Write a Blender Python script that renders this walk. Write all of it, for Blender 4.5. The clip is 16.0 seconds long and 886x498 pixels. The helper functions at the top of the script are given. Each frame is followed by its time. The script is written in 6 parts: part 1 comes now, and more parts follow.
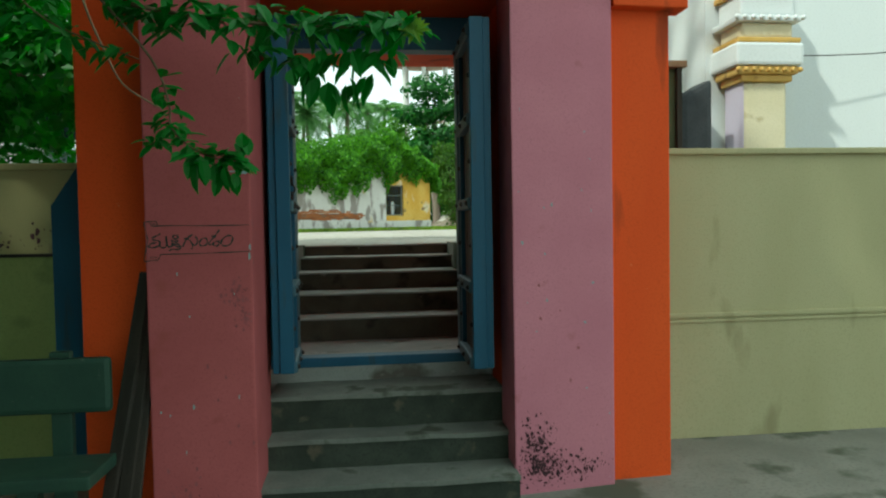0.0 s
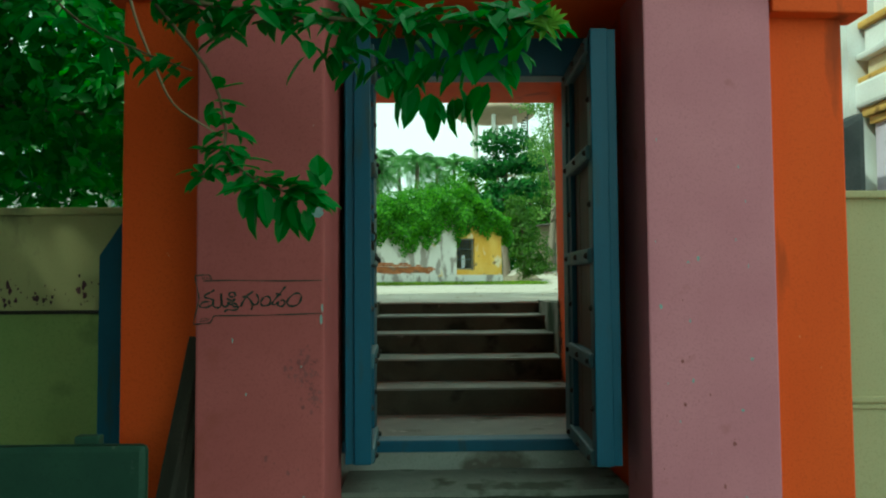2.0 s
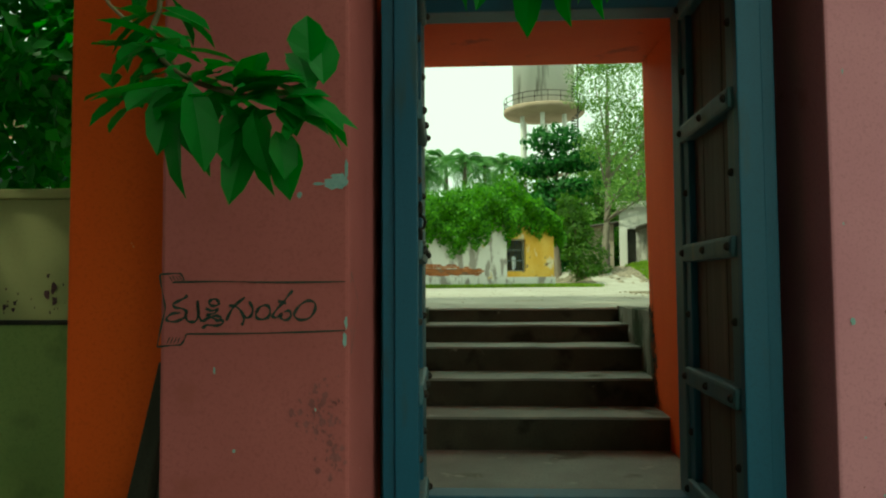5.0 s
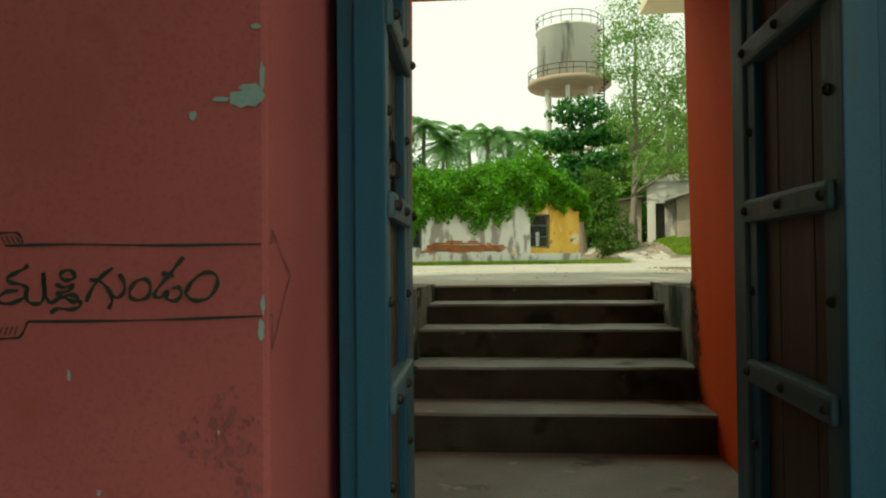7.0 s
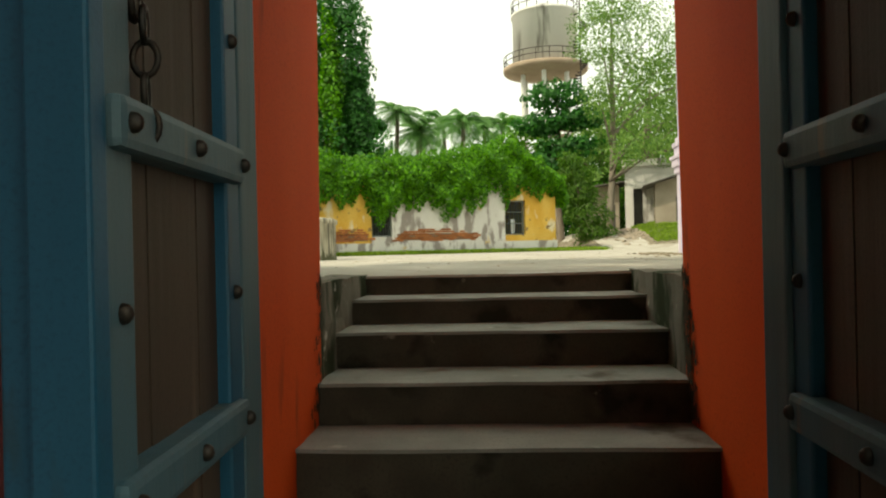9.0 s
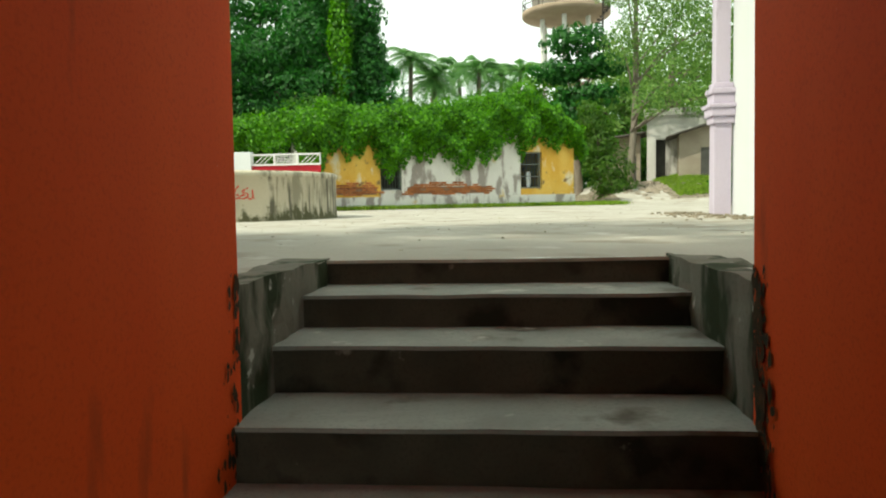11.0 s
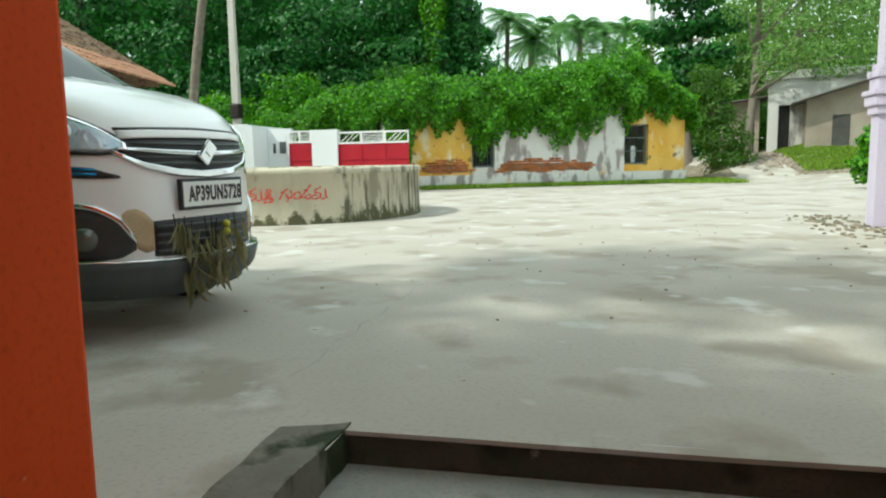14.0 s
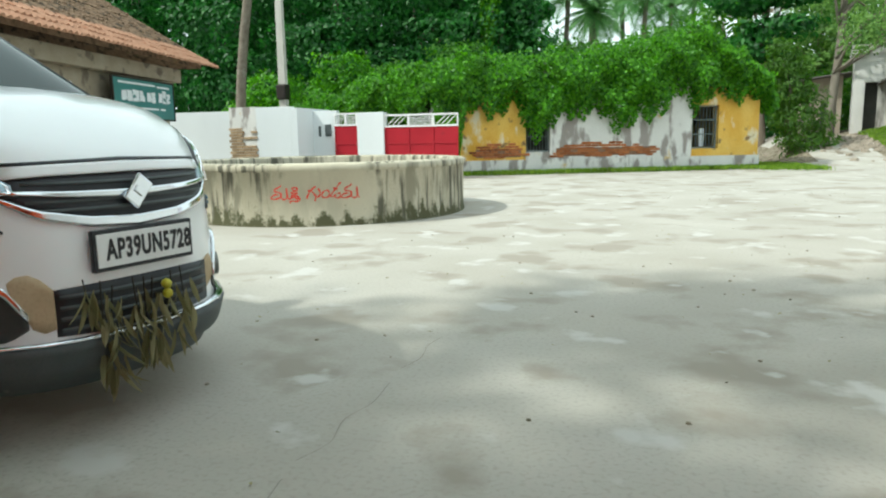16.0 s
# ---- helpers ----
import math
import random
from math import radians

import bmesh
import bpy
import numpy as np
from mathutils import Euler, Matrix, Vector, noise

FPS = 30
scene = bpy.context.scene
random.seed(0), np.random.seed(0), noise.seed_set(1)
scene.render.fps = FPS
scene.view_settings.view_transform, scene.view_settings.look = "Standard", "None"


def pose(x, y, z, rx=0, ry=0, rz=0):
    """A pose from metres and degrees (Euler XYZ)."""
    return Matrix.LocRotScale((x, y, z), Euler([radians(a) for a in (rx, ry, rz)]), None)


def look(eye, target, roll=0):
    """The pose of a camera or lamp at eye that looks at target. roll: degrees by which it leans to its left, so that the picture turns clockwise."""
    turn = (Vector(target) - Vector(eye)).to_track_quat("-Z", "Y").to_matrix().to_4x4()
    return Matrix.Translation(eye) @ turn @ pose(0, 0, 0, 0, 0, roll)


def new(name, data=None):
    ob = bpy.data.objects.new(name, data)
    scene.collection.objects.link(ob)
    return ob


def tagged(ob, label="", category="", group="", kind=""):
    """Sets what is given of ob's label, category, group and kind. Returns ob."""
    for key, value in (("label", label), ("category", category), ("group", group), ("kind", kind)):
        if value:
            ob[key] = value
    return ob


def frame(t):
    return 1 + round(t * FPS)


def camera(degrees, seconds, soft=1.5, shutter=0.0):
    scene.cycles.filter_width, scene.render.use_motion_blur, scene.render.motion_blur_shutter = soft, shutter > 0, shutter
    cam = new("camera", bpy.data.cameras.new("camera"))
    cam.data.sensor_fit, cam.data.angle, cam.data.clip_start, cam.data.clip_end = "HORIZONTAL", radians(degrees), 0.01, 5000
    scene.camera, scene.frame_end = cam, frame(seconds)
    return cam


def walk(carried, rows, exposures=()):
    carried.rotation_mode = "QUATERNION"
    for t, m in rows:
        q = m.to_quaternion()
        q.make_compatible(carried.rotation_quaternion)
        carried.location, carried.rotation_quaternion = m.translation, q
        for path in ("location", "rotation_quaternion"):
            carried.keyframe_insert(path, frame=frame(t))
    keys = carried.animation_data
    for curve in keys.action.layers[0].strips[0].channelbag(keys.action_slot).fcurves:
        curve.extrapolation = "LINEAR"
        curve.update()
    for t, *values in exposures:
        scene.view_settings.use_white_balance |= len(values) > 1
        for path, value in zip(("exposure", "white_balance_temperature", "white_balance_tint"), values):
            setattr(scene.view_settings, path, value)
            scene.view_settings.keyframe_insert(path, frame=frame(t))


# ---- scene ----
cam = camera(65.5, 16.0, soft=2.1)
PATH = [
    (0, (0.676, -8.04, 0.217), (0.903, -6.054, 0.146), -1.0),
    (0.5, (0.667, -7.804, 0.196), (0.838, -5.812, 0.173), -1.1),
    (1, (0.564, -7.543, 0.223), (0.716, -5.549, 0.228), -0.9),
    (1.5, (0.504, -7.306, 0.216), (0.62, -5.31, 0.269), -0.6),
    (2, (0.516, -7.151, 0.236), (0.555, -5.153, 0.324), -0.4),
    (2.5, (0.476, -6.957, 0.246), (0.463, -4.961, 0.372), -0.3),
    (3, (0.371, -6.801, 0.308), (0.356, -4.805, 0.441), -0.6),
    (3.5, (0.386, -6.663, 0.266), (0.332, -4.671, 0.427), -0.9),
    (4, (0.406, -6.46, 0.257), (0.333, -4.466, 0.399), -0.8),
    (6.5, (0.467, -5.491, 0.191), (0.318, -3.497, 0.237), -0.3),
    (7, (0.519, -5.309, 0.196), (0.35, -3.317, 0.228), -0.6),
    (7.5, (0.571, -5.111, 0.185), (0.395, -3.119, 0.211), -0.8),
    (8, (0.595, -4.861, 0.171), (0.433, -2.867, 0.195), -0.7),
    (8.5, (0.645, -4.625, 0.173), (0.503, -2.63, 0.19), -1.3),
    (9, (0.728, -4.29, 0.159), (0.617, -2.293, 0.16), -1.3),
    (11.5, (0.846, -3.119, 0.412), (0.656, -1.136, 0.234), -1.4),
    (12, (0.758, -2.897, 0.579), (0.528, -0.92, 0.377), -2.0),
    (12.5, (0.771, -2.657, 0.643), (0.489, -0.689, 0.431), -2.0),
    (13, (0.843, -2.431, 0.785), (0.502, -0.474, 0.553), -1.8),
    (13.5, (0.812, -2.215, 0.795), (0.424, -0.267, 0.557), -1.6),
    (14, (0.793, -2.024, 0.862), (0.357, -0.088, 0.609), -1.1),
    (14.5, (0.748, -1.736, 0.986), (0.272, 0.187, 0.71), -0.8),
    (15, (0.825, -1.494, 1.006), (0.295, 0.413, 0.72), -0.8),
    (15.5, (0.869, -1.311, 1.047), (0.298, 0.582, 0.745), -0.9),
    (16, (0.734, -0.952, 1.113), (0.142, 0.931, 0.793), -1.0),
]
EXPOSURES = [(0.0, 0.24, 6350, -10), (1.0, 0.27, 6350, -20), (2.0, 0.30, 6300, -31), (3.0, 0.28, 6700, -39), (4.0, 0.20, 7300, -43), (6.5, 0.12, 8300, -10), (8.0, 0.16, 8300, -10), (9.0, 0.30, 8300, 2), (11.5, 0.41, 7000, -3), (12.5, 0.38, 6700, -2), (14.0, 0.37, 6400, -2), (16.0, 0.38, 6250, 0)]      # stops, kelvin, tint
walk(cam, [(t, look(eye, target, roll)) for t, eye, target, roll in PATH], EXPOSURES)

# ---- world and light ----
world = bpy.data.worlds.new("sky")
scene.world = world
world.use_nodes = True
wn, wl = world.node_tree.nodes, world.node_tree.links
SUN_AZ, SUN_EL = 213.0, 48.0      # where the sun stands: degrees from +x anticlockwise, and height
sky = wn.new("ShaderNodeTexSky")
sky.sky_type, sky.sun_disc = "NISHITA", False
sky.sun_elevation, sky.sun_rotation = radians(SUN_EL), radians(90 - SUN_AZ)
sky.dust_density, sky.air_density, sky.ozone_density = 4.0, 1.0, 1.0
haze = wn.new("ShaderNodeMix")
haze.data_type = "RGBA"
haze.inputs[0].default_value = 0.86
haze.inputs[7].default_value = (7.6, 8.3, 8.5, 1)      # bright thin cloud over the whole sky
wl.new(sky.outputs[0], haze.inputs[6])
wl.new(haze.outputs[2], wn["Background"].inputs[0])
wn["Background"].inputs[1].default_value = 0.138
sun_data = bpy.data.lights.new("sun", "SUN")
sun_data.energy, sun_data.angle, sun_data.color = 2.9, radians(2.0), (1.0, 0.96, 0.90)
sun = new("sun", sun_data)
sd = Vector((math.cos(radians(SUN_AZ)) * math.cos(radians(SUN_EL)), math.sin(radians(SUN_AZ)) * math.cos(radians(SUN_EL)), math.sin(radians(SUN_EL))))
sun.matrix_world = look(sd * 60, (0, 0, 0))

# ---- materials ----
def surface(name, c1, c2, scale=3.0, rough=0.8, bump=0.15, fine=60.0, stain=None, stain_scale=1.2, stain_from=0.55, metal=0.0, streak=1.0,
            stain2=None, stain2_scale=0.6, stain2_from=0.6, per_piece=0.0, fine_bump=0.1):
    """Two colours in broad patches, a fine grain over them, up to two kinds of stain or wear, and a relief."""
    m = bpy.data.materials.new(name)
    m.use_nodes = True
    nt = m.node_tree
    n, l = nt.nodes, nt.links
    bsdf = n["Principled BSDF"]
    bsdf.inputs["Roughness"].default_value = rough
    bsdf.inputs["Metallic"].default_value = metal
    bsdf.inputs["Specular IOR Level"].default_value = 0.2 if rough >= 0.75 else 0.45
    geo = n.new("ShaderNodeNewGeometry")
    stretch = n.new("ShaderNodeMapping")
    stretch.inputs["Scale"].default_value = (1, 1, 1 / streak)
    l.new(geo.outputs["Position"], stretch.inputs["Vector"])

    def tex(sc, detail=5.0, src=None):
        t = n.new("ShaderNodeTexNoise")
        t.inputs["Scale"].default_value = sc
        t.inputs["Detail"].default_value = detail
        l.new((src or geo.outputs["Position"]), t.inputs["Vector"])
        return t.outputs["Fac"]

    def ramp(fac, lo, hi):
        r = n.new("ShaderNodeMapRange")
        r.inputs["From Min"].default_value, r.inputs["From Max"].default_value = lo, hi
        l.new(fac, r.inputs["Value"])
        return r.outputs["Result"]

    def blend(fac, a, b, mode="MIX"):
        x = n.new("ShaderNodeMix")
        x.data_type, x.blend_type = "RGBA", mode
        l.new(fac, x.inputs[0])
        for s, i in ((a, 6), (b, 7)):
            if isinstance(s, tuple):
                x.inputs[i].default_value = (*s, 1)
            else:
                l.new(s, x.inputs[i])
        return x.outputs[2]

    broad = tex(scale, 6, stretch.outputs[0])
    grain = tex(fine, 3)
    col = blend(ramp(broad, 0.32, 0.68), c1, c2)
    dark = tuple(v * 0.86 for v in c1)
    col = blend(ramp(grain, 0.5, 0.85), col, dark)
    if stain:
        s = ramp(tex(stain_scale, 8, stretch.outputs[0]), stain_from, stain_from + 0.09)
        col = blend(s, col, stain)
    if stain2:
        s = ramp(tex(stain2_scale, 7), stain2_from, stain2_from + 0.06)
        col = blend(s, col, stain2)
    if per_piece:
        oi = n.new("ShaderNodeObjectInfo")
        hsv = n.new("ShaderNodeHueSaturation")
        l.new(ramp(oi.outputs["Random"], 0, 1), hsv.inputs["Value"])
        mr = hsv.inputs["Value"].links[0].from_node
        mr.inputs["To Min"].default_value, mr.inputs["To Max"].default_value = 1 - per_piece, 1 + per_piece
        l.new(col, hsv.inputs["Color"])
        col = hsv.outputs[0]
    l.new(col, bsdf.inputs["Base Color"])
    b1 = n.new("ShaderNodeBump")
    b1.inputs["Strength"].default_value, b1.inputs["Distance"].default_value = bump, 0.03
    l.new(broad, b1.inputs["Height"])
    b2 = n.new("ShaderNodeBump")
    b2.inputs["Strength"].default_value, b2.inputs["Distance"].default_value = fine_bump, 0.004
    l.new(grain, b2.inputs["Height"])
    l.new(b1.outputs[0], b2.inputs["Normal"])
    l.new(b2.outputs[0], bsdf.inputs["Normal"])
    return m


def leafy(name, dark, light, rough=0.45):
    """Leaf colour that varies leaf by leaf, with light passing through."""
    m = bpy.data.materials.new(name)
    m.use_nodes = True
    n, l = m.node_tree.nodes, m.node_tree.links
    bsdf = n["Principled BSDF"]
    bsdf.inputs["Roughness"].default_value = rough
    bsdf.inputs["Specular IOR Level"].default_value = 0.3
    geo = n.new("ShaderNodeNewGeometry")
    cr = n.new("ShaderNodeValToRGB")
    cr.color_ramp.elements[0].color, cr.color_ramp.elements[1].color = (*dark, 1), (*light, 1)
    l.new(geo.outputs["Random Per Island"], cr.inputs[0])
    l.new(cr.outputs[0], bsdf.inputs["Base Color"])
    tr = n.new("ShaderNodeBsdfTranslucent")
    bright = n.new("ShaderNodeHueSaturation")
    bright.inputs["Value"].default_value, bright.inputs["Saturation"].default_value = 1.5, 1.1
    l.new(cr.outputs[0], bright.inputs["Color"])
    l.new(bright.outputs[0], tr.inputs[0])
    mix = n.new("ShaderNodeMixShader")
    mix.inputs[0].default_value = 0.38
    l.new(bsdf.outputs[0], mix.inputs[1])
    l.new(tr.outputs[0], mix.inputs[2])
    l.new(mix.outputs[0], n["Material Output"].inputs[0])
    return m


def plain(name, c, rough=0.5, metal=0.0):
    m = bpy.data.materials.new(name)
    m.use_nodes = True
    b = m.node_tree.nodes["Principled BSDF"]
    b.inputs["Base Color"].default_value, b.inputs["Roughness"].default_value, b.inputs["Metallic"].default_value = (*c, 1), rough, metal
    return m


def glass(name, tint=(0.9, 0.95, 0.95), rough=0.02):
    m = bpy.data.materials.new(name)
    m.use_nodes = True
    b = m.node_tree.nodes["Principled BSDF"]
    b.inputs["Base Color"].default_value = (*tint, 1)
    b.inputs["Roughness"].default_value, b.inputs["Transmission Weight"].default_value, b.inputs["IOR"].default_value = rough, 1.0, 1.45
    return m


# West pillar: redder paint, darkened further for the tree shade on it.
ROSE = surface("rose_red_limewash_with_shade", (0.37, 0.088, 0.090), (0.44, 0.112, 0.116), 2.0, 0.75, 0.10, 90, stain=(0.35, 0.085, 0.08), stain_scale=4.5, stain_from=0.64,
               stain2=(0.62, 0.60, 0.58), stain2_scale=16, stain2_from=0.75)
PINK = surface("pink_limewash", (0.52, 0.19, 0.245), (0.58, 0.225, 0.28), 2.0, 0.75, 0.10, 90, stain=(0.42, 0.14, 0.17), stain_scale=4.5, stain_from=0.66,
               stain2=(0.62, 0.62, 0.60), stain2_scale=16, stain2_from=0.76)
ORANGE = surface("orange_limewash", (0.72, 0.080, 0.014), (0.78, 0.104, 0.020), 2.2, 0.75, 0.10, 80, stain=(0.38, 0.055, 0.015), stain_scale=3.5, stain_from=0.64, streak=4,
                 stain2=(0.75, 0.38, 0.24), stain2_scale=18, stain2_from=0.745)
OLIVE = surface("olive_distemper", (0.40, 0.38, 0.21), (0.45, 0.43, 0.25), 1.5, 0.8, 0.08, 70, stain=(0.30, 0.28, 0.15), stain_scale=2.5, stain_from=0.64, streak=3,
                stain2=(0.16, 0.12, 0.07), stain2_scale=14, stain2_from=0.77)
OLIVE_OLD = surface("mouldy_olive_distemper", (0.42, 0.40, 0.19), (0.36, 0.34, 0.16), 1.5, 0.85, 0.15, 60, stain=(0.10, 0.10, 0.06), stain_scale=2.2, stain_from=0.55, streak=2)
LIME_GREEN = surface("green_distemper", (0.22, 0.30, 0.10), (0.27, 0.34, 0.12), 1.5, 0.85, 0.08, 60, stain=(0.15, 0.20, 0.07), stain_scale=2, stain_from=0.6)
BLUE = surface("blue_door_paint", (0.003, 0.066, 0.122), (0.006, 0.090, 0.162), 4, 0.5, 0.15, 120, stain=(0.02, 0.06, 0.08), stain_scale=9, stain_from=0.6, streak=6,
               stain2=(0.16, 0.22, 0.24), stain2_scale=24, stain2_from=0.77)
WORN_BLUE = surface("worn_grey_blue_paint", (0.070, 0.120, 0.138), (0.042, 0.118, 0.160), 6, 0.55, 0.3, 140, stain=(0.13, 0.13, 0.12), stain_scale=14, stain_from=0.62, streak=8)
BROWN = surface("dark_weathered_wood", (0.050, 0.034, 0.024), (0.082, 0.054, 0.037), 5, 0.65, 0.5, 120, stain=(0.14, 0.09, 0.065), stain_scale=10, stain_from=0.64, streak=14, per_piece=0.2)
IRON = surface("dark_iron", (0.03, 0.03, 0.03), (0.06, 0.045, 0.035), 20, 0.5, 0.2, 200, metal=0.8)
CONCRETE = surface("worn_stair_concrete", (0.24, 0.25, 0.228), (0.33, 0.345, 0.312), 3, 0.85, 0.25, 70, stain=(0.12, 0.11, 0.09), stain_scale=2.5, stain_from=0.58,
                   stain2=(0.42, 0.42, 0.38), stain2_scale=5, stain2_from=0.64)
# Upper risers: a much darker brown than the treads above them.
RISER = surface("dark_brown_riser", (0.052, 0.047, 0.034), (0.082, 0.074, 0.055), 4, 0.9, 0.3, 70, stain=(0.022, 0.021, 0.015), stain_scale=3, stain_from=0.54, stain2=(0.20, 0.19, 0.16), stain2_scale=9, stain2_from=0.70)
MOSSY = surface("mossy_concrete", (0.15, 0.145, 0.12), (0.21, 0.20, 0.165), 4, 0.9, 0.35, 60, stain=(0.030, 0.042, 0.020), stain_scale=4.5, stain_from=0.47, streak=2.5,
                stain2=(0.46, 0.46, 0.42), stain2_scale=11, stain2_from=0.66)
# Random wear patches, their contrast raised to put lit and shaded spots in.
STREET = surface("pale_cement_street", (0.375, 0.350, 0.300), (0.455, 0.432, 0.385), 0.7, 0.9, 0.12, 45, stain=(0.315, 0.285, 0.238), stain_scale=1.3, stain_from=0.53,
                 stain2=(0.50, 0.485, 0.45), stain2_scale=2.0, stain2_from=0.60)
EARTH = surface("grey_earth_floor", (0.19, 0.19, 0.16), (0.27, 0.27, 0.23), 1.5, 0.95, 0.3, 40, stain=(0.10, 0.11, 0.08), stain_scale=1.8, stain_from=0.54)
DIRT = surface("brown_rubble_dirt", (0.20, 0.17, 0.12), (0.30, 0.26, 0.2), 5, 0.95, 0.5, 50, stain=(0.10, 0.09, 0.06), stain_scale=7, stain_from=0.5)
WHITE = surface("white_limewash", (0.67, 0.70, 0.71), (0.71, 0.74, 0.75), 1.0, 0.75, 0.05, 60, stain=(0.66, 0.66, 0.62), stain_scale=2, stain_from=0.66, streak=4)
LAVENDER = surface("lavender_paint", (0.52, 0.46, 0.58), (0.58, 0.52, 0.63), 2, 0.7, 0.05, 60, stain=(0.40, 0.36, 0.45), stain_scale=4, stain_from=0.66, streak=3)
CREAM = surface("cream_paint", (0.62, 0.55, 0.36), (0.70, 0.63, 0.45), 2, 0.7, 0.05, 60, stain=(0.5, 0.42, 0.25), stain_scale=4, stain_from=0.64)
OCHRE = surface("ochre_plaster_trim", (0.55, 0.33, 0.07), (0.62, 0.40, 0.12), 5, 0.7, 0.2, 60, stain=(0.3, 0.16, 0.04), stain_scale=9, stain_from=0.6)


# ---- building helpers ----
def box(bm, x0, x1, y0, y1, z0, z1, bevel=0.0, m=None):
    made = bmesh.ops.create_cube(bm, size=1.0)
    vs = made["verts"]
    for v in vs:
        v.co = Vector(((x0 + x1) / 2 + v.co.x * (x1 - x0), (y0 + y1) / 2 + v.co.y * (y1 - y0), (z0 + z1) / 2 + v.co.z * (z1 - z0)))
    if bevel:
        es = list({e for v in vs for e in v.link_edges})
        out = bmesh.ops.bevel(bm, geom=es, offset=bevel, segments=2, affect="EDGES", profile=0.6)
        vs = list({v for v in out["verts"]} | {v for v in vs if v.is_valid})
    if m is not None:
        bmesh.ops.transform(bm, matrix=m, verts=[v for v in vs if v.is_valid])
    return vs


def tube(bm, a, b, r0, r1=None, seg=10, caps=True):
    """A round bar from a to b."""
    a, b = Vector(a), Vector(b)
    r1 = r0 if r1 is None else r1
    q = (b - a).to_track_quat("Z", "Y").to_matrix().to_4x4()
    m = Matrix.Translation((a + b) / 2) @ q
    return bmesh.ops.create_cone(bm, cap_ends=caps, segments=seg, radius1=r0, radius2=r1, depth=(b - a).length, matrix=m)["verts"]


def lathe(bm, profile, seg=32, centre=(0, 0, 0), closed_top=True):
    """A body of revolution from (radius, height) pairs."""
    rings = []
    c = Vector(centre)
    for r, z in profile:
        rings.append([bm.verts.new(c + Vector((r * math.cos(2 * math.pi * i / seg), r * math.sin(2 * math.pi * i / seg), z))) for i in range(seg)])
    for a, b in zip(rings, rings[1:]):
        for i in range(seg):
            bm.faces.new((a[i], a[(i + 1) % seg], b[(i + 1) % seg], b[i]))
    if closed_top:
        bm.faces.new(rings[-1])
        bm.faces.new(rings[0][::-1])
    return rings


def finish(name, bm, material, parent=None, label="", smooth=False):
    bmesh.ops.recalc_face_normals(bm, faces=bm.faces)
    me = bpy.data.meshes.new(name)
    bm.to_mesh(me)
    bm.free()
    me.materials.append(material)
    if smooth:
        me.polygons.foreach_set("use_smooth", [True] * len(me.polygons))
    ob = new(name, me)
    if parent is not None:
        ob.parent = parent
    if label:
        tagged(ob, label)
    return ob


part = finish


def structure(name, bm, material, label, category="", smooth=False):
    return tagged(finish(name, bm, material, None, "", smooth), label, category, "", "structure")


def thing(name, label, category, m=None, group=""):
    ob = new(name)
    ob.empty_display_size = 0.1
    if m is not None:
        ob.matrix_world = m
    return tagged(ob, label, category, group)


def roughen(bm, cuts, amount, scale=2.0):
    """Cut the faces up and push the points about, for worn edges."""
    bmesh.ops.subdivide_edges(bm, edges=bm.edges, cuts=cuts, use_grid_fill=True)
    for v in bm.verts:
        v.co += noise.noise_vector(v.co * scale) * amount


def mesh_from(name, verts, faces, material, parent=None, label=""):
    me = bpy.data.meshes.new(name)
    me.from_pydata(verts, [], faces)
    me.materials.append(material)
    ob = new(name, me)
    if parent is not None:
        ob.parent = parent
    return tagged(ob, label)


def smooth_line(pts, steps=6):
    """A smooth curve through the points."""
    p = [Vector(q) for q in pts]
    p = [2 * p[0] - p[1]] + p + [2 * p[-1] - p[-2]]
    out = []
    for i in range(1, len(p) - 2):
        for k in range(steps):
            t = k / steps
            out.append(0.5 * (2 * p[i] + (p[i + 1] - p[i - 1]) * t + (2 * p[i - 1] - 5 * p[i] + 4 * p[i + 1] - p[i + 2]) * t * t
                              + (3 * p[i] - p[i - 1] - 3 * p[i + 1] + p[i + 2]) * t ** 3))
    out.append(p[-2])
    return out


# ---- ground ----
GROUND_Z = -1.58
bm = bmesh.new()
for x0, x1, y0, y1 in ((-300, 300, 0.05, 500), (-300, -0.19, -2.5, 0.05), (1.84, 300, -2.5, 0.05), (-0.19, 0.0, -0.16, 0.05), (1.645, 1.84, -0.16, 0.05)):
    vs = [bm.verts.new(p) for p in ((x0, y0, 0), (x1, y0, 0), (x1, y1, 0), (x0, y1, 0))]
    bm.faces.new(vs)
structure("ground_street", bm, STREET, "pale worn cement street with patches and dust", "street")
bm = bmesh.new()
vs = [bm.verts.new(p) for p in ((-300, -300, GROUND_Z), (300, -300, GROUND_Z), (300, -2.5, GROUND_Z), (-300, -2.5, GROUND_Z))]
bm.faces.new(vs)
structure("ground_court", bm, EARTH, "grey trodden earth floor in front of the gate", "ground")

# ---- gate ----
PIL_Y, WING_Y, REAR_Y, PASS_L, PASS_R = -3.744, -3.56, -1.07, -0.05, 1.665
PIL_W, PIL_E = (-0.572, 0.012), (1.637, 2.352)      # west and east pillar, from side to side


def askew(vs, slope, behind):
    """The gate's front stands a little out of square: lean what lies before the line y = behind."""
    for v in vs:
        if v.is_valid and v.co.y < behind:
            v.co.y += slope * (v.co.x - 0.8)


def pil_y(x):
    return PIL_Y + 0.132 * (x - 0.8)


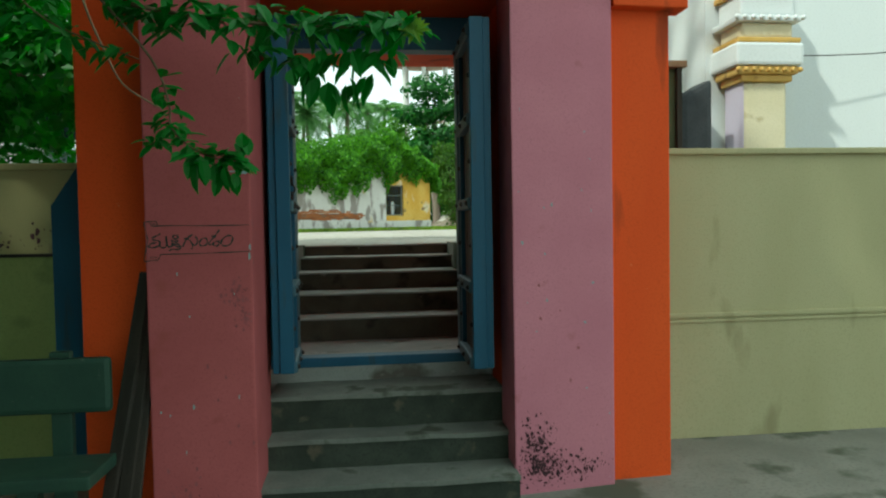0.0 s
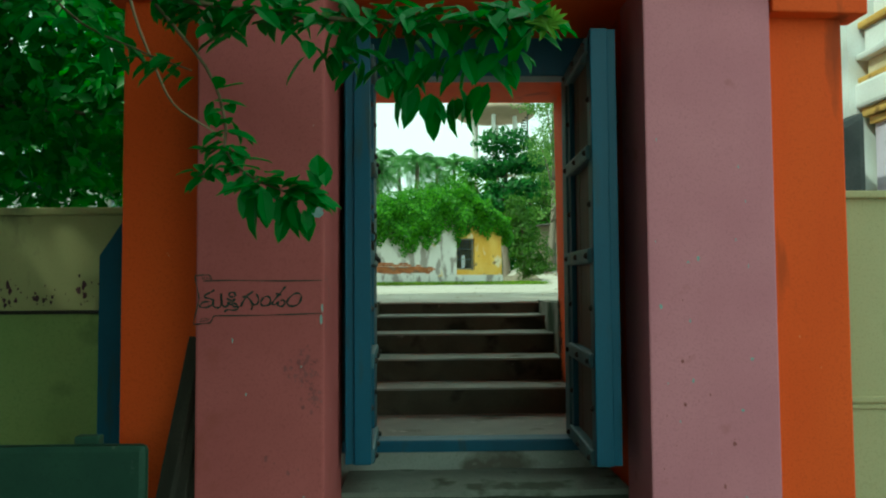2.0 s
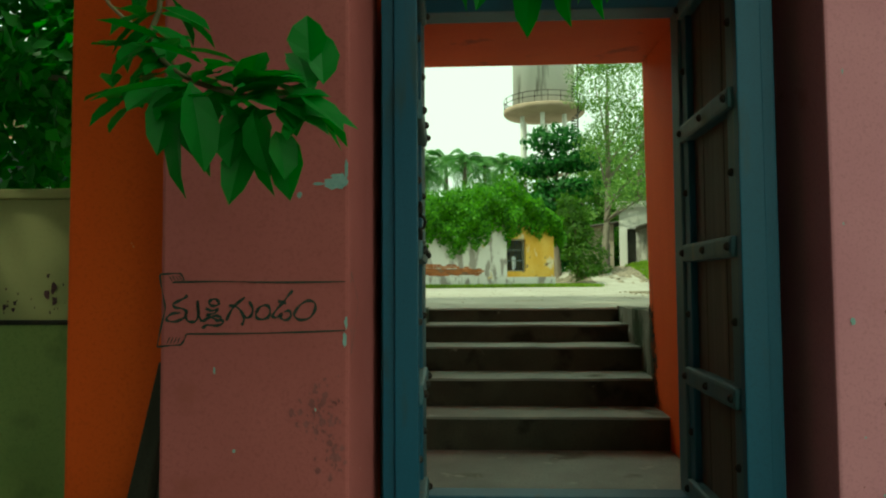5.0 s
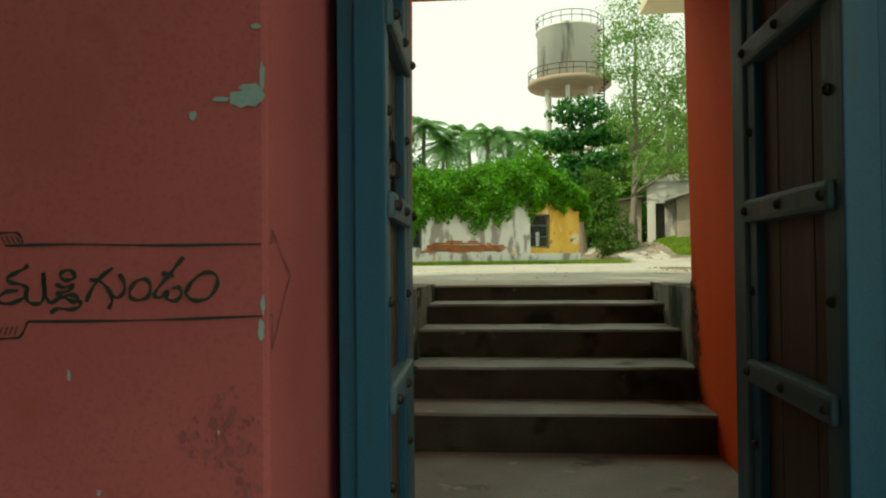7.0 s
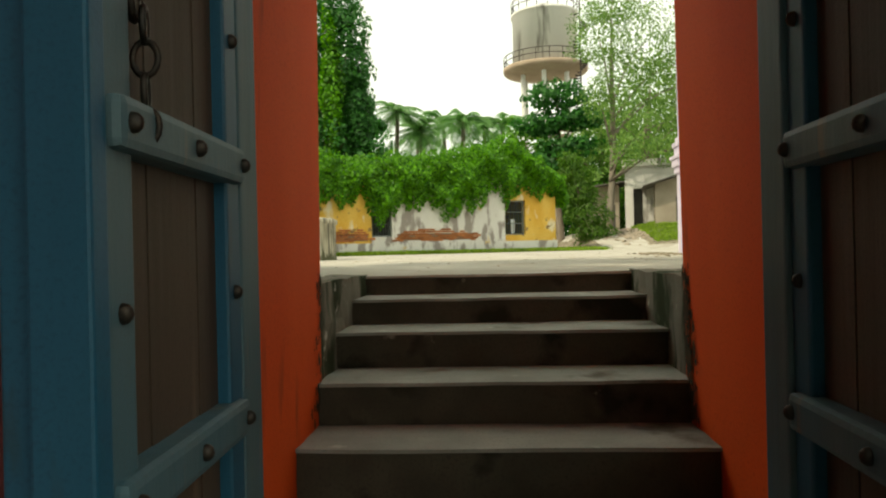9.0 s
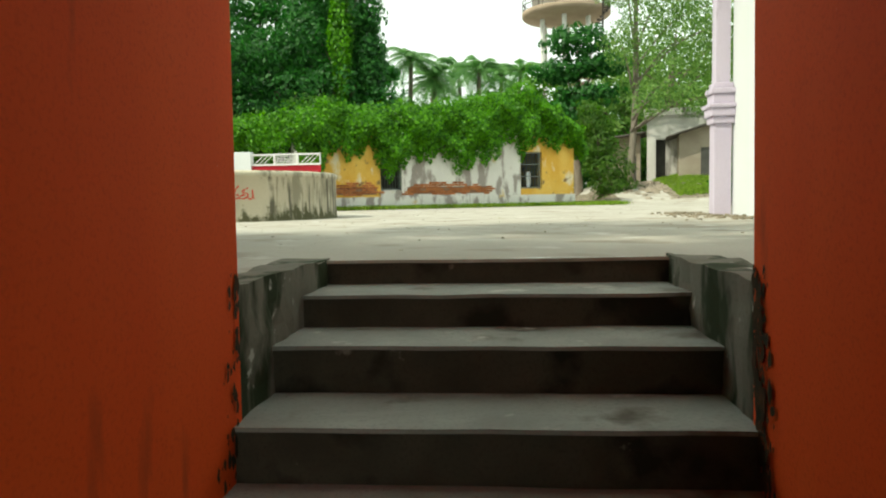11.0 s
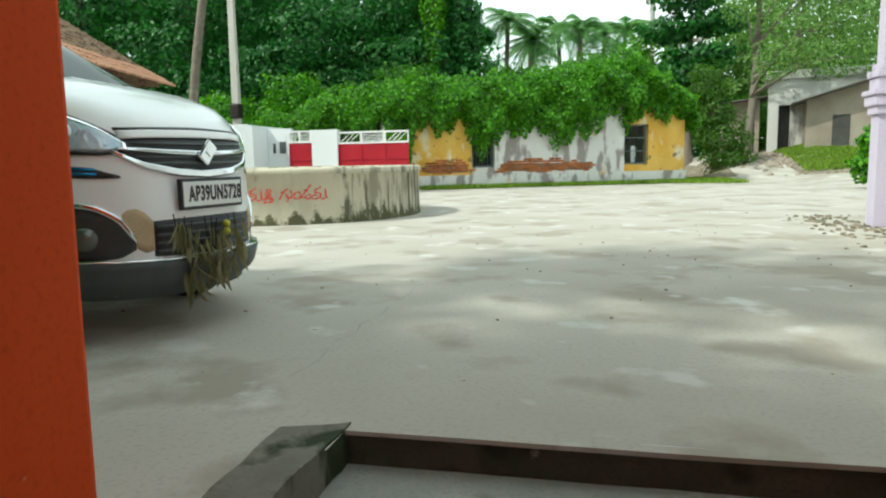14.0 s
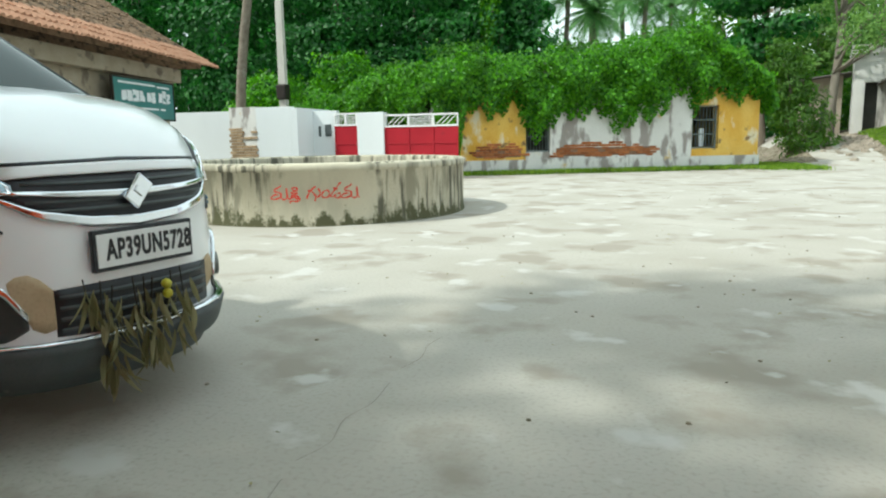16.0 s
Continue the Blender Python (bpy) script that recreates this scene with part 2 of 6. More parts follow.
CEIL_Z, ROOF_Z = 1.81, 2.15
for nm, x0, x1 in (("wall_gate_west", -1.03, PASS_L), ("wall_gate_east", PASS_R, 2.80)):
    bm = bmesh.new()
    for v in box(bm, x0, x1, WING_Y, REAR_Y, GROUND_Z - 0.1, CEIL_Z, 0.012):
        if v.is_valid and v.co.z > 1 and abs(v.co.y - REAR_Y) < 0.05 and abs(v.co.x - PASS_L) < 0.05:
            v.co.x += 0.035
        if v.is_valid and v.co.z > 1 and abs(v.co.y - REAR_Y) < 0.05 and abs(v.co.x - PASS_R) < 0.05:
            v.co.x -= 0.035
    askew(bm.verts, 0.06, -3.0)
    structure(nm, bm, ORANGE, "thick orange limewashed side of the gate, scuffed", "wall")
for nm, x0, x1 in (("pillar_west", *PIL_W), ("pillar_east", *PIL_E)):
    bm = bmesh.new()
    box(bm, x0, x1, PIL_Y, -3.2, GROUND_Z - 0.1, CEIL_Z, 0.012)
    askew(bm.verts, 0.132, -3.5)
    structure(nm, bm, ROSE if x0 < 0 else PINK, "rose-red limewashed gate pillar with a painted name, tree shade in its colour" if x0 < 0 else "pink limewashed gate pillar with scuffs and chips", "pillar")
bm = bmesh.new()
box(bm, -1.10, 2.90, PIL_Y - 0.06, REAR_Y + 0.02, CEIL_Z, ROOF_Z, 0.01)
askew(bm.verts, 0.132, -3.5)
structure("ceiling_gate", bm, ORANGE, "orange soffit slab over the gate passage", "ceiling")
for x0, x1 in ((-1.10, -0.58), (2.36, 2.90)):
    bm = bmesh.new()
    box(bm, x0, x1, WING_Y - 0.09, WING_Y + 0.1, 1.66, 1.78, 0.01)
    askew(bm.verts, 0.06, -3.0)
    structure("trim", bm, ORANGE, "projecting orange cornice band on the gate", "cornice")

# landing, steps up to the street, cheeks
bm = bmesh.new()
box(bm, PASS_L, PASS_R, -2.74, -1.5, -1.4, -0.859)
structure("floor_landing", bm, CONCRETE, "worn dusty concrete landing in the gate passage", "floor")
NOSE_Y = (-1.527, -1.155, -0.757, -0.370, 0.0)
TREAD_Z = (-0.643, -0.448, -0.264, -0.120, 0.0)
flight = thing("stairs_upper", "five worn concrete steps from the gate up to the street", "stairs", pose(0.82, -1.0, -0.86))
flight["kind"] = "structure"
for i in range(5):
    y1 = NOSE_Y[i + 1] + 0.02 if i < 4 else 0.052
    low = TREAD_Z[i - 1] if i else -0.859
    bm = bmesh.new()
    box(bm, -0.045, 1.66, NOSE_Y[i], y1 + 0.1 * (i < 4), TREAD_Z[i] - 0.016, TREAD_Z[i])
    roughen(bm, 7, 0.006, 9)
    o = finish("tread", bm, CONCRETE if i < 4 else STREET, flight, "worn pale concrete tread with chipped nosing")
    o.matrix_parent_inverse = flight.matrix_world.inverted()
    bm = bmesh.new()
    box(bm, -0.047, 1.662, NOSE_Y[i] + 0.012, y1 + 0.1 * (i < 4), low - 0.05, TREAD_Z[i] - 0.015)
    o = finish("riser", bm, RISER, flight, "dark brown riser, darker than its tread")
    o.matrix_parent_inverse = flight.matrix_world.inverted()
for nm, x0, x1 in (("wall_cheek_west", -0.20, 0.0), ("wall_cheek_east", 1.642, 1.86)):
    bm = bmesh.new()
    vs = box(bm, x0, x1, REAR_Y + 0.001, 0.055, -1.2, 0.012)
    for v in vs:
        if v.co.y < -1 and -0.1 < v.co.x < 1.75:
            v.co.x = PASS_L + 0.004 if x0 < 0 else PASS_R - 0.004
        if v.co.y > 0 and (v.co.x < -0.1 or v.co.x > 1.75):
            v.co.y = -0.06
    roughen(bm, 11, 0.018, 6)
    structure(nm, bm, MOSSY, "mossy black-stained concrete cheek wall beside the steps", "wall")

# steps up from the court to the door
front = thing("stairs_lower", "three worn grey concrete steps up to the blue door sill", "stairs", pose(0.8, -3.4, GROUND_Z))
front["kind"] = "structure"
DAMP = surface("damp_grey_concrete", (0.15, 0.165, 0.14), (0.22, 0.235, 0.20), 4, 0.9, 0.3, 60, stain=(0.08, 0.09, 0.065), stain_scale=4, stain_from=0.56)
# Riser colour, several times darker than the tread colour.
COURT_RISER = surface("green_black_riser", (0.035, 0.045, 0.034), (0.062, 0.074, 0.056), 5, 0.9, 0.3, 60, stain=(0.11, 0.10, 0.07), stain_scale=6, stain_from=0.62)
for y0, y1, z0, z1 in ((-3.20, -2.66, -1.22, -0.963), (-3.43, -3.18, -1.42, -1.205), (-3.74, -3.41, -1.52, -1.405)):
    for nm, dims, mat in (("riser", (0.004, 1.646, y0 + 0.018, y1, z0 - 0.2, z1 - 0.03), COURT_RISER), ("tread", (0.0, 1.65, y0, y1, z1 - 0.031, z1), DAMP)):
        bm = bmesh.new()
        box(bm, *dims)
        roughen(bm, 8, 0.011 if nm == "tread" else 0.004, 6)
        o = finish(nm, bm, mat, front, "worn grey tread with a broken nosing" if nm == "tread" else "green-black riser, darker than its tread")
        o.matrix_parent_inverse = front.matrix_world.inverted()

# compound walls on either side
def wall_run(name, x0, x1, top, line_z, upper, lower, label):
    bm = bmesh.new()
    box(bm, x0, x1, -2.67, -2.45, line_z, top - 0.05)
    structure(name, bm, upper, label, "wall")
    bm = bmesh.new()
    box(bm, x0, x1, -2.68, -2.45, GROUND_Z - 0.1, line_z)
    structure(name + "_lower", bm, lower, label, "wall")
    bm = bmesh.new()
    box(bm, x0, x1, -2.71, -2.42, top - 0.05, top, 0.012)
    structure("trim", bm, upper, "flat projecting coping along the top of the wall", "coping")


wall_run("wall_east", 2.79, 40, 0.80, -0.56, OLIVE, OLIVE, "tall plastered olive-green compound wall")
bm = bmesh.new()
box(bm, 2.79, 40, -2.70, -2.66, -0.585, -0.545, 0.012)
box(bm, 2.79, 40, -2.695, -2.66, -0.625, -0.60, 0.008)
structure("trim", bm, OLIVE, "double moulding line along the olive wall", "moulding")
wall_run("wall_west", -40, -1.02, 0.715, 0.045, OLIVE_OLD, LIME_GREEN, "mould-stained green compound wall in tree shade")
bm = bmesh.new()
box(bm, -40, -1.47, -2.695, -2.66, 0.030, 0.055, 0.006)
structure("trim", bm, IRON, "thin dark line moulding along the green wall", "moulding")
bm = bmesh.new()
vs = box(bm, -1.57, -1.37, -2.76, -2.66, GROUND_Z, 0.70)
for v in vs:
    if v.co.z > 0 and v.co.x < -1.47:
        v.co.z = 0.40
structure("wall_pilaster", bm, BLUE, "dark blue painted pilaster where the wall meets the gate", "pilaster")

# ---- the blue door ----
door = thing("door_1", "open blue double door in a heavy timber frame, paint worn", "door", pose(0.8, -2.66, -0.86))
door["kind"] = "structure"
DI = door.matrix_world.inverted()


def dpart(name, bm, mat, parent=None, label="", smooth=False):
    o = finish(name, bm, mat, parent or door, label, smooth)
    if parent is None:
        o.matrix_parent_inverse = DI
    return o


bm = bmesh.new()
box(bm, PASS_L - 0.02, PASS_R + 0.02, -2.72, -2.58, -0.965, -0.786, 0.01)
dpart("sill", bm, BLUE, None, "blue painted timber sill, worn along the top")
bm = bmesh.new()
box(bm, PASS_L - 0.02, PASS_R + 0.02, -2.72, -2.56, 1.56, 1.82, 0.01)
dpart("head", bm, BLUE)
for x0, x1 in ((PASS_L - 0.02, 0.165), (1.41, PASS_R + 0.02)):
    bm = bmesh.new()
    box(bm, x0, x1, -2.70, -2.57, -0.80, 1.565, 0.008)
    dpart("jamb", bm, WORN_BLUE)

RAIL_Z = (-0.735, -0.215, 0.36, 0.93, 1.53)


def stud(bm, x, y, z, side):
    """A domed nail head on a leaf's face."""
    made = bmesh.ops.create_uvsphere(bm, u_segments=10, v_segments=6, radius=0.017, matrix=Matrix.Translation((x, y, z)) @ Matrix.Diagonal((0.75, 1, 1, 1)))
    return made


def leaf(hinge, free, side, label):
    """One leaf, standing open towards the court: stiles, rails, plank panels and nail heads. side: +1 when its face looks to +x."""
    a, b = Vector((*hinge, 0)), Vector((*free, 0))
    length = (b - a).length
    ang = math.degrees(math.atan2((b - a).y, (b - a).x))
    m = pose(a.x, a.y, 0, 0, 0, ang)           # local x runs from the hinge to the free edge, local y is the leaf's thickness
    top = new("door_leaf")
    top.parent = door
    top.matrix_parent_inverse = DI
    top.matrix_basis = m
    tagged(top, label)
    s = side
    bm = bmesh.new()
    box(bm, length - 0.010, length + 0.040, *sorted((0.028 * s, -0.065 * s)), -0.765, 1.60, 0.006)
    box(bm, length - 0.02, length + 0.022, *sorted((-0.066 * s, -0.115 * s)), -0.765, 1.60, 0.006)
    part("meeting_stile", bm, BLUE, top, "broad blue rebated meeting stile")
    for x0, x1, nm in ((0.0, 0.085, "hinge_stile"), (length - 0.10, length - 0.012, "lock_stile")):
        bm = bmesh.new()
        box(bm, x0, x1, *sorted((0.022 * s, -0.04 * s)), -0.765, 1.60, 0.007)
        part(nm, bm, BLUE if nm == "hinge_stile" else WORN_BLUE, top)
    for k, z in enumerate(RAIL_Z):
        bm = bmesh.new()
        box(bm, 0.02, length - 0.02, *sorted((0.046 * s, -0.03 * s)), z - 0.042, z + 0.042, 0.016)
        part("rail", bm, WORN_BLUE, top, "raised rail with rubbed paint")
        for xx in (0.045, length * 0.5, length - 0.05):
            bm = bmesh.new()
            stud(bm, xx, 0.048 * s, z, s)
            part("nail_head", bm, IRON, top, smooth=True)
    for z0, z1 in zip(RAIL_Z, RAIL_Z[1:]):
        for xx in (0.045, length - 0.055):
            bm = bmesh.new()
            stud(bm, xx, 0.024 * s, (z0 + z1) / 2, s)
            part("nail_head", bm, IRON, top, smooth=True)
        n = 4
        for i in range(n):
            x0 = 0.08 + i * (length - 0.18) / n
            x1 = x0 + (length - 0.18) / n - 0.003
            bm = bmesh.new()
            box(bm, x0, x1, *sorted((-0.008 * s - 0.002 * (i % 2) * s, -0.035 * s)), z0 + 0.04, z1 - 0.04)
            part("plank", bm, BROWN, top)
    return top


west_leaf = leaf((0.140, -2.70), (0.165, -3.335), 1, "blue leaf swung open, dark brown plank panels")
east_leaf = leaf((1.445, -2.70), (1.425, -3.43), -1, "blue leaf swung open, dark brown plank panels")

# chain and ring on the west leaf
bm = bmesh.new()


def ring(bm, c, r, thick, m):
    seg, sub = 14, 6
    grid = []
    for i in range(seg):
        u = 2 * math.pi * i / seg
        row = []
        for j in range(sub):
            w = 2 * math.pi * j / sub
            p = Vector(((r + thick * math.cos(w)) * math.cos(u), thick * math.sin(w), (r * 1.35 + thick * math.cos(w)) * math.sin(u)))
            row.append(bm.verts.new(Vector(c) + m @ p))
        grid.append(row)
    for i in range(seg):
        for j in range(sub):
            bm.faces.new((grid[i][j], grid[(i + 1) % seg][j], grid[(i + 1) % seg][(j + 1) % sub], grid[i][(j + 1) % sub]))


for k, z in enumerate((0.535, 0.48, 0.425, 0.37)):
    ring(bm, (0.50, 0.03, z), 0.021, 0.006, Euler((0, 0, radians(90 if k % 2 else 15))).to_matrix())
part("door_chain", bm, IRON, west_leaf, "rusty iron chain links on a staple", True)
bm = bmesh.new()
ring(bm, (0.50, 0.012, 0.58), 0.026, 0.008, Euler((0, 0, radians(15))).to_matrix())
part("door_ring", bm, IRON, west_leaf, smooth=True)


# ---- painted lettering ----
def ribbon(bm, pts, width, frame_m, taper=False):
    """A brush stroke: a flat strip along a smooth line in a plane."""
    line = [Vector((p[0], p[1], 0)) for p in smooth_line([(*p, 0) for p in pts], 5)]
    left, right = [], []
    for i, p in enumerate(line):
        d = line[min(i + 1, len(line) - 1)] - line[max(i - 1, 0)]
        d = d.normalized() if d.length > 1e-6 else Vector((1, 0, 0))
        w = width * (0.75 + 0.25 * math.sin(i * 0.7)) / 2
        nrm = Vector((-d.y, d.x, 0)) * w
        left.append(bm.verts.new(frame_m @ (p + nrm)))
        right.append(bm.verts.new(frame_m @ (p - nrm)))
    for i in range(len(line) - 1):
        bm.faces.new((left[i], left[i + 1], right[i + 1], right[i]))


# the syllables, each as brush strokes; one unit is the em
MU = ([(.50, .66), (.44, .60), (.30, .53), (.16, .44), (.22, .37), (.38, .34), (.48, .26), (.42, .12), (.22, .03), (.04, .05), (.02, .12), (.14, .22), (.34, .24)],
      [(.46, .24), (.48, .08), (.58, .02), (.70, .04), (.76, .20), (.74, .53)], [(.74, .53), (.76, .22), (.84, .02)])
KTI = ([(.42, .48), (.34, .56), (.22, .54), (.18, .46), (.26, .40), (.38, .42), (.42, .48)],
       [(.10, .34), (.24, .28), (.38, .32), (.30, .22), (.14, .18), (.28, .10), (.40, .04), (.46, .12), (.34, .16), (.16, .10), (.02, .02)],
       [(.02, -.14), (.14, -.06), (.34, -.08), (.48, -.04), (.50, .04), (.40, .06)])
GU = ([(.04, .04), (.14, .26), (.28, .44), (.48, .60)], [(.10, .40), (.26, .38), (.40, .24), (.46, .06), (.40, -.08)], [(.58, .50), (.66, .34), (.64, .18), (.54, .10), (.46, .14)])
NDA = ([(.02, .22), (.12, .36), (.28, .40), (.36, .28), (.32, .12), (.18, .06), (.04, .10), (.02, .22)],)
DA = ([(.50, .76), (.38, .62), (.28, .48), (.12, .30), (.02, .14), (.12, .10), (.24, .20)], [(.14, .50), (.24, .48), (.34, .44)], [(.24, .22), (.22, .08), (.36, .04), (.46, .14), (.42, .26), (.30, .24)])
SUNNA = ([(.02, .16), (.14, .36), (.34, .50), (.52, .46), (.54, .28), (.40, .08), (.16, .04), (.02, .16)],)


def lettering(name, syllables, width, height, stroke, m, material, label):
    """Syllables (strokes, advance) laid out over a width, painted on the plane m."""
    total = sum(adv for _, adv in syllables)
    bm = bmesh.new()
    x = 0.0
    k = width / total
    for strokes, adv in syllables:
        for st in strokes:
            ribbon(bm, [((x + px) * k, py * height) for px, py in st], stroke, m)
        x += adv
    return bm


BLACK_PAINT = plain("black_sign_paint", (0.012, 0.025, 0.018), 0.55)
RED_PAINT = surface("faded_red_sign_paint", (0.60, 0.05, 0.03), (0.64, 0.10, 0.07), 9, 0.7, 0.05, 60)
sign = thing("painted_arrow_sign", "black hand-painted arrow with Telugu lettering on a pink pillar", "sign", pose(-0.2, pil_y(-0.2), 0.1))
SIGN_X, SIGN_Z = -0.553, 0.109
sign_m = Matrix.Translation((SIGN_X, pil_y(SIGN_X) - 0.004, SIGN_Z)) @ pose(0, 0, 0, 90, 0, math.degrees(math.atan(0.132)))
bm = lettering("lettering", ((MU, .83), (KTI, .55), (GU, .72), (NDA, .40), (DA, .50), (SUNNA, .56)), 0.465, 0.1306, 0.0105, sign_m, BLACK_PAINT, "")
o = part("lettering", bm, BLACK_PAINT, sign)
o.matrix_parent_inverse = sign.matrix_world.inverted()
bm = bmesh.new()
for st in ([(.017, .127), (.15, .129), (.35, .125), (.558, .126)], [(.063, -.035), (.25, -.036), (.40, -.034), (.558, -.030)],
           [(-.02, .151), (-.016, .118), (-.005, .065), (-.003, .039), (-.012, 0), (-.026, -.074)], [(-.02, .152), (.02, .155), (.043, .155)], [(.043, .155), (.05, .145), (.054, .133)],
           [(-.026, -.074), (.01, -.071), (.047, -.069)], [(.047, -.069), (.056, -.055), (.063, -.037)]):
    ribbon(bm, st, 0.0068, sign_m)
for i in range(4):
    ribbon(bm, [(.008 + i * .0105, .147), (.018 + i * .0105, .131)], 0.003, sign_m)
    ribbon(bm, [(.012 + i * .0105, -.045), (.004 + i * .0105, -.064)], 0.003, sign_m)
o = part("arrow_outline", bm, BLACK_PAINT, sign)
o.matrix_parent_inverse = sign.matrix_world.inverted()
side_m = Matrix.Translation((PIL_W[1] + 0.004, pil_y(PIL_W[1]), SIGN_Z)) @ pose(0, 0, 0, 90, 0, 90)
bm = bmesh.new()
for st in ([(.0, .127), (.016, .128)], [(.016, .127), (.018, .157)], [(.018, .157), (.06, .125), (.11, .085), (.15, .056)], [(.15, .056), (.11, .010), (.06, -.05), (.016, -.107)], [(.016, -.107), (.018, -.07), (.016, -.03)], [(.0, -.03), (.016, -.03)]):
    ribbon(bm, st, 0.0045, side_m)
o = part("arrow_head", bm, BLACK_PAINT, sign)
o.matrix_parent_inverse = sign.matrix_world.inverted()

# flaked paint on the west pillar
FLAKE = surface("bare_blue_grey_plaster", (0.25, 0.38, 0.38), (0.33, 0.45, 0.44), 20, 0.85, 0.1, 90)
bm = bmesh.new()
random.seed(5)
for cx, cz, rx, rz in ((-0.036, 0.553, 0.046, 0.020), (0.004, 0.60, 0.006, 0.035), (-0.010, 0.71, 0.012, 0.006), (0.003, 0.103, 0.005, 0.020), (-0.002, 0.050, 0.007, 0.022), (-0.085, 0.55, 0.02, 0.006), (-0.02, 0.575, 0.025, 0.012)):
    n = 18
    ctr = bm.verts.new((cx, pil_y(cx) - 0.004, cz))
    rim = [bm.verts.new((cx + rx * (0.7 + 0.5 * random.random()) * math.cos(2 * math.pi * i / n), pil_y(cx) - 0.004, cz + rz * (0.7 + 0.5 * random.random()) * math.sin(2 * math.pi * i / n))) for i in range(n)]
    for i in range(n):
        bm.faces.new((ctr, rim[i], rim[(i + 1) % n]))
for k in range(26):
    east = k % 3 != 0
    cx, cz = (random.uniform(1.66, 2.33), random.uniform(-1.1, 1.0)) if east else (random.uniform(-0.55, 0.0), random.uniform(-1.2, 0.9))
    rx, rz = random.uniform(0.003, 0.010), random.uniform(0.004, 0.018)
    ctr = bm.verts.new((cx, pil_y(cx) - 0.004, cz))
    rim = [bm.verts.new((cx + rx * (0.6 + 0.6 * random.random()) * math.cos(2 * math.pi * i / 9), pil_y(cx) - 0.004, cz + rz * (0.6 + 0.6 * random.random()) * math.sin(2 * math.pi * i / 9))) for i in range(9)]
    for i in range(9):
        bm.faces.new((ctr, rim[i], rim[(i + 1) % 9]))
structure("trim_flaked_paint", bm, FLAKE, "patches where pink paint has flaked to old blue-grey plaster", "flaked paint")

# black mould at the foot of the east pillar and scuffs on the west one
MOULD = surface("black_wall_mould", (0.05, 0.03, 0.035), (0.13, 0.06, 0.07), 14, 0.95, 0.2, 60)
SCUFF = surface("brown_scuffed_paint", (0.27, 0.085, 0.09), (0.36, 0.12, 0.13), 18, 0.9, 0.1, 60)
for mat, lab, spots in ((MOULD, "speckled black mould at the foot of the pink pillar", ((1.80, -1.30, 0.05, 0.09, 300), (1.86, -1.42, 0.11, 0.05, 260), (1.73, -1.22, 0.03, 0.08, 70), (-0.36, -1.44, 0.13, 0.04, 60), (2.15, -1.44, 0.08, 0.04, 60))),
                        (SCUFF, "brown scuff marks on the pink pillar", ((-0.08, -0.17, 0.035, 0.05, 90), (-0.03, -0.30, 0.02, 0.05, 40), (-0.2, -0.9, 0.16, 0.25, 14), (1.95, -0.6, 0.18, 0.35, 14), (-0.42, -1.3, 0.08, 0.10, 40)))):
    bm = bmesh.new()
    for cx, cz, sx, sz, count in spots:
        for q in range(count):
            x, z = random.gauss(cx, sx), max(GROUND_Z + 0.02, random.gauss(cz, sz))
            r = 0.003 + 0.008 * random.random() ** 3
            if not (-0.55 < x < 0.0 or 1.655 < x < 2.335):
                continue
            rim = [bm.verts.new((x + r * random.uniform(0.5, 1.2) * math.cos(2 * math.pi * i / 8), pil_y(x) - 0.0035 - 0.00001 * q, z + 1.5 * r * random.uniform(0.5, 1.2) * math.sin(2 * math.pi * i / 8))) for i in range(8)]
            bm.faces.new(rim)
    structure("trim_stain", bm, mat, lab, "stain")

# mould along the green wall's line, and where the orange passage walls meet the steps
bm = bmesh.new()
for q in range(150):
    x, z, r = random.uniform(-3.2, -1.06), max(0.07, random.gauss(0.15, 0.05)), 0.004 + 0.016 * random.random() ** 3
    bm.faces.new([bm.verts.new((x + r * random.uniform(0.4, 1.2) * math.cos(2 * math.pi * i / 8), -2.6745 - 0.00001 * q, z + 1.6 * r * random.uniform(0.4, 1.2) * math.sin(2 * math.pi * i / 8))) for i in range(8)])
structure("trim_stain", bm, MOULD, "black mould specks along the green wall", "stain")
GRIME = surface("black_damp_grime", (0.030, 0.028, 0.018), (0.085, 0.040, 0.018), 16, 0.95, 0.2, 60)
for wall_x, count in ((PASS_R - 0.021, 420), (PASS_L + 0.021, 70)):
    bm = bmesh.new()
    for q in range(count):
        z = random.uniform(-0.62, 0.06)
        y = min(REAR_Y - 0.012, REAR_Y - 0.02 - abs(random.gauss(0, 0.05)) - 0.16 * max(0.0, -z - 0.15))
        r = 0.004 + 0.016 * random.random() ** 2
        bm.faces.new([bm.verts.new((wall_x - math.copysign(0.00001 * q, wall_x), y + r * random.uniform(0.4, 1.2) * math.cos(2 * math.pi * i / 8), z + 1.8 * r * random.uniform(0.4, 1.2) * math.sin(2 * math.pi * i / 8))) for i in range(8)])
    structure("trim_stain", bm, GRIME, "black mould creeping up the orange wall from the steps", "stain")

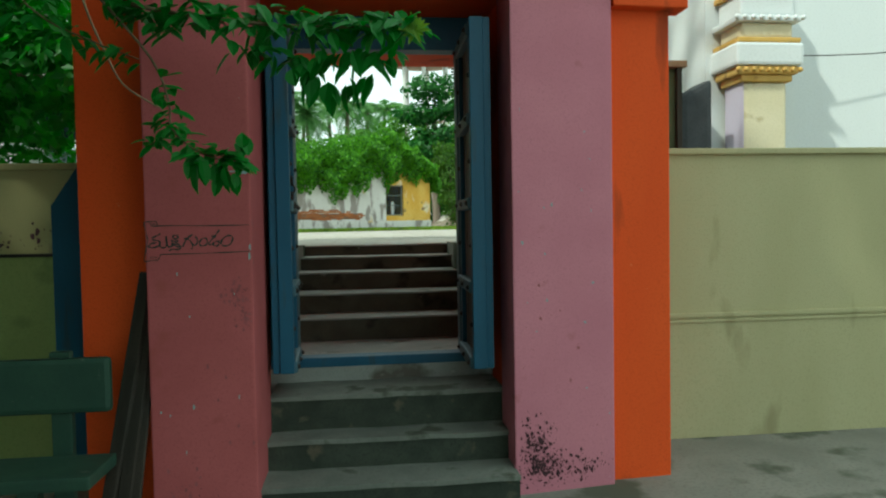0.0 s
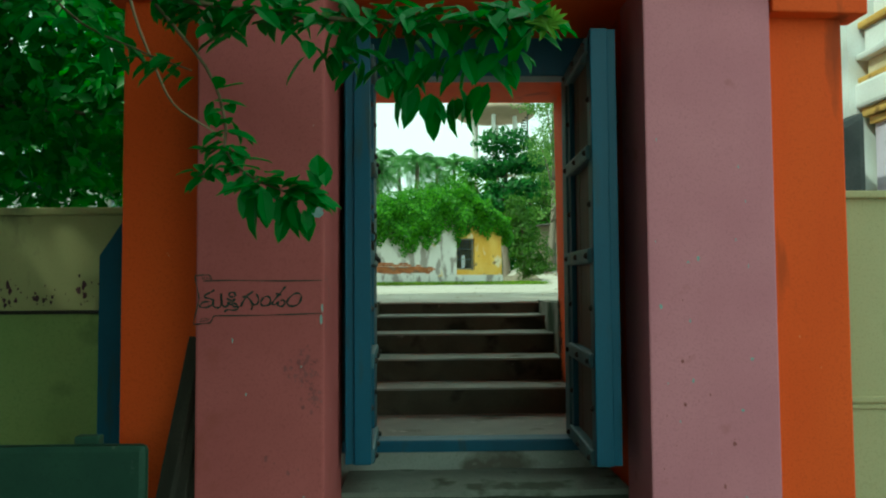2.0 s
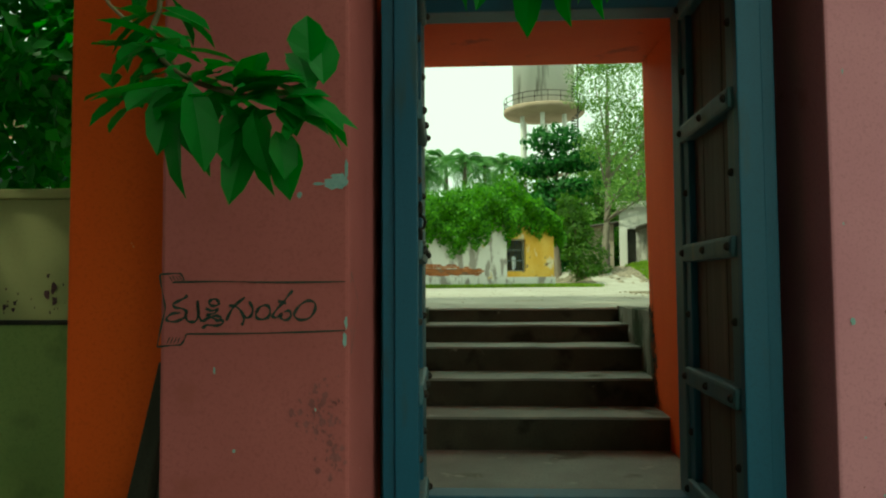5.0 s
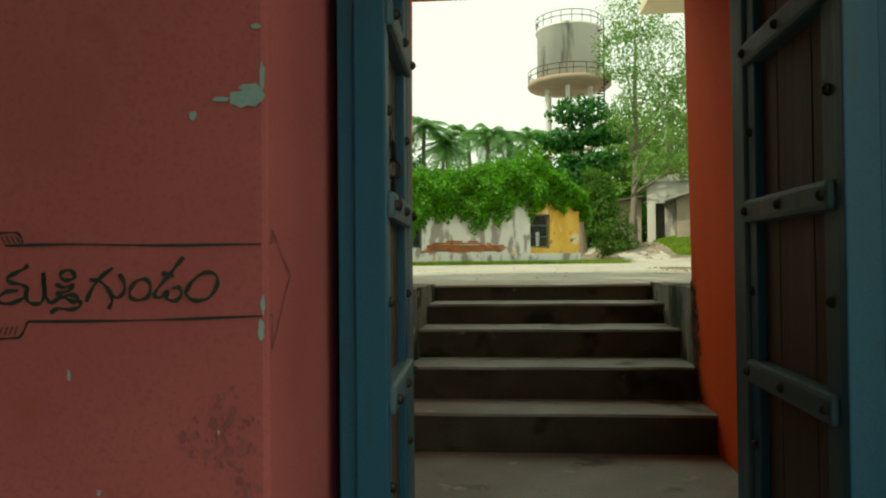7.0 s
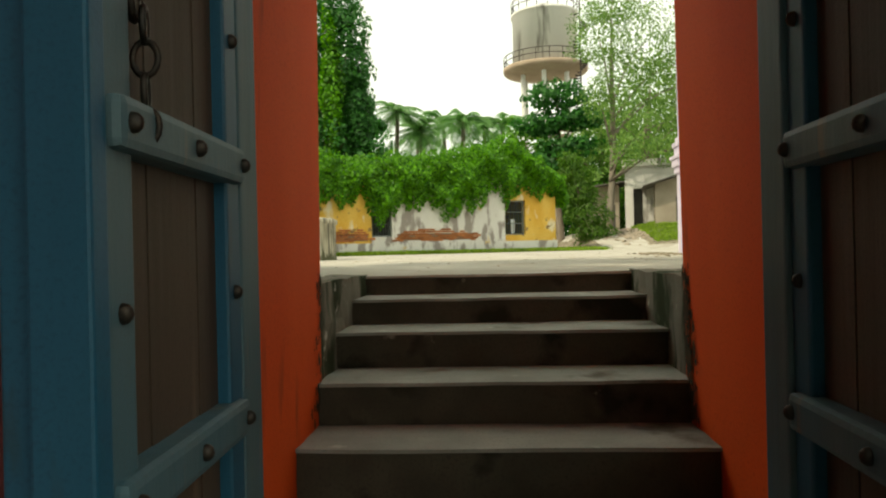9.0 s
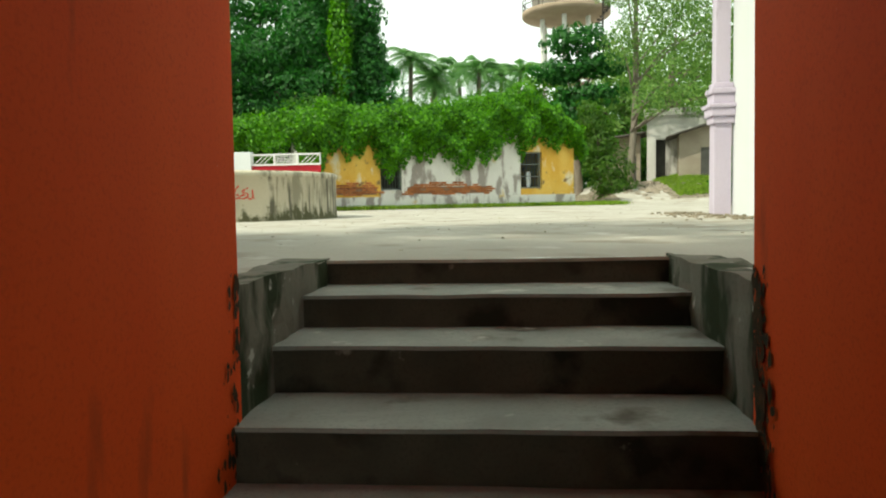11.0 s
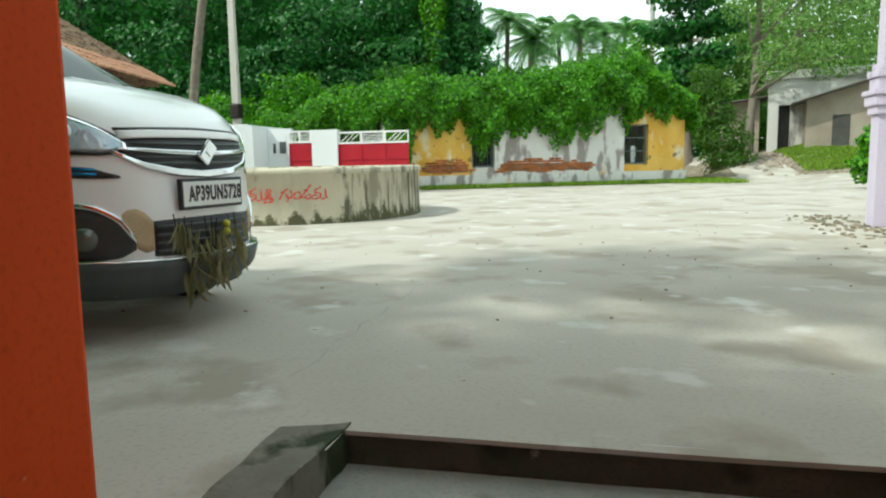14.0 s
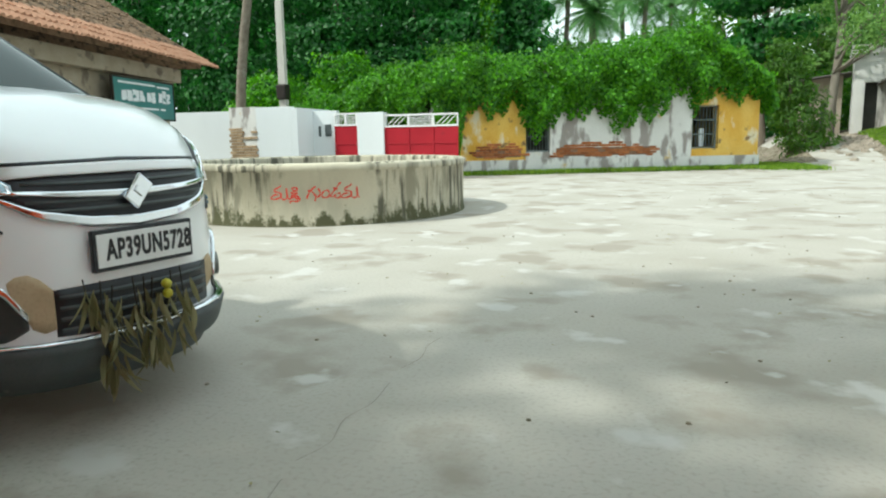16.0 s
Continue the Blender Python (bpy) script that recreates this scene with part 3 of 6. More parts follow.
# ---- bench and leaning timber in the court ----
BENCH = surface("dark_green_bench_paint", (0.020, 0.060, 0.040), (0.030, 0.080, 0.050), 5, 0.55, 0.2, 80, stain=(0.10, 0.12, 0.10), stain_scale=14, stain_from=0.66)
bench = thing("bench", "dark green painted wooden bench with a plank back", "bench", pose(-1.5, -4.05, GROUND_Z))
BI = bench.matrix_world.inverted()
for nm, dims, bev in (("backrest", (-2.54, -0.75, -4.03, -3.985, -0.80, -0.49), 0.03), ("seat", (-2.54, -0.73, -4.42, -4.02, -1.10, -1.03), 0.015),
                      ("backrest_post", (-1.09, -0.98, -3.985, -3.93, -1.58, -0.46), 0.008), ("backrest_post", (-2.39, -2.28, -3.985, -3.93, -1.58, -0.46), 0.008),
                      ("leg", (-1.09, -0.99, -4.40, -4.32, -1.58, -1.10), 0.008), ("leg", (-2.39, -2.29, -4.40, -4.32, -1.58, -1.10), 0.008)):
    bm = bmesh.new()
    box(bm, *dims, bev)
    o = part(nm, bm, BENCH, bench)
    o.matrix_parent_inverse = BI
DARK_WOOD = surface("old_grey_brown_timber", (0.03, 0.028, 0.022), (0.055, 0.045, 0.035), 8, 0.8, 0.4, 90, streak=8)
for (ax, ay, bx, by, bz, w, t) in ((-0.80, -4.12, -0.625, -3.72, -0.04, 0.085, 0.04), (-0.70, -4.16, -0.61, -3.74, -0.25, 0.07, 0.03), (-0.63, -4.16, -0.60, -3.80, -0.55, 0.05, 0.03)):
    a, b = Vector((ax, ay, GROUND_Z + 0.005)), Vector((bx, by, bz))
    q = (b - a).to_track_quat("Z", "Y").to_matrix().to_4x4()
    bm = bmesh.new()
    box(bm, -w / 2, w / 2, -t / 2, t / 2, 0, (b - a).length, 0.006)
    o = tagged(finish("timber_plank", bm, DARK_WOOD), "dark weathered timber plank leaning on the orange wall", "plank", "planks leaning on the gate")
    o.matrix_world = Matrix.Translation(a) @ q

# ---- the parked car ----
CAR_WHITE = plain("white_car_paint", (0.86, 0.87, 0.88), 0.25)
CAR_WHITE.node_tree.nodes["Principled BSDF"].inputs["Coat Weight"].default_value = 0.6
CHROME = plain("chrome", (0.75, 0.77, 0.80), 0.12, 1.0)
BLACK_PLASTIC = surface("black_grille_plastic", (0.012, 0.014, 0.018), (0.02, 0.022, 0.026), 20, 0.4, 0.02, 120)
GREY_PLASTIC = surface("grey_bumper_plastic", (0.055, 0.068, 0.07), (0.08, 0.09, 0.092), 6, 0.5, 0.05, 120, stain=(0.20, 0.19, 0.17), stain_scale=9, stain_from=0.66)
FILLER = surface("beige_repair_filler", (0.46, 0.35, 0.22), (0.52, 0.40, 0.26), 8, 0.8, 0.1, 90)
DARK_GLASS = plain("dark_car_glass", (0.012, 0.03, 0.026), 0.06)
DARK_GLASS.node_tree.nodes["Principled BSDF"].inputs["Specular IOR Level"].default_value = 0.12
# Pale blue and dark patches paint reflections into the lamp housing.
LAMP_HOUSING = surface("painted_lamp_reflections", (0.42, 0.58, 0.70), (0.72, 0.80, 0.84), 16, 0.25, 0.3, 90, stain=(0.05, 0.09, 0.12), stain_scale=20, stain_from=0.58, metal=0.35)
BAY_GREY = surface("dark_grey_bay_plastic", (0.035, 0.038, 0.036), (0.05, 0.053, 0.05), 12, 0.55, 0.05, 90)
LAMP_GLASS = glass("clear_lamp_glass")
BLUE_TRIM = plain("blue_reflecting_trim", (0.02, 0.22, 0.42), 0.15, 0.6)
TYRE = surface("tyre_rubber", (0.02, 0.02, 0.02), (0.03, 0.03, 0.03), 20, 0.85, 0.2, 80)

CAR_M = pose(-1.195, 1.245, 0, 0, 0, 169.7)       # local x runs back from the nose, local y to the near side
HL, HW, POW = 2.05, 0.82, 3.1


def hood_z(u):
    return float(np.interp(u, (0.0, 0.12, 0.35, 0.65, 1.0, 3.6, 4.1), (1.04, 1.085, 1.19, 1.28, 1.345, 1.33, 1.22)))


def nose(v, inset=0.0):
    """How far back the shell's skin lies at the lateral place v."""
    k = min(abs(v) / (HW - inset), 0.9995)
    return HL - (HL - inset) * (1 - k ** POW) ** (1 / POW)


INSETS = ((0.0, 0.10), (0.06, 0.03), (0.2, 0.0), (0.45, 0.0), (0.62, 0.005), (0.78, 0.02), (0.90, 0.045), (0.97, 0.075), (1.0, 0.12))
car = thing("parked_car", "white parked hatchback-style family car with chrome grille, leaves tied to it", "car", CAR_M)


def cpart(name, bm, mat, parent=None, label="", smooth=False):
    return part(name, bm, mat, parent or car, label, smooth)


def outline(inset, n=72):
    pts = []
    for i in range(n):
        a = 2 * math.pi * i / n
        c, s = math.cos(a), math.sin(a)
        pts.append((HL - (HL - inset) * math.copysign(abs(c) ** (2 / POW), c), (HW - inset) * math.copysign(abs(s) ** (2 / POW), s)))
    return pts


bm = bmesh.new()
rings = []
for f, ins in INSETS:
    rings.append([bm.verts.new((u, v, 0.24 + (hood_z(u) - 0.24) * f)) for u, v in outline(ins)])
for k, (ins, lift) in enumerate(((0.20, 0.012), (0.36, 0.024), (0.55, 0.034), (0.76, 0.04))):
    rings.append([bm.verts.new((u, v, hood_z(u) + lift)) for u, v in outline(ins)])
for a, b in zip(rings, rings[1:]):
    for i in range(len(a)):
        j = (i + 1) % len(a)
        bm.faces.new((a[i], a[j], b[j], b[i]))
bm.faces.new(rings[-1])
bm.faces.new(rings[0][::-1])
cpart("body", bm, CAR_WHITE, None, "", True)


def skin(v, w, off=0.0):
    ins = 0.0
    for _ in range(8):
        f = (w - 0.24) / (hood_z(nose(v, ins)) - 0.24)
        ins = float(np.interp(f, [p[0] for p in INSETS], [p[1] for p in INSETS]))
    return nose(v, ins) - off


def skin_point(v, w, off):
    """A place off the shell along the way the shell looks there."""
    slope = (skin(v + 0.004, w) - skin(v - 0.004, w)) / 0.008
    slope = max(-8.0, min(8.0, slope))
    k = off / math.hypot(1, slope)
    return skin(v, w) - k, v + k * slope, w


def strip(name, rows, mat, off=0.006, thick=0.02, label="", fine=5, parent=None):
    """A panel on the nose, from rows of (v, low, high), that follows the shell's curve."""
    vs = [r[0] for r in rows]
    n = (len(rows) - 1) * 4 + 1
    cols = []
    bm = bmesh.new()
    for i in range(n):
        v = vs[0] + (vs[-1] - vs[0]) * i / (n - 1)
        order = np.argsort(vs)
        lo = float(np.interp(v, np.array(vs)[order], np.array([r[1] for r in rows])[order]))
        hi = float(np.interp(v, np.array(vs)[order], np.array([r[2] for r in rows])[order]))
        outer = [bm.verts.new(skin_point(v, lo + (hi - lo) * k / fine, off)) for k in range(fine + 1)]
        inner = [bm.verts.new((x.co.x + thick, x.co.y, x.co.z)) for x in outer]
        cols.append((outer, inner))
    for (o0, i0), (o1, i1) in zip(cols, cols[1:]):
        for k in range(fine):
            bm.faces.new((o0[k], o1[k], o1[k + 1], o0[k + 1]))
        bm.faces.new((o0[0], i0[0], i1[0], o1[0]))
        bm.faces.new((o0[-1], o1[-1], i1[-1], i0[-1]))
    for o, i in (cols[0], cols[-1]):
        for k in range(fine):
            bm.faces.new((o[k], i[k], i[k + 1], o[k + 1]))
    return cpart(name, bm, mat, parent, label, True)


grille = strip("grille", ((-.43, .925, .99), (-.36, .885, 1.0), (-.2, .85, 1.005), (0, .84, 1.005), (.2, .85, 1.005), (.36, .885, 1.0), (.43, .925, .99)), BLACK_PLASTIC, 0.006, 0.03, "black slatted grille")
strip("hood_lip", ((-.42, .995, 1.035), (-.3, 1.003, 1.042), (0, 1.006, 1.046), (.3, 1.003, 1.042), (.42, .995, 1.035)), CAR_WHITE, 0.016, 0.03, "white lip with a bright edge", 4)
strip("hood_gap", ((-.43, 1.038, 1.05), (0, 1.05, 1.062), (.43, 1.038, 1.05)), BLACK_PLASTIC, 0.006, 0.01, "dark shut line", 2)
for k, w in enumerate((0.97, 0.905, 0.875)):
    strip("slat", ((-.38, w, w + .012), (0, w - .004, w + .008), (.38, w, w + .012)), GREY_PLASTIC, 0.012, 0.012, "", 2, grille)
strip("chrome_bar", ((-.44, .945, .957), (-.25, .925, .945), (-.06, .915, .94), (.06, .915, .94), (.25, .925, .945), (.44, .945, .957)), CHROME, 0.022, 0.02, "chrome bar", 3, grille)
strip("chrome_surround", ((-.46, .93, .945), (-.36, .855, .885), (-.2, .815, .85), (0, .80, .838), (.2, .815, .85), (.36, .855, .885), (.46, .93, .945)), CHROME, 0.018, 0.03, "chrome lower surround", 4, grille)
bm = bmesh.new()
box(bm, -0.052, 0.052, -0.008, 0.008, -0.052, 0.052, 0.006)
box(bm, -0.03, 0.03, -0.014, 0.0, -0.012, 0.012, 0.003)
bmesh.ops.transform(bm, matrix=Matrix.Translation((skin(0, .93, .04), 0, .93)) @ pose(0, 0, 0, 0, 0, -90) @ pose(0, 0, 0, 0, 40, 0) @ Matrix.Diagonal((0.72, 1, 1.15, 1)), verts=bm.verts)
cpart("emblem", bm, CHROME, None, "chrome diamond-shaped emblem")
for s in (-1, 1):
    lamp = strip("headlight", tuple((s * v, a, b) for v, a, b in ((.405, .945, .975), (.50, .932, 1.07), (.62, .940, 1.16), (.72, .955, 1.215), (.78, .97, 1.235), (.808, .98, 1.24))), LAMP_HOUSING, 0.010, 0.03, "headlight with reflections painted into its housing and a dark rim", 8)
    strip("lamp_glass", tuple((s * v, a, b) for v, a, b in ((.41, .947, .973), (.50, .934, 1.067), (.62, .942, 1.156), (.72, .957, 1.211), (.80, .98, 1.235))), LAMP_GLASS, 0.030, 0.006, "clear lamp lens", 8, lamp).visible_shadow = False
    strip("brow", tuple((s * v, a, b) for v, a, b in ((.43, 1.0, 1.012), (.50, 1.062, 1.075), (.62, 1.152, 1.166), (.72, 1.207, 1.222), (.80, 1.232, 1.246))), BLACK_PLASTIC, 0.014, 0.02, "dark upper edge", 2, lamp)
    for v, w, r in ((.58, 1.03, .05), (.67, 1.07, .065), (.755, 1.10, .06)):
        bm = bmesh.new()
        tube(bm, skin_point(s * v, w, 0.024), skin_point(s * v, w, -0.02), r, r * 0.5, 18)
        cpart("reflector", bm, CHROME, lamp, "round chrome reflector", True)
    strip("lamp_rim", tuple((s * v, a, b) for v, a, b in ((.395, .932, .948), (.50, .918, .935), (.62, .926, .943), (.72, .940, .958), (.8, .962, .982))), BLACK_PLASTIC, 0.012, 0.015, "black rim", 2, lamp)
    strip("running_light", tuple((s * v, a, b) for v, a, b in ((.45, .812, .822), (.54, .812, .864), (.70, .828, .885), (.80, .85, .905))), BLACK_PLASTIC, 0.008, 0.012, "black strip with blue reflecting trim", 3)
    for dw in (0.012, 0.034):
        strip("blue_trim", tuple((s * v, a + dw, a + dw + .011) for v, a in ((.52, .814), (.70, .830), (.80, .852))), BLUE_TRIM, 0.014, 0.008, "", 2)
    fog = strip("fog_lamp_recess", tuple((s * v, a, b) for v, a, b in ((.42, .47, .50), (.47, .435, .60), (.54, .425, .665), (.66, .43, .70), (.76, .45, .71), (.8, .48, .70))), BAY_GREY, 0.004, 0.02, "dark recessed fog lamp bay")
    strip("chrome_trim", tuple((s * v, a, b) for v, a, b in ((.42, .50, .53), (.47, .60, .63), (.54, .665, .69), (.66, .70, .72), (.78, .71, .725))), CHROME, 0.016, 0.02, "bright curved trim", 3, fog)
    bm = bmesh.new()
    tube(bm, skin_point(s * .57, .53, 0.03), skin_point(s * .57, .53, -0.02), 0.055, 0.062, 20)
    cpart("fog_lamp", bm, plain("fog_glass", (0.12, 0.13, 0.12), 0.15, 0.3), fog, "round fog lamp", True)
strip("filler_patch", ((.345, .46, .60), (.38, .45, .645), (.41, .47, .665), (.44, .56, .66), (.46, .61, .64)), FILLER, 0.004, 0.01, "bare beige repair filler where paint is missing")
strip("filler_patch", ((-.34, .47, .60), (-.40, .50, .62), (-.44, .53, .57)), FILLER, 0.004, 0.01, "bare beige repair filler where paint is missing")
lower = strip("lower_grille", ((-.345, .43, .60), (-.2, .42, .605), (0, .415, .605), (.2, .42, .605), (.345, .43, .60)), BLACK_PLASTIC, 0.006, 0.03, "black lower air intake")
for w in (0.445, 0.485, 0.525, 0.565):
    strip("slat", ((-.33, w, w + .014), (0, w - .004, w + .010), (.33, w, w + .014)), GREY_PLASTIC, 0.014, 0.012, "", 2, lower)
strip("bumper_lip", ((-.815, .27, .44), (-.7, .25, .425), (-.45, .22, .405), (0, .21, .395), (.45, .22, .405), (.7, .25, .425), (.815, .27, .44)), GREY_PLASTIC, 0.045, 0.08, "dark grey lower bumper lip", 6)
strip("lip_edge", ((-.78, .432, .445), (-.45, .408, .42), (0, .398, .410), (.45, .408, .42), (.78, .432, .445)), CHROME, 0.040, 0.04, "silver edge line", 2)
# plate
plate = new("number_plate")
plate.parent = car
plate.matrix_basis = Matrix.Translation((-0.022, 0, 0.722)) @ pose(0, 0, 0, 0, 0, -90)
tagged(plate, "white number plate in a black holder")
bm = bmesh.new()
box(bm, -0.228, 0.228, -0.004, 0.02, -0.078, 0.078, 0.006)
part("plate_holder", bm, BLACK_PLASTIC, plate)
bm = bmesh.new()
box(bm, -0.214, 0.214, -0.008, 0.0, -0.062, 0.062, 0.002)
part("plate_face", bm, plain("white_plate", (0.72, 0.73, 0.72), 0.35), plate)
txt = bpy.data.curves.new("plate_number", "FONT")
txt.body, txt.size, txt.align_x, txt.align_y, txt.extrude = "AP39UN5728", 0.105, "CENTER", "CENTER", 0.001
txt.space_character, txt.offset = 1.12, 0.0035
txt.materials.append(plain("black_plate_letters", (0.01, 0.01, 0.012), 0.4))
t_ob = new("plate_number", txt)
t_ob.parent = plate
t_ob.matrix_basis = Matrix.Translation((0.018, -0.0095, -0.002)) @ pose(0, 0, 0, 90, 0, 0) @ Matrix.Diagonal((0.60, 1.0, 1, 1))
# cabin
bm = bmesh.new()
low, high = [], []
n = 56
for i in range(n):
    a = 2 * math.pi * i / n
    c, s = math.cos(a), math.sin(a)
    c, s = math.copysign(abs(c) ** 0.3, c), math.copysign(abs(s) ** 0.3, s)
    u = 2.48 - 1.55 * c
    low.append(bm.verts.new((u, 0.74 * s, hood_z(u) - 0.02)))
    high.append(bm.verts.new((2.85 - 1.05 * c, 0.60 * s, 1.80)))
for i in range(n):
    bm.faces.new((low[i], low[(i + 1) % n], high[(i + 1) % n], high[i]))
cpart("glasshouse", bm, DARK_GLASS, None, "dark tinted glass all round", True)
bm = bmesh.new()
r0 = [bm.verts.new((2.85 - 1.10 * math.copysign(abs(math.cos(2 * math.pi * i / n)) ** 0.3, math.cos(2 * math.pi * i / n)), 0.62 * math.copysign(abs(math.sin(2 * math.pi * i / n)) ** 0.3, math.sin(2 * math.pi * i / n)), 1.785)) for i in range(n)]
r1 = [bm.verts.new((2.85 + (v.co.x - 2.85) * 0.9, v.co.y * 0.88, 1.84)) for v in r0]
for i in range(n):
    bm.faces.new((r0[i], r0[(i + 1) % n], r1[(i + 1) % n], r1[i]))
bm.faces.new(r1)
cpart("roof", bm, CAR_WHITE, None, "", True)
for s in (-1, 1):
    for (u0, z0, v0), (u1, z1, v1) in (((1.085, 1.325, 0.667), (1.905, 1.795, 0.541)), ((2.3, 1.33, 0.74), (2.4, 1.79, 0.60)), ((3.3, 1.33, 0.74), (3.3, 1.79, 0.60))):
        bm = bmesh.new()
        tube(bm, (u0, s * v0, z0), (u1, s * v1, z1), 0.016, 0.014, 8)
        cpart("window_pillar", bm, BLACK_PLASTIC, None, "", True)
    for u in (0.85, 3.35):
        wheel = new("wheel")
        wheel.parent = car
        wheel.matrix_basis = Matrix.Translation((u, s * 0.70, 0.32))
        bm = bmesh.new()
        lathe(bm, ((0.20, -0.10), (0.30, -0.10), (0.32, -0.06), (0.32, 0.06), (0.30, 0.10), (0.20, 0.10)), 28, closed_top=False)
        bmesh.ops.transform(bm, matrix=pose(0, 0, 0, 90, 0, 0), verts=bm.verts)
        part("tyre", bm, TYRE, wheel, smooth=True)
        bm = bmesh.new()
        tube(bm, (0, -0.07, 0), (0, 0.07, 0), 0.205, None, 24)
        for k in range(5):
            a = 2 * math.pi * k / 5
            tube(bm, (0, s * 0.08, 0), (0.19 * math.cos(a), s * 0.08, 0.19 * math.sin(a)), 0.025, 0.02, 6)
        part("rim", bm, plain("alloy_rim", (0.45, 0.46, 0.47), 0.3, 0.9), wheel)
    bm = bmesh.new()
    box(bm, 1.72, 1.86, *sorted((s * 0.80, s * 0.98)), 1.36, 1.50, 0.03)
    cpart("wing_mirror", bm, CAR_WHITE)
    bm = bmesh.new()
    tube(bm, (0.98, s * 0.08 + 0.1, 1.37), (1.22, s * 0.32 + 0.2, 1.50), 0.009, 0.007, 6)
    cpart("wiper", bm, BLACK_PLASTIC)

# dry leaves and limes hung on the nose
DRY = leafy("dried_mango_leaves", (0.13, 0.12, 0.055), (0.32, 0.29, 0.16), 0.7)


def blade(verts, faces, base, d, up, length, width, droop=0.3):
    """One folded leaf: six points round a raised midrib."""
    d = Vector(d).normalized()
    side = d.cross(Vector(up))
    side = side.normalized() if side.length > 1e-4 else Vector((1, 0, 0))
    nrm = side.cross(d)
    b = Vector(base)
    k = len(verts)
    tip = b + d * length - nrm * length * droop * 0.45
    rib, left, right = [], [], []
    for f, w in ((0.22, 0.36), (0.5, 0.5), (0.78, 0.34)):
        c = b + d * length * f - nrm * length * droop * 0.45 * f * f
        rib.append(c)
        left.append(c + side * width * w + nrm * width * 0.14)
        right.append(c - side * width * w + nrm * width * 0.14)
    verts.extend(tuple(p) for p in [b] + rib + [tip] + left + right)
    for o in (5, 8):
        faces.extend(((k, k + 1, k + o), (k + 1, k + 2, k + o + 1, k + o), (k + 2, k + 3, k + o + 2, k + o + 1), (k + 3, k + 4, k + o + 2)))


garland = new("leaf_garland")
garland.parent = car
tagged(garland, "withered mango leaves hung across the nose")
random.seed(11)
for v, top, n, reach in ((0.27, .60, 5, .06), (0.21, .585, 9, .28), (0.165, .56, 9, .30), (0.03, .57, 9, .26), (-0.01, .56, 10, .30), (0.08, .58, 6, .14), (-0.10, .57, 8, .26), (-0.15, .58, 5, .16)):
    vs, fs = [], []
    for i in range(int(n * 1.6)):
        z = top - reach * random.random()
        x = skin(v, z, 0.05) + random.uniform(-0.03, 0.02)
        blade(vs, fs, (x, v + random.uniform(-0.02, 0.02), z), (random.uniform(-0.35, 0.15), random.uniform(-0.5, 0.5), -1), (random.uniform(-1, 1), random.uniform(-1, 1), 0.2), random.uniform(0.09, 0.17), random.uniform(0.016, 0.028), random.uniform(0.2, 1.2))
    mesh_from("leaf_spray", vs, fs, DRY, garland)
    bm = bmesh.new()
    tube(bm, (skin(v, top, 0.03), v, top + 0.03), (skin(v, top - reach, 0.05), v, top - reach), 0.003, None, 5)
    part("string", bm, DARK_WOOD, garland)
for v, z in ((-0.06, .555), (-0.062, .515)):
    bm = bmesh.new()
    bmesh.ops.create_icosphere(bm, subdivisions=2, radius=0.021, matrix=Matrix.Translation((skin(v, z, 0.05), v, z)))
    part("lime", bm, plain("yellow_lime_skin", (0.45, 0.42, 0.03), 0.4), garland, "small yellow lime", True)

# ---- round stone tank in the street ----
WELL_C, WELL_R = Vector((-4.35, 9.02, 0)), 2.20


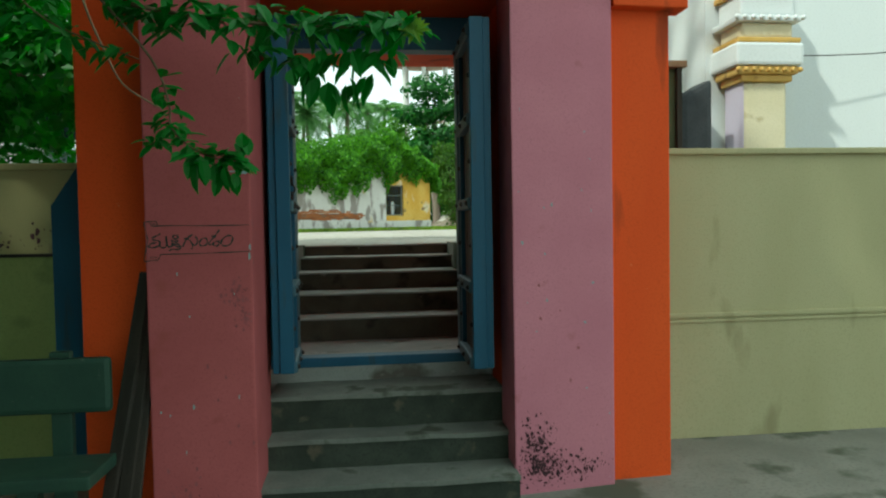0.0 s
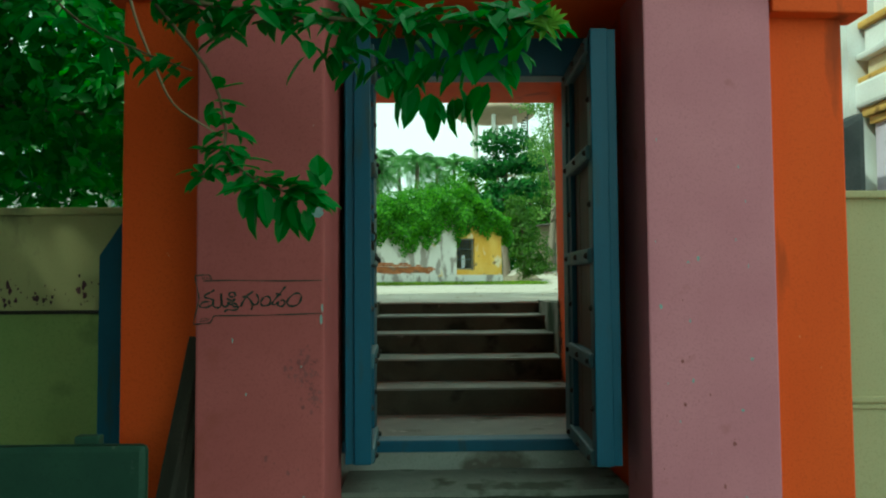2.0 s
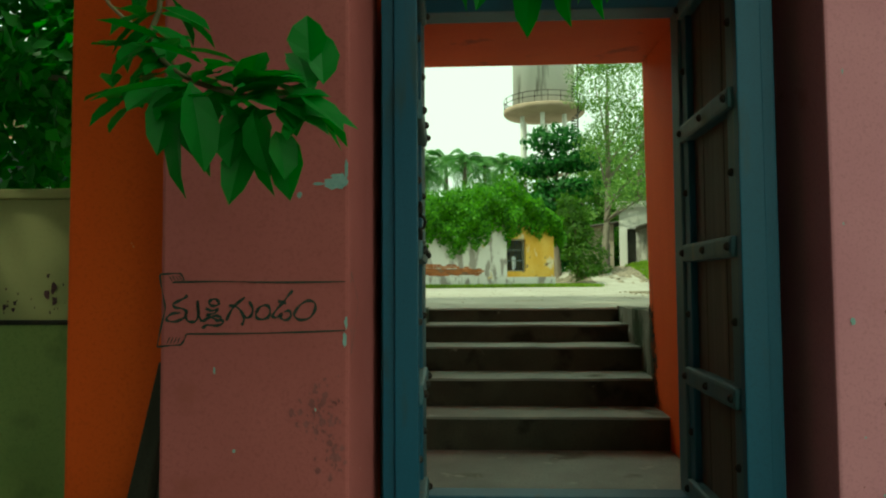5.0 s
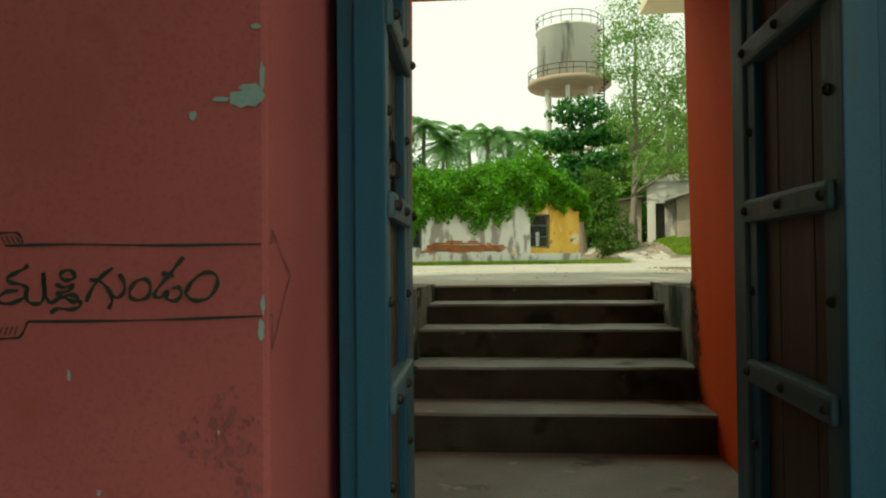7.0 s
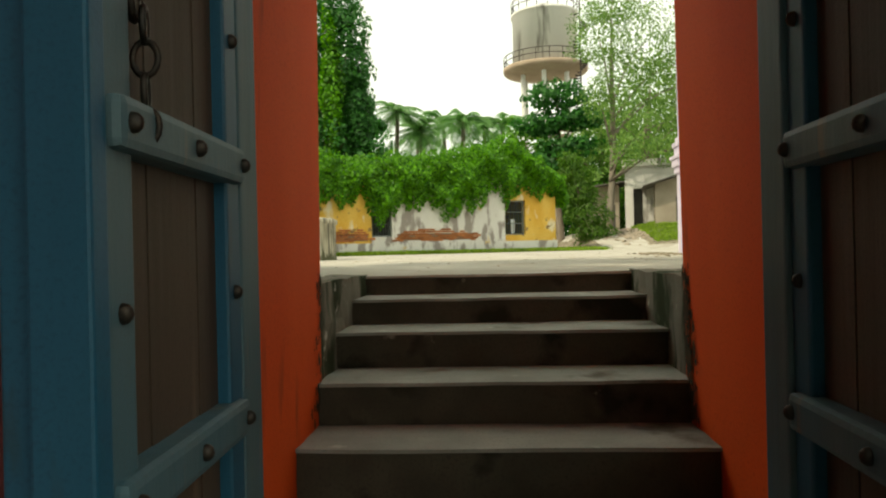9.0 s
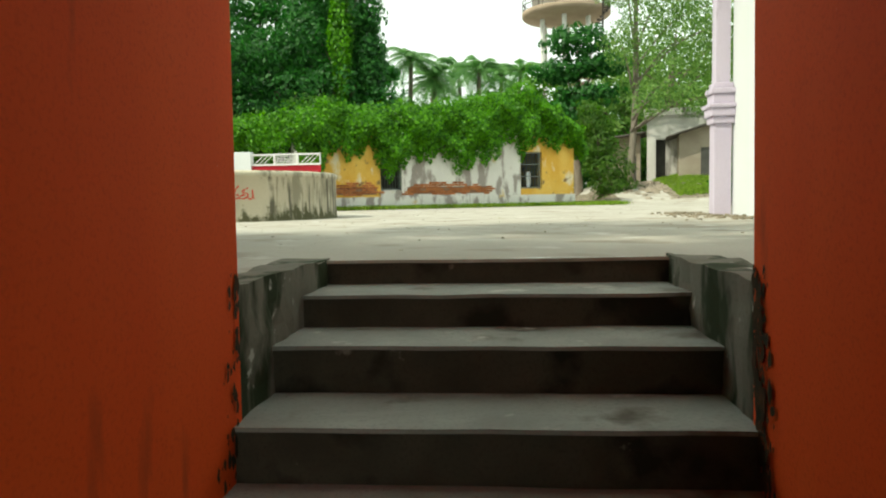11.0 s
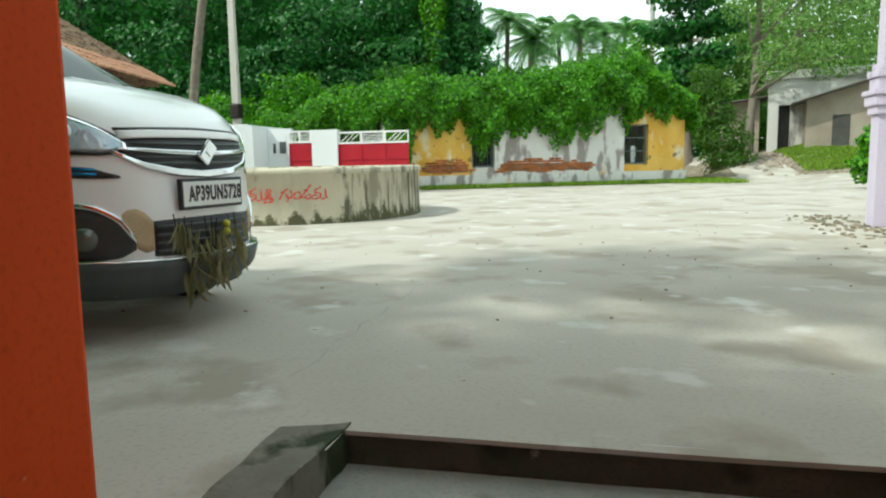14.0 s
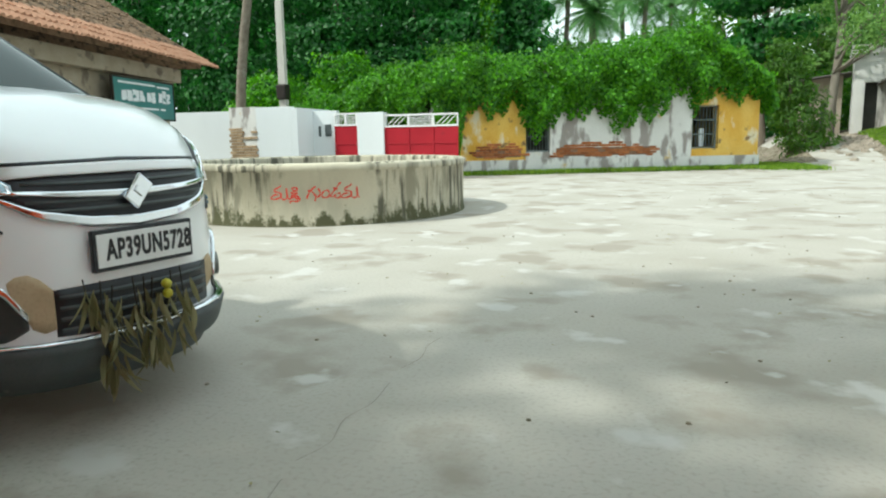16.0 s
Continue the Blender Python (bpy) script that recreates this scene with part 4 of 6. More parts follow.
def tank_plaster():
    """Cream plaster with long black runs from the rim, a washed panel kept nearly clean, and moss that climbs from the foot."""
    m = surface("weathered_tank_plaster", (0.44, 0.40, 0.30), (0.56, 0.52, 0.41), 3.0, 0.92, 0.35, 45, stain=(0.30, 0.28, 0.21), stain_scale=4, stain_from=0.52, streak=3)
    n, l = m.node_tree.nodes, m.node_tree.links
    bsdf = n["Principled BSDF"]
    col = bsdf.inputs["Base Color"].links[0].from_socket
    geo = n.new("ShaderNodeNewGeometry")

    def maths(op, a, b):
        x = n.new("ShaderNodeMath")
        x.operation = op
        for sock, v in zip(x.inputs, (a, b)):
            if isinstance(v, (int, float)):
                sock.default_value = v
            else:
                l.new(v, sock)
        return x.outputs[0]

    def grain(scale, stretch, detail):
        mp = n.new("ShaderNodeMapping")
        mp.inputs["Scale"].default_value = (1, 1, stretch)
        l.new(geo.outputs["Position"], mp.inputs["Vector"])
        t = n.new("ShaderNodeTexNoise")
        t.inputs["Scale"].default_value, t.inputs["Detail"].default_value = scale, detail
        l.new(mp.outputs[0], t.inputs["Vector"])
        return t.outputs["Fac"]

    def ramp(v, lo, hi):
        r = n.new("ShaderNodeMapRange")
        r.inputs["From Min"].default_value, r.inputs["From Max"].default_value = lo, hi
        l.new(v, r.inputs["Value"])
        return r.outputs["Result"]

    def over(fac, colour):
        nonlocal col
        x = n.new("ShaderNodeMix")
        x.data_type = "RGBA"
        l.new(fac, x.inputs[0])
        l.new(col, x.inputs[6])
        x.inputs[7].default_value = (*colour, 1)
        col = x.outputs[2]

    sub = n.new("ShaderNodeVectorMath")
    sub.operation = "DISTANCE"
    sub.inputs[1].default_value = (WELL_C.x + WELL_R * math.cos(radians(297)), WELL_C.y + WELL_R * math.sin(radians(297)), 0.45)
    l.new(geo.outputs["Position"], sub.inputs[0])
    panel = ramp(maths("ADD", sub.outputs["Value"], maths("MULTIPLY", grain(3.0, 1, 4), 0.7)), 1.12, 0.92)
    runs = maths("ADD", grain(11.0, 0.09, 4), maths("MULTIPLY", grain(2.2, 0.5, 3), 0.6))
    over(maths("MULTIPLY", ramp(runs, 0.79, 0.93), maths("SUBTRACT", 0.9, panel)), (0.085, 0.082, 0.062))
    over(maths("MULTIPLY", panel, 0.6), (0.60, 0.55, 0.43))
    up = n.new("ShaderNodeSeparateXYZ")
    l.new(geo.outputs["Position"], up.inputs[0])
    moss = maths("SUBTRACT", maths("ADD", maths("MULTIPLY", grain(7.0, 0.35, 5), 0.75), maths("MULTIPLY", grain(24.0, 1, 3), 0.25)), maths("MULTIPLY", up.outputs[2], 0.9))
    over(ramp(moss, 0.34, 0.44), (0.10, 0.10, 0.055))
    l.new(col, bsdf.inputs["Base Color"])
    return m


TANK = tank_plaster()
well = thing("round_tank", "round weathered plaster water tank with red hand-painted lettering", "water tank", Matrix.Translation(WELL_C))
bm = bmesh.new()
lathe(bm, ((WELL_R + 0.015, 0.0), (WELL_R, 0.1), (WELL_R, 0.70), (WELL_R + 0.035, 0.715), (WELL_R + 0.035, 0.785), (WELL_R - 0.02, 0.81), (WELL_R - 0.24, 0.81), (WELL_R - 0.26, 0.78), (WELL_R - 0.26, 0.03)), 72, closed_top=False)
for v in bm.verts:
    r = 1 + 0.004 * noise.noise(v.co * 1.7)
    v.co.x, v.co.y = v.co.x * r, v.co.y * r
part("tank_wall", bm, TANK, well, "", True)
bm = bmesh.new()
tube(bm, (0, 0, 0.25), (0, 0, 0.30), WELL_R - 0.255, None, 48)
part("water", bm, plain("dark_still_water", (0.02, 0.025, 0.02), 0.08), well, "dark still water")
# red lettering bent round the wall
bm = lettering("lettering", ((MU, .83), (KTI, .78), (GU, .72), (NDA, .40), (DA, .50), (MU, .86)), 1.14, 0.28, 0.025, Matrix.Identity(4), RED_PAINT, "")
for v in bm.verts:
    ang = math.radians(278.6) + v.co.x / WELL_R
    v.co = Vector(((WELL_R + 0.006) * math.cos(ang), (WELL_R + 0.006) * math.sin(ang), 0.355 + v.co.y))
part("lettering", bm, RED_PAINT, well, "faded red Telugu lettering")
# ---- the creeper-covered old house ----
OCHRE_WALL = surface("ochre_house_wash", (0.62, 0.34, 0.05), (0.76, 0.52, 0.14), 1.6, 0.85, 0.2, 40, stain=(0.70, 0.62, 0.44), stain_scale=2.4, stain_from=0.58, streak=1.8, stain2=(0.24, 0.16, 0.08), stain2_scale=3.5, stain2_from=0.60)
PEELED = surface("peeling_white_house_wash", (0.62, 0.61, 0.58), (0.72, 0.71, 0.68), 1.4, 0.85, 0.25, 40, stain=(0.30, 0.27, 0.25), stain_scale=3.2, stain_from=0.50, streak=2.5, stain2=(0.58, 0.43, 0.20), stain2_scale=1.6, stain2_from=0.64)
BRICK = surface("exposed_red_brick", (0.33, 0.11, 0.04), (0.42, 0.17, 0.07), 12, 0.9, 0.3, 60, stain=(0.15, 0.06, 0.035), stain_scale=9, stain_from=0.6, per_piece=0.3)
MORTAR = surface("crumbling_mortar", (0.20, 0.12, 0.08), (0.28, 0.17, 0.11), 10, 0.95, 0.3, 60)
WINDOW_GREY = surface("grey_green_window_paint", (0.13, 0.16, 0.155), (0.19, 0.22, 0.21), 6, 0.7, 0.1, 60)
# Dark colour paints in the unlit look of rooms and openings.
DARK_ROOM = surface("dark_unlit_plaster", (0.06, 0.06, 0.055), (0.09, 0.09, 0.08), 3, 0.9)
HOUSE_M = pose(-4.75, 18.5, 0, 0, 0, 25.3)
house = thing("old_house", "low old ochre and white house, plaster peeling, roof buried in creeper", "house", HOUSE_M)


def hbox(name, mat, x0, x1, y0, y1, z0, z1, label="", bevel=0.0, parent=None):
    bm = bmesh.new()
    box(bm, x0, x1, y0, y1, z0, z1, bevel)
    return part(name, bm, mat, parent or house, label)


W1, W2 = (1.90, 2.64, 0.64, 1.98), (7.07, 7.93, 0.64, 1.94)
for x0, x1, mat in ((-0.35, 1.90, OCHRE_WALL), (2.64, 6.55, PEELED), (6.55, 7.07, PEELED), (7.93, 9.25, OCHRE_WALL)):
    hbox("wall", mat, x0, x1, 0, 0.35, 0, 2.75)
for (x0, x1, z0, z1), m_lo in ((W1, PEELED), (W2, OCHRE_WALL)):
    hbox("wall", m_lo, x0, x1, 0.003, 0.35, 0, z0)
    hbox("wall", OCHRE_WALL, x0, x1, 0.003, 0.35, z1, 2.75)
hbox("side_wall", OCHRE_WALL, 8.90, 9.25, 0.353, 5.2, 0, 2.75)
hbox("side_wall", PEELED, -0.35, 0.0, 0.353, 5.2, 0, 2.75)
hbox("back_wall", DARK_ROOM, 0.0, 8.9, 4.9, 5.2, 0, 2.75)
hbox("roof", MOSSY, -0.5, 9.4, -0.15, 5.3, 2.752, 2.95, "flat roof slab under the creeper")
hbox("plinth", PEELED, -0.37, 9.28, -0.05, -0.003, 0, 0.42, "stained projecting plinth")
hbox("annexe_wall", OCHRE_WALL, 9.26, 9.75, 0.9, 4.5, 0, 2.3, "low yellow side annexe")
for k, (x0, x1, z0, z1) in enumerate((W1, W2)):
    win = new("window")
    win.parent = house
    win.matrix_basis = Matrix.Translation((x0, 0.12, z0))
    w, h = x1 - x0, z1 - z0
    for a in ((0, .05, 0, h), (w - .05, w, 0, h), (0.05, w - .05, 0, .05), (0.05, w - .05, h - .05, h)):
        bm = bmesh.new()
        box(bm, a[0], a[1], 0, 0.07, a[2], a[3], 0.006)
        part("window_frame", bm, WINDOW_GREY, win)
    for i in range(7):
        bm = bmesh.new()
        xx = 0.05 + (w - 0.1) * (i + 0.5) / 7
        tube(bm, (xx, 0.035, 0.05), (xx, 0.035, h - 0.05), 0.010, None, 6)
        part("bar", bm, WINDOW_GREY, win)
    for i in (1, 2):
        bm = bmesh.new()
        box(bm, 0.05, w - 0.05, 0.025, 0.045, h * i / 3 - 0.012, h * i / 3 + 0.012)
        part("cross_bar", bm, WINDOW_GREY, win)
    if k == 1:
        bm = bmesh.new()
        box(bm, w * 0.42, w * 0.62, 0.14, 0.16, 0.06, 0.62, 0.01)
        roughen(bm, 3, 0.02, 6)
        part("white_cloth", bm, WHITE, win, "white cloth hanging inside")
# exposed brick bands
brick_me = None
random.seed(21)
for x0, x1 in ((0.30, 1.86), (2.72, 5.85)):
    bm = bmesh.new()
    box(bm, x0 + 0.1, x1 - 0.1, -0.006, -0.002, 0.50, 0.74)
    for row in range(6):
        z = 0.47 + row * 0.075
        x = x0 - 0.1 + (0.11 if row % 2 else 0)
        while x < x1:
            k = (x - x0) / (x1 - x0)
            top = 0.73 + 0.20 * math.sin(math.pi * min(max(k, 0), 1)) + 0.22 * noise.noise(Vector((x * 2.1, 0, 5)))
            bot = 0.50 + 0.05 * noise.noise(Vector((x * 1.7, 4, 0)))
            if bot < z + 0.03 < top and random.random() < 0.88:
                if brick_me is None:
                    b2 = bmesh.new()
                    box(b2, 0, 0.205, -0.022, 0, 0, 0.062, 0.008)
                    brick_me = bpy.data.meshes.new("brick")
                    b2.to_mesh(brick_me)
                    b2.free()
                    brick_me.materials.append(BRICK)
                ob = new("brick", brick_me)
                ob.parent = house
                ob.matrix_basis = pose(x, -0.004 + random.uniform(-0.006, 0.008), z, random.uniform(-2, 2), random.uniform(-1.5, 1.5), random.uniform(-2, 2))
            x += 0.215
    part("mortar_bed", bm, MORTAR, house, "crumbling mortar behind fallen plaster")

# ---- white compound wall with red gates ----
RED = surface("red_gate_paint", (0.34, 0.006, 0.018), (0.40, 0.010, 0.024), 2, 0.45, 0.05, 60, stain=(0.28, 0.01, 0.02), stain_scale=4, stain_from=0.64)
GATE_WHITE = plain("white_gate_paint", (0.75, 0.75, 0.74), 0.5)
GY = 17.0
for nm, x0, x1, y0, y1, z1 in (("wall_white_far", -24, -11.45, GY, GY + 0.2, 1.98), ("wall_white_mid", -10.55, -9.4, GY - 0.05, GY + 0.18, 2.06), ("wall_white_return", -9.4, -9.2, GY - 0.05, GY + 2.2, 2.02),
                               ("wall_white_inner", -9.2, -8.42, GY + 0.9, GY + 1.1, 1.95), ("wall_white_pier", -7.36, -6.56, GY - 0.02, GY + 0.25, 1.83)):
    bm = bmesh.new()
    box(bm, x0, x1, y0, y1, 0, z1, 0.012)
    structure(nm, bm, WHITE, "white limewashed compound wall beside red gates", "wall")
bm = bmesh.new()
box(bm, -9.02, -8.94, GY + 0.88, GY + 0.9, 1.2, 1.5, 0.004)
box(bm, -8.80, -8.60, GY + 0.87, GY + 0.9, 1.2, 1.55, 0.01)
tagged(finish("meter_box", bm, GREY_PLASTIC), "small grey meter box on the white wall", "meter box")
pier = thing("brick_pier", "old pier with bare bricks where the plaster has fallen", "pier", Matrix.Translation((-11.45, GY - 0.06, 0)))
bm = bmesh.new()
box(bm, 0, 0.9, 0.02, 0.35, 0, 2.08, 0.01)
part("pier_core", bm, PEELED, pier)
pale_brick = surface("pale_old_brick", (0.36, 0.26, 0.16), (0.44, 0.33, 0.22), 12, 0.9, 0.3, 60, per_piece=0.25)
b2 = bmesh.new()
box(b2, 0, 0.215, -0.015, 0.03, 0, 0.07, 0.008)
pm = bpy.data.meshes.new("brick")
b2.to_mesh(pm)
b2.free()
pm.materials.append(pale_brick)
for row in range(20):
    for c in range(4):
        if row < 17 and (c < 2 or row < 11 or random.random() < 0.15):
            ob = new("brick", pm)
            ob.parent = pier
            ob.matrix_basis = pose(c * 0.225 + (0.06 if row % 2 else 0) - 0.02, random.uniform(-0.006, 0.008), 0.05 + row * 0.085)


def red_gate(x0, x1, y, top, panels, label, yaw=0.0):
    g = thing("red_gate", label, "gate", pose(x0, y, 0, 0, 0, yaw), "red gates of the compound")
    w = x1 - x0
    bm = bmesh.new()
    box(bm, 0, w, 0, 0.03, 0.0, top * 0.80)
    part("sheet", bm, RED, g, "red sheet metal panel")
    for i in range(panels + 1):
        bm = bmesh.new()
        xx = w * i / panels
        box(bm, max(0, xx - 0.025), min(w, xx + 0.025), -0.02, 0, 0.06, top * 0.80, 0.004)
        part("upright", bm, RED, g)
    for z in (0.5, 0.95):
        bm = bmesh.new()
        box(bm, 0, w, -0.018, 0, z, z + 0.04, 0.004)
        part("ledge", bm, RED, g)
    for z0, z1 in ((top * 0.80, top * 0.83), (top - 0.05, top)):
        bm = bmesh.new()
        box(bm, 0, w, -0.02, 0.04, z0, z1, 0.005)
        part("white_rail", bm, GATE_WHITE, g)
    for i in range(4):
        xx = w * i / 3
        bm = bmesh.new()
        box(bm, max(0, xx - 0.03), min(w, xx + 0.03), -0.02, 0.04, top * 0.83, top - 0.05, 0.005)
        part("white_post", bm, GATE_WHITE, g)
    for k in range(5):
        bm = bmesh.new()
        z = top * 0.84 + (top * 0.13) * k / 5
        box(bm, w / 3, w * 2 / 3, 0, 0.02, z, z + 0.018)
        part("white_slat", bm, GATE_WHITE, g)
    for s in (0, 2):
        bm = bmesh.new()
        for k in range(3):
            tube(bm, (w * (s + 0.15 + 0.2 * k) / 3, 0.01, top * 0.84), (w * (s + 0.5 + 0.2 * k) / 3, 0.01, top - 0.06), 0.012, None, 6)
        part("scroll_grille", bm, GATE_WHITE, g)
    return g


red_gate(-6.56, -4.44, GY + 0.05, 1.76, 3, "closed red sheet-metal gate with a white grille top")
red_gate(-8.42, -7.36, GY + 0.75, 1.86, 1, "smaller red sheet-metal gate with a white grille top")

# ---- tiled house with a signboard ----
OLD_TILE = surface("old_brown_country_tile", (0.20, 0.13, 0.085), (0.29, 0.20, 0.13), 9, 0.9, 0.3, 60, stain=(0.09, 0.07, 0.05), stain_scale=6, stain_from=0.52)
NEW_TILE = surface("orange_clay_tile", (0.40, 0.21, 0.13), (0.50, 0.29, 0.19), 7, 0.85, 0.2, 60, stain=(0.36, 0.15, 0.08), stain_scale=5, stain_from=0.6)
STONE_WALL = surface("rough_stained_plaster", (0.30, 0.25, 0.18), (0.38, 0.33, 0.25), 2.5, 0.9, 0.4, 40, stain=(0.16, 0.13, 0.10), stain_scale=3, stain_from=0.54)
tiled = thing("tiled_house", "old house with brown country-tile roof and orange tiled eave", "house", pose(-11.35, 14.2, 0, 0, 0, 12.6))
bm = bmesh.new()
box(bm, -6.0, 0, -10, 0, 0, 3.0)
part("wall", bm, STONE_WALL, tiled)
bm = bmesh.new()
box(bm, -0.05, 0.25, -10, 0.3, 2.62, 2.95, 0.02)
part("eave_beam", bm, STONE_WALL, tiled, "deep plastered eave band")


def tile_slope(name, a, b, c, d, rows, cols, r, mat, label):
    """Half-round tiles in overlapping courses over the quad a b (eave) to d c (ridge)."""
    a, b, c, d = (Vector(p) for p in (a, b, c, d))
    n = (b - a).cross(d - a).normalized()
    if n.z < 0:
        n = -n
    verts, faces = [], []
    for j in range(rows):
        v0, v1 = j / rows, (j + 1.25) / rows
        for i in range(cols):
            u = (i + 0.5) / cols
            p0, p1 = a.lerp(b, u).lerp(d.lerp(c, u), v0), a.lerp(b, u).lerp(d.lerp(c, u), min(v1, 1))
            side = (b - a).normalized() * r * (1 if v0 < 0.98 else 0.3) * ((b - a).lerp(c - d, v0)).length / (b - a).length
            lift = n * random.uniform(0.0, r * 0.35)
            k = len(verts)
            for p, s in ((p0 + n * r * 0.35, 1.0), (p1, 0.85)):
                for t in (-1, -0.6, 0, 0.6, 1):
                    verts.append(tuple(p + lift + side * t * s + n * r * 0.8 * (1 - t * t)))
            faces.extend((k + q, k + q + 1, k + q + 6, k + q + 5) for q in range(4))
            faces.append((k, k + 4, k + 3, k + 2, k + 1))
    o = mesh_from(name, verts, faces, mat, tiled, label)
    o["kind"] = "stuff"
    return o


random.seed(31)
for nm, quad in (("roof_bed", ((0.55, -10, 3.15), (0.55, 0.9, 3.15), (-3.2, -2.6, 5.9), (-3.2, -10, 5.9))), ("roof_bed", ((0.55, 0.9, 3.15), (-6.6, 0.9, 3.15), (-3.2, -2.6, 5.9), (-3.2, -2.7, 5.9))),
                 ("roof_bed", ((-6.6, 0.9, 3.15), (-6.6, -10, 3.15), (-3.2, -10, 5.9), (-3.2, -2.6, 5.9)))):
    bm = bmesh.new()
    lo = [bm.verts.new(p) for p in quad]
    up = [bm.verts.new((p[0], p[1], p[2] - 0.12)) for p in quad]
    bm.faces.new(lo)
    bm.faces.new(up[::-1])
    for i in range(4):
        bm.faces.new((lo[i], lo[(i + 1) % 4], up[(i + 1) % 4], up[i]))
    part(nm, bm, OLD_TILE, tiled)
tile_slope("old_tiles", (0.25, -10, 3.42), (0.25, 0.62, 3.42), (-3.15, -2.5, 5.98), (-3.15, -10, 5.98), 24, 62, 0.085, OLD_TILE, "many overlapping brown country tiles")
tile_slope("old_tiles", (0.35, 0.72, 3.36), (-6.4, 0.72, 3.36), (-3.2, -2.5, 5.98), (-3.0, -2.5, 5.98), 20, 40, 0.085, OLD_TILE, "many overlapping brown country tiles")
tile_slope("eave_tiles", (0.85, -10, 3.02), (0.85, 1.25, 3.02), (0.22, 0.7, 3.46), (0.22, -10, 3.46), 3, 66, 0.085, NEW_TILE, "two courses of orange clay tiles along the eave")
TEAL = surface("faded_teal_board", (0.03, 0.16, 0.15), (0.045, 0.19, 0.18), 2, 0.5, 0.03, 60)
board = thing("sign_board", "teal shop signboard with white lettering, hung under the eave", "signboard", pose(-10.92, 13.85, 0, 0, 0, 12.6))
bm = bmesh.new()
box(bm, -0.04, 0, -2.7, 0, 1.65, 2.52, 0.004)
part("board", bm, TEAL, board)
bm = bmesh.new()
for y0, y1, z0, z1 in ((-2.72, 0.02, 1.62, 1.66), (-2.72, 0.02, 2.51, 2.55), (-2.74, -2.70, 1.62, 2.55), (0.0, 0.04, 1.62, 2.55)):
    box(bm, -0.05, 0.015, y0, y1, z0, z1, 0.004)
part("board_frame", bm, DARK_WOOD, board)
random.seed(8)
y = -2.4
for k in range(9):
    w = random.uniform(0.16, 0.27)
    bm = bmesh.new()
    box(bm, 0.003, 0.012, y, y + w, 2.02 + random.uniform(0, 0.03), 2.26 + random.uniform(-0.02, 0.06), 0.004)
    roughen(bm, 2, 0.03, 9)
    part("letter_block", bm, WHITE, board)
    y += w + (0.12 if k in (3, 5) else 0.025)
for y0, y1, z in ((-2.5, -0.9, 2.40), (-0.8, -0.2, 2.38), (-1.7, -0.8, 1.86), (-0.7, -0.45, 1.86)):
    bm = bmesh.new()
    box(bm, 0.003, 0.008, y0, y1, z, z + 0.045)
    part("text_line", bm, WHITE, board)

# ---- poles ----
GREY_POLE = surface("grey_concrete_pole", (0.42, 0.40, 0.36), (0.52, 0.50, 0.45), 5, 0.85, 0.2, 60, stain=(0.26, 0.24, 0.20), stain_scale=5, stain_from=0.58, streak=5)
for x, y, h, w in ((-11.35, 20.0, 9.0, 0.15), (2.41, 45.0, 7.6, 0.17)):
    pole = thing("utility_pole", "weathered grey concrete utility pole", "utility pole", Matrix.Translation((x, y, 0)), "utility poles")
    bm = bmesh.new()
    vs = box(bm, -w, w, -w * 0.7, w * 0.7, 0, h, 0.02)
    for v in vs:
        if v.is_valid and v.co.z > h / 2:
            v.co.x *= 0.6
            v.co.y *= 0.6
    part("shaft", bm, GREY_POLE, pole)
    bm = bmesh.new()
    box(bm, -0.7, 0.7, -0.06, 0.06, h - 0.6, h - 0.5, 0.01)
    part("cross_arm", bm, IRON, pole)
    if y < 30:
        bm = bmesh.new()
        box(bm, -0.17, 0.17, -0.20, 0.16, 2.45, 2.95, 0.05)
        part("junction_box", bm, IRON, pole, "dark junction box with cables")

# ---- water tower ----
TOWER = surface("streaked_tower_concrete", (0.62, 0.62, 0.60), (0.74, 0.74, 0.72), 0.5, 0.9, 0.1, 20, stain=(0.27, 0.26, 0.24), stain_scale=1.1, stain_from=0.55, streak=8)
# Brown puts the gallery's underside shade into the colour; ring beams share it.
TOWER_SHADE = surface("brown_tower_shade", (0.30, 0.23, 0.17), (0.38, 0.30, 0.23), 0.8, 0.9, 0.1, 20)
tower = thing("water_tower", "tall streaked concrete water tower with railed gallery and spiral stair", "water tower", Matrix.Translation((6.55, 55.0, 0)))
bm = bmesh.new()
lathe(bm, ((1.0, 14.55), (3.42, 14.95), (3.58, 15.1), (3.58, 15.4), (2.75, 15.42)), 48)
part("gallery", bm, TOWER_SHADE, tower, "round gallery, its underside shade painted warm brown", True)
bm = bmesh.new()
lathe(bm, ((2.72, 15.41), (2.72, 19.7), (2.85, 19.75), (2.85, 19.95), (2.4, 20.15), (0.4, 20.7)), 48)
part("tank", bm, TOWER, tower, "streaked white round tank", True)
for k in range(6):
    a = 2 * math.pi * (k + 0.35) / 6
    bm = bmesh.new()
    tube(bm, (2.1 * math.cos(a), 2.1 * math.sin(a), 0), (2.1 * math.cos(a), 2.1 * math.sin(a), 14.9), 0.22, 0.2, 10)
    part("column", bm, TOWER, tower)
for z in (5.0, 9.7):
    bm = bmesh.new()
    lathe(bm, ((2.0, z), (2.25, z), (2.25, z + 0.3), (2.0, z + 0.3), (2.0, z)), 24, closed_top=False)
    part("ring_beam", bm, TOWER_SHADE, tower)
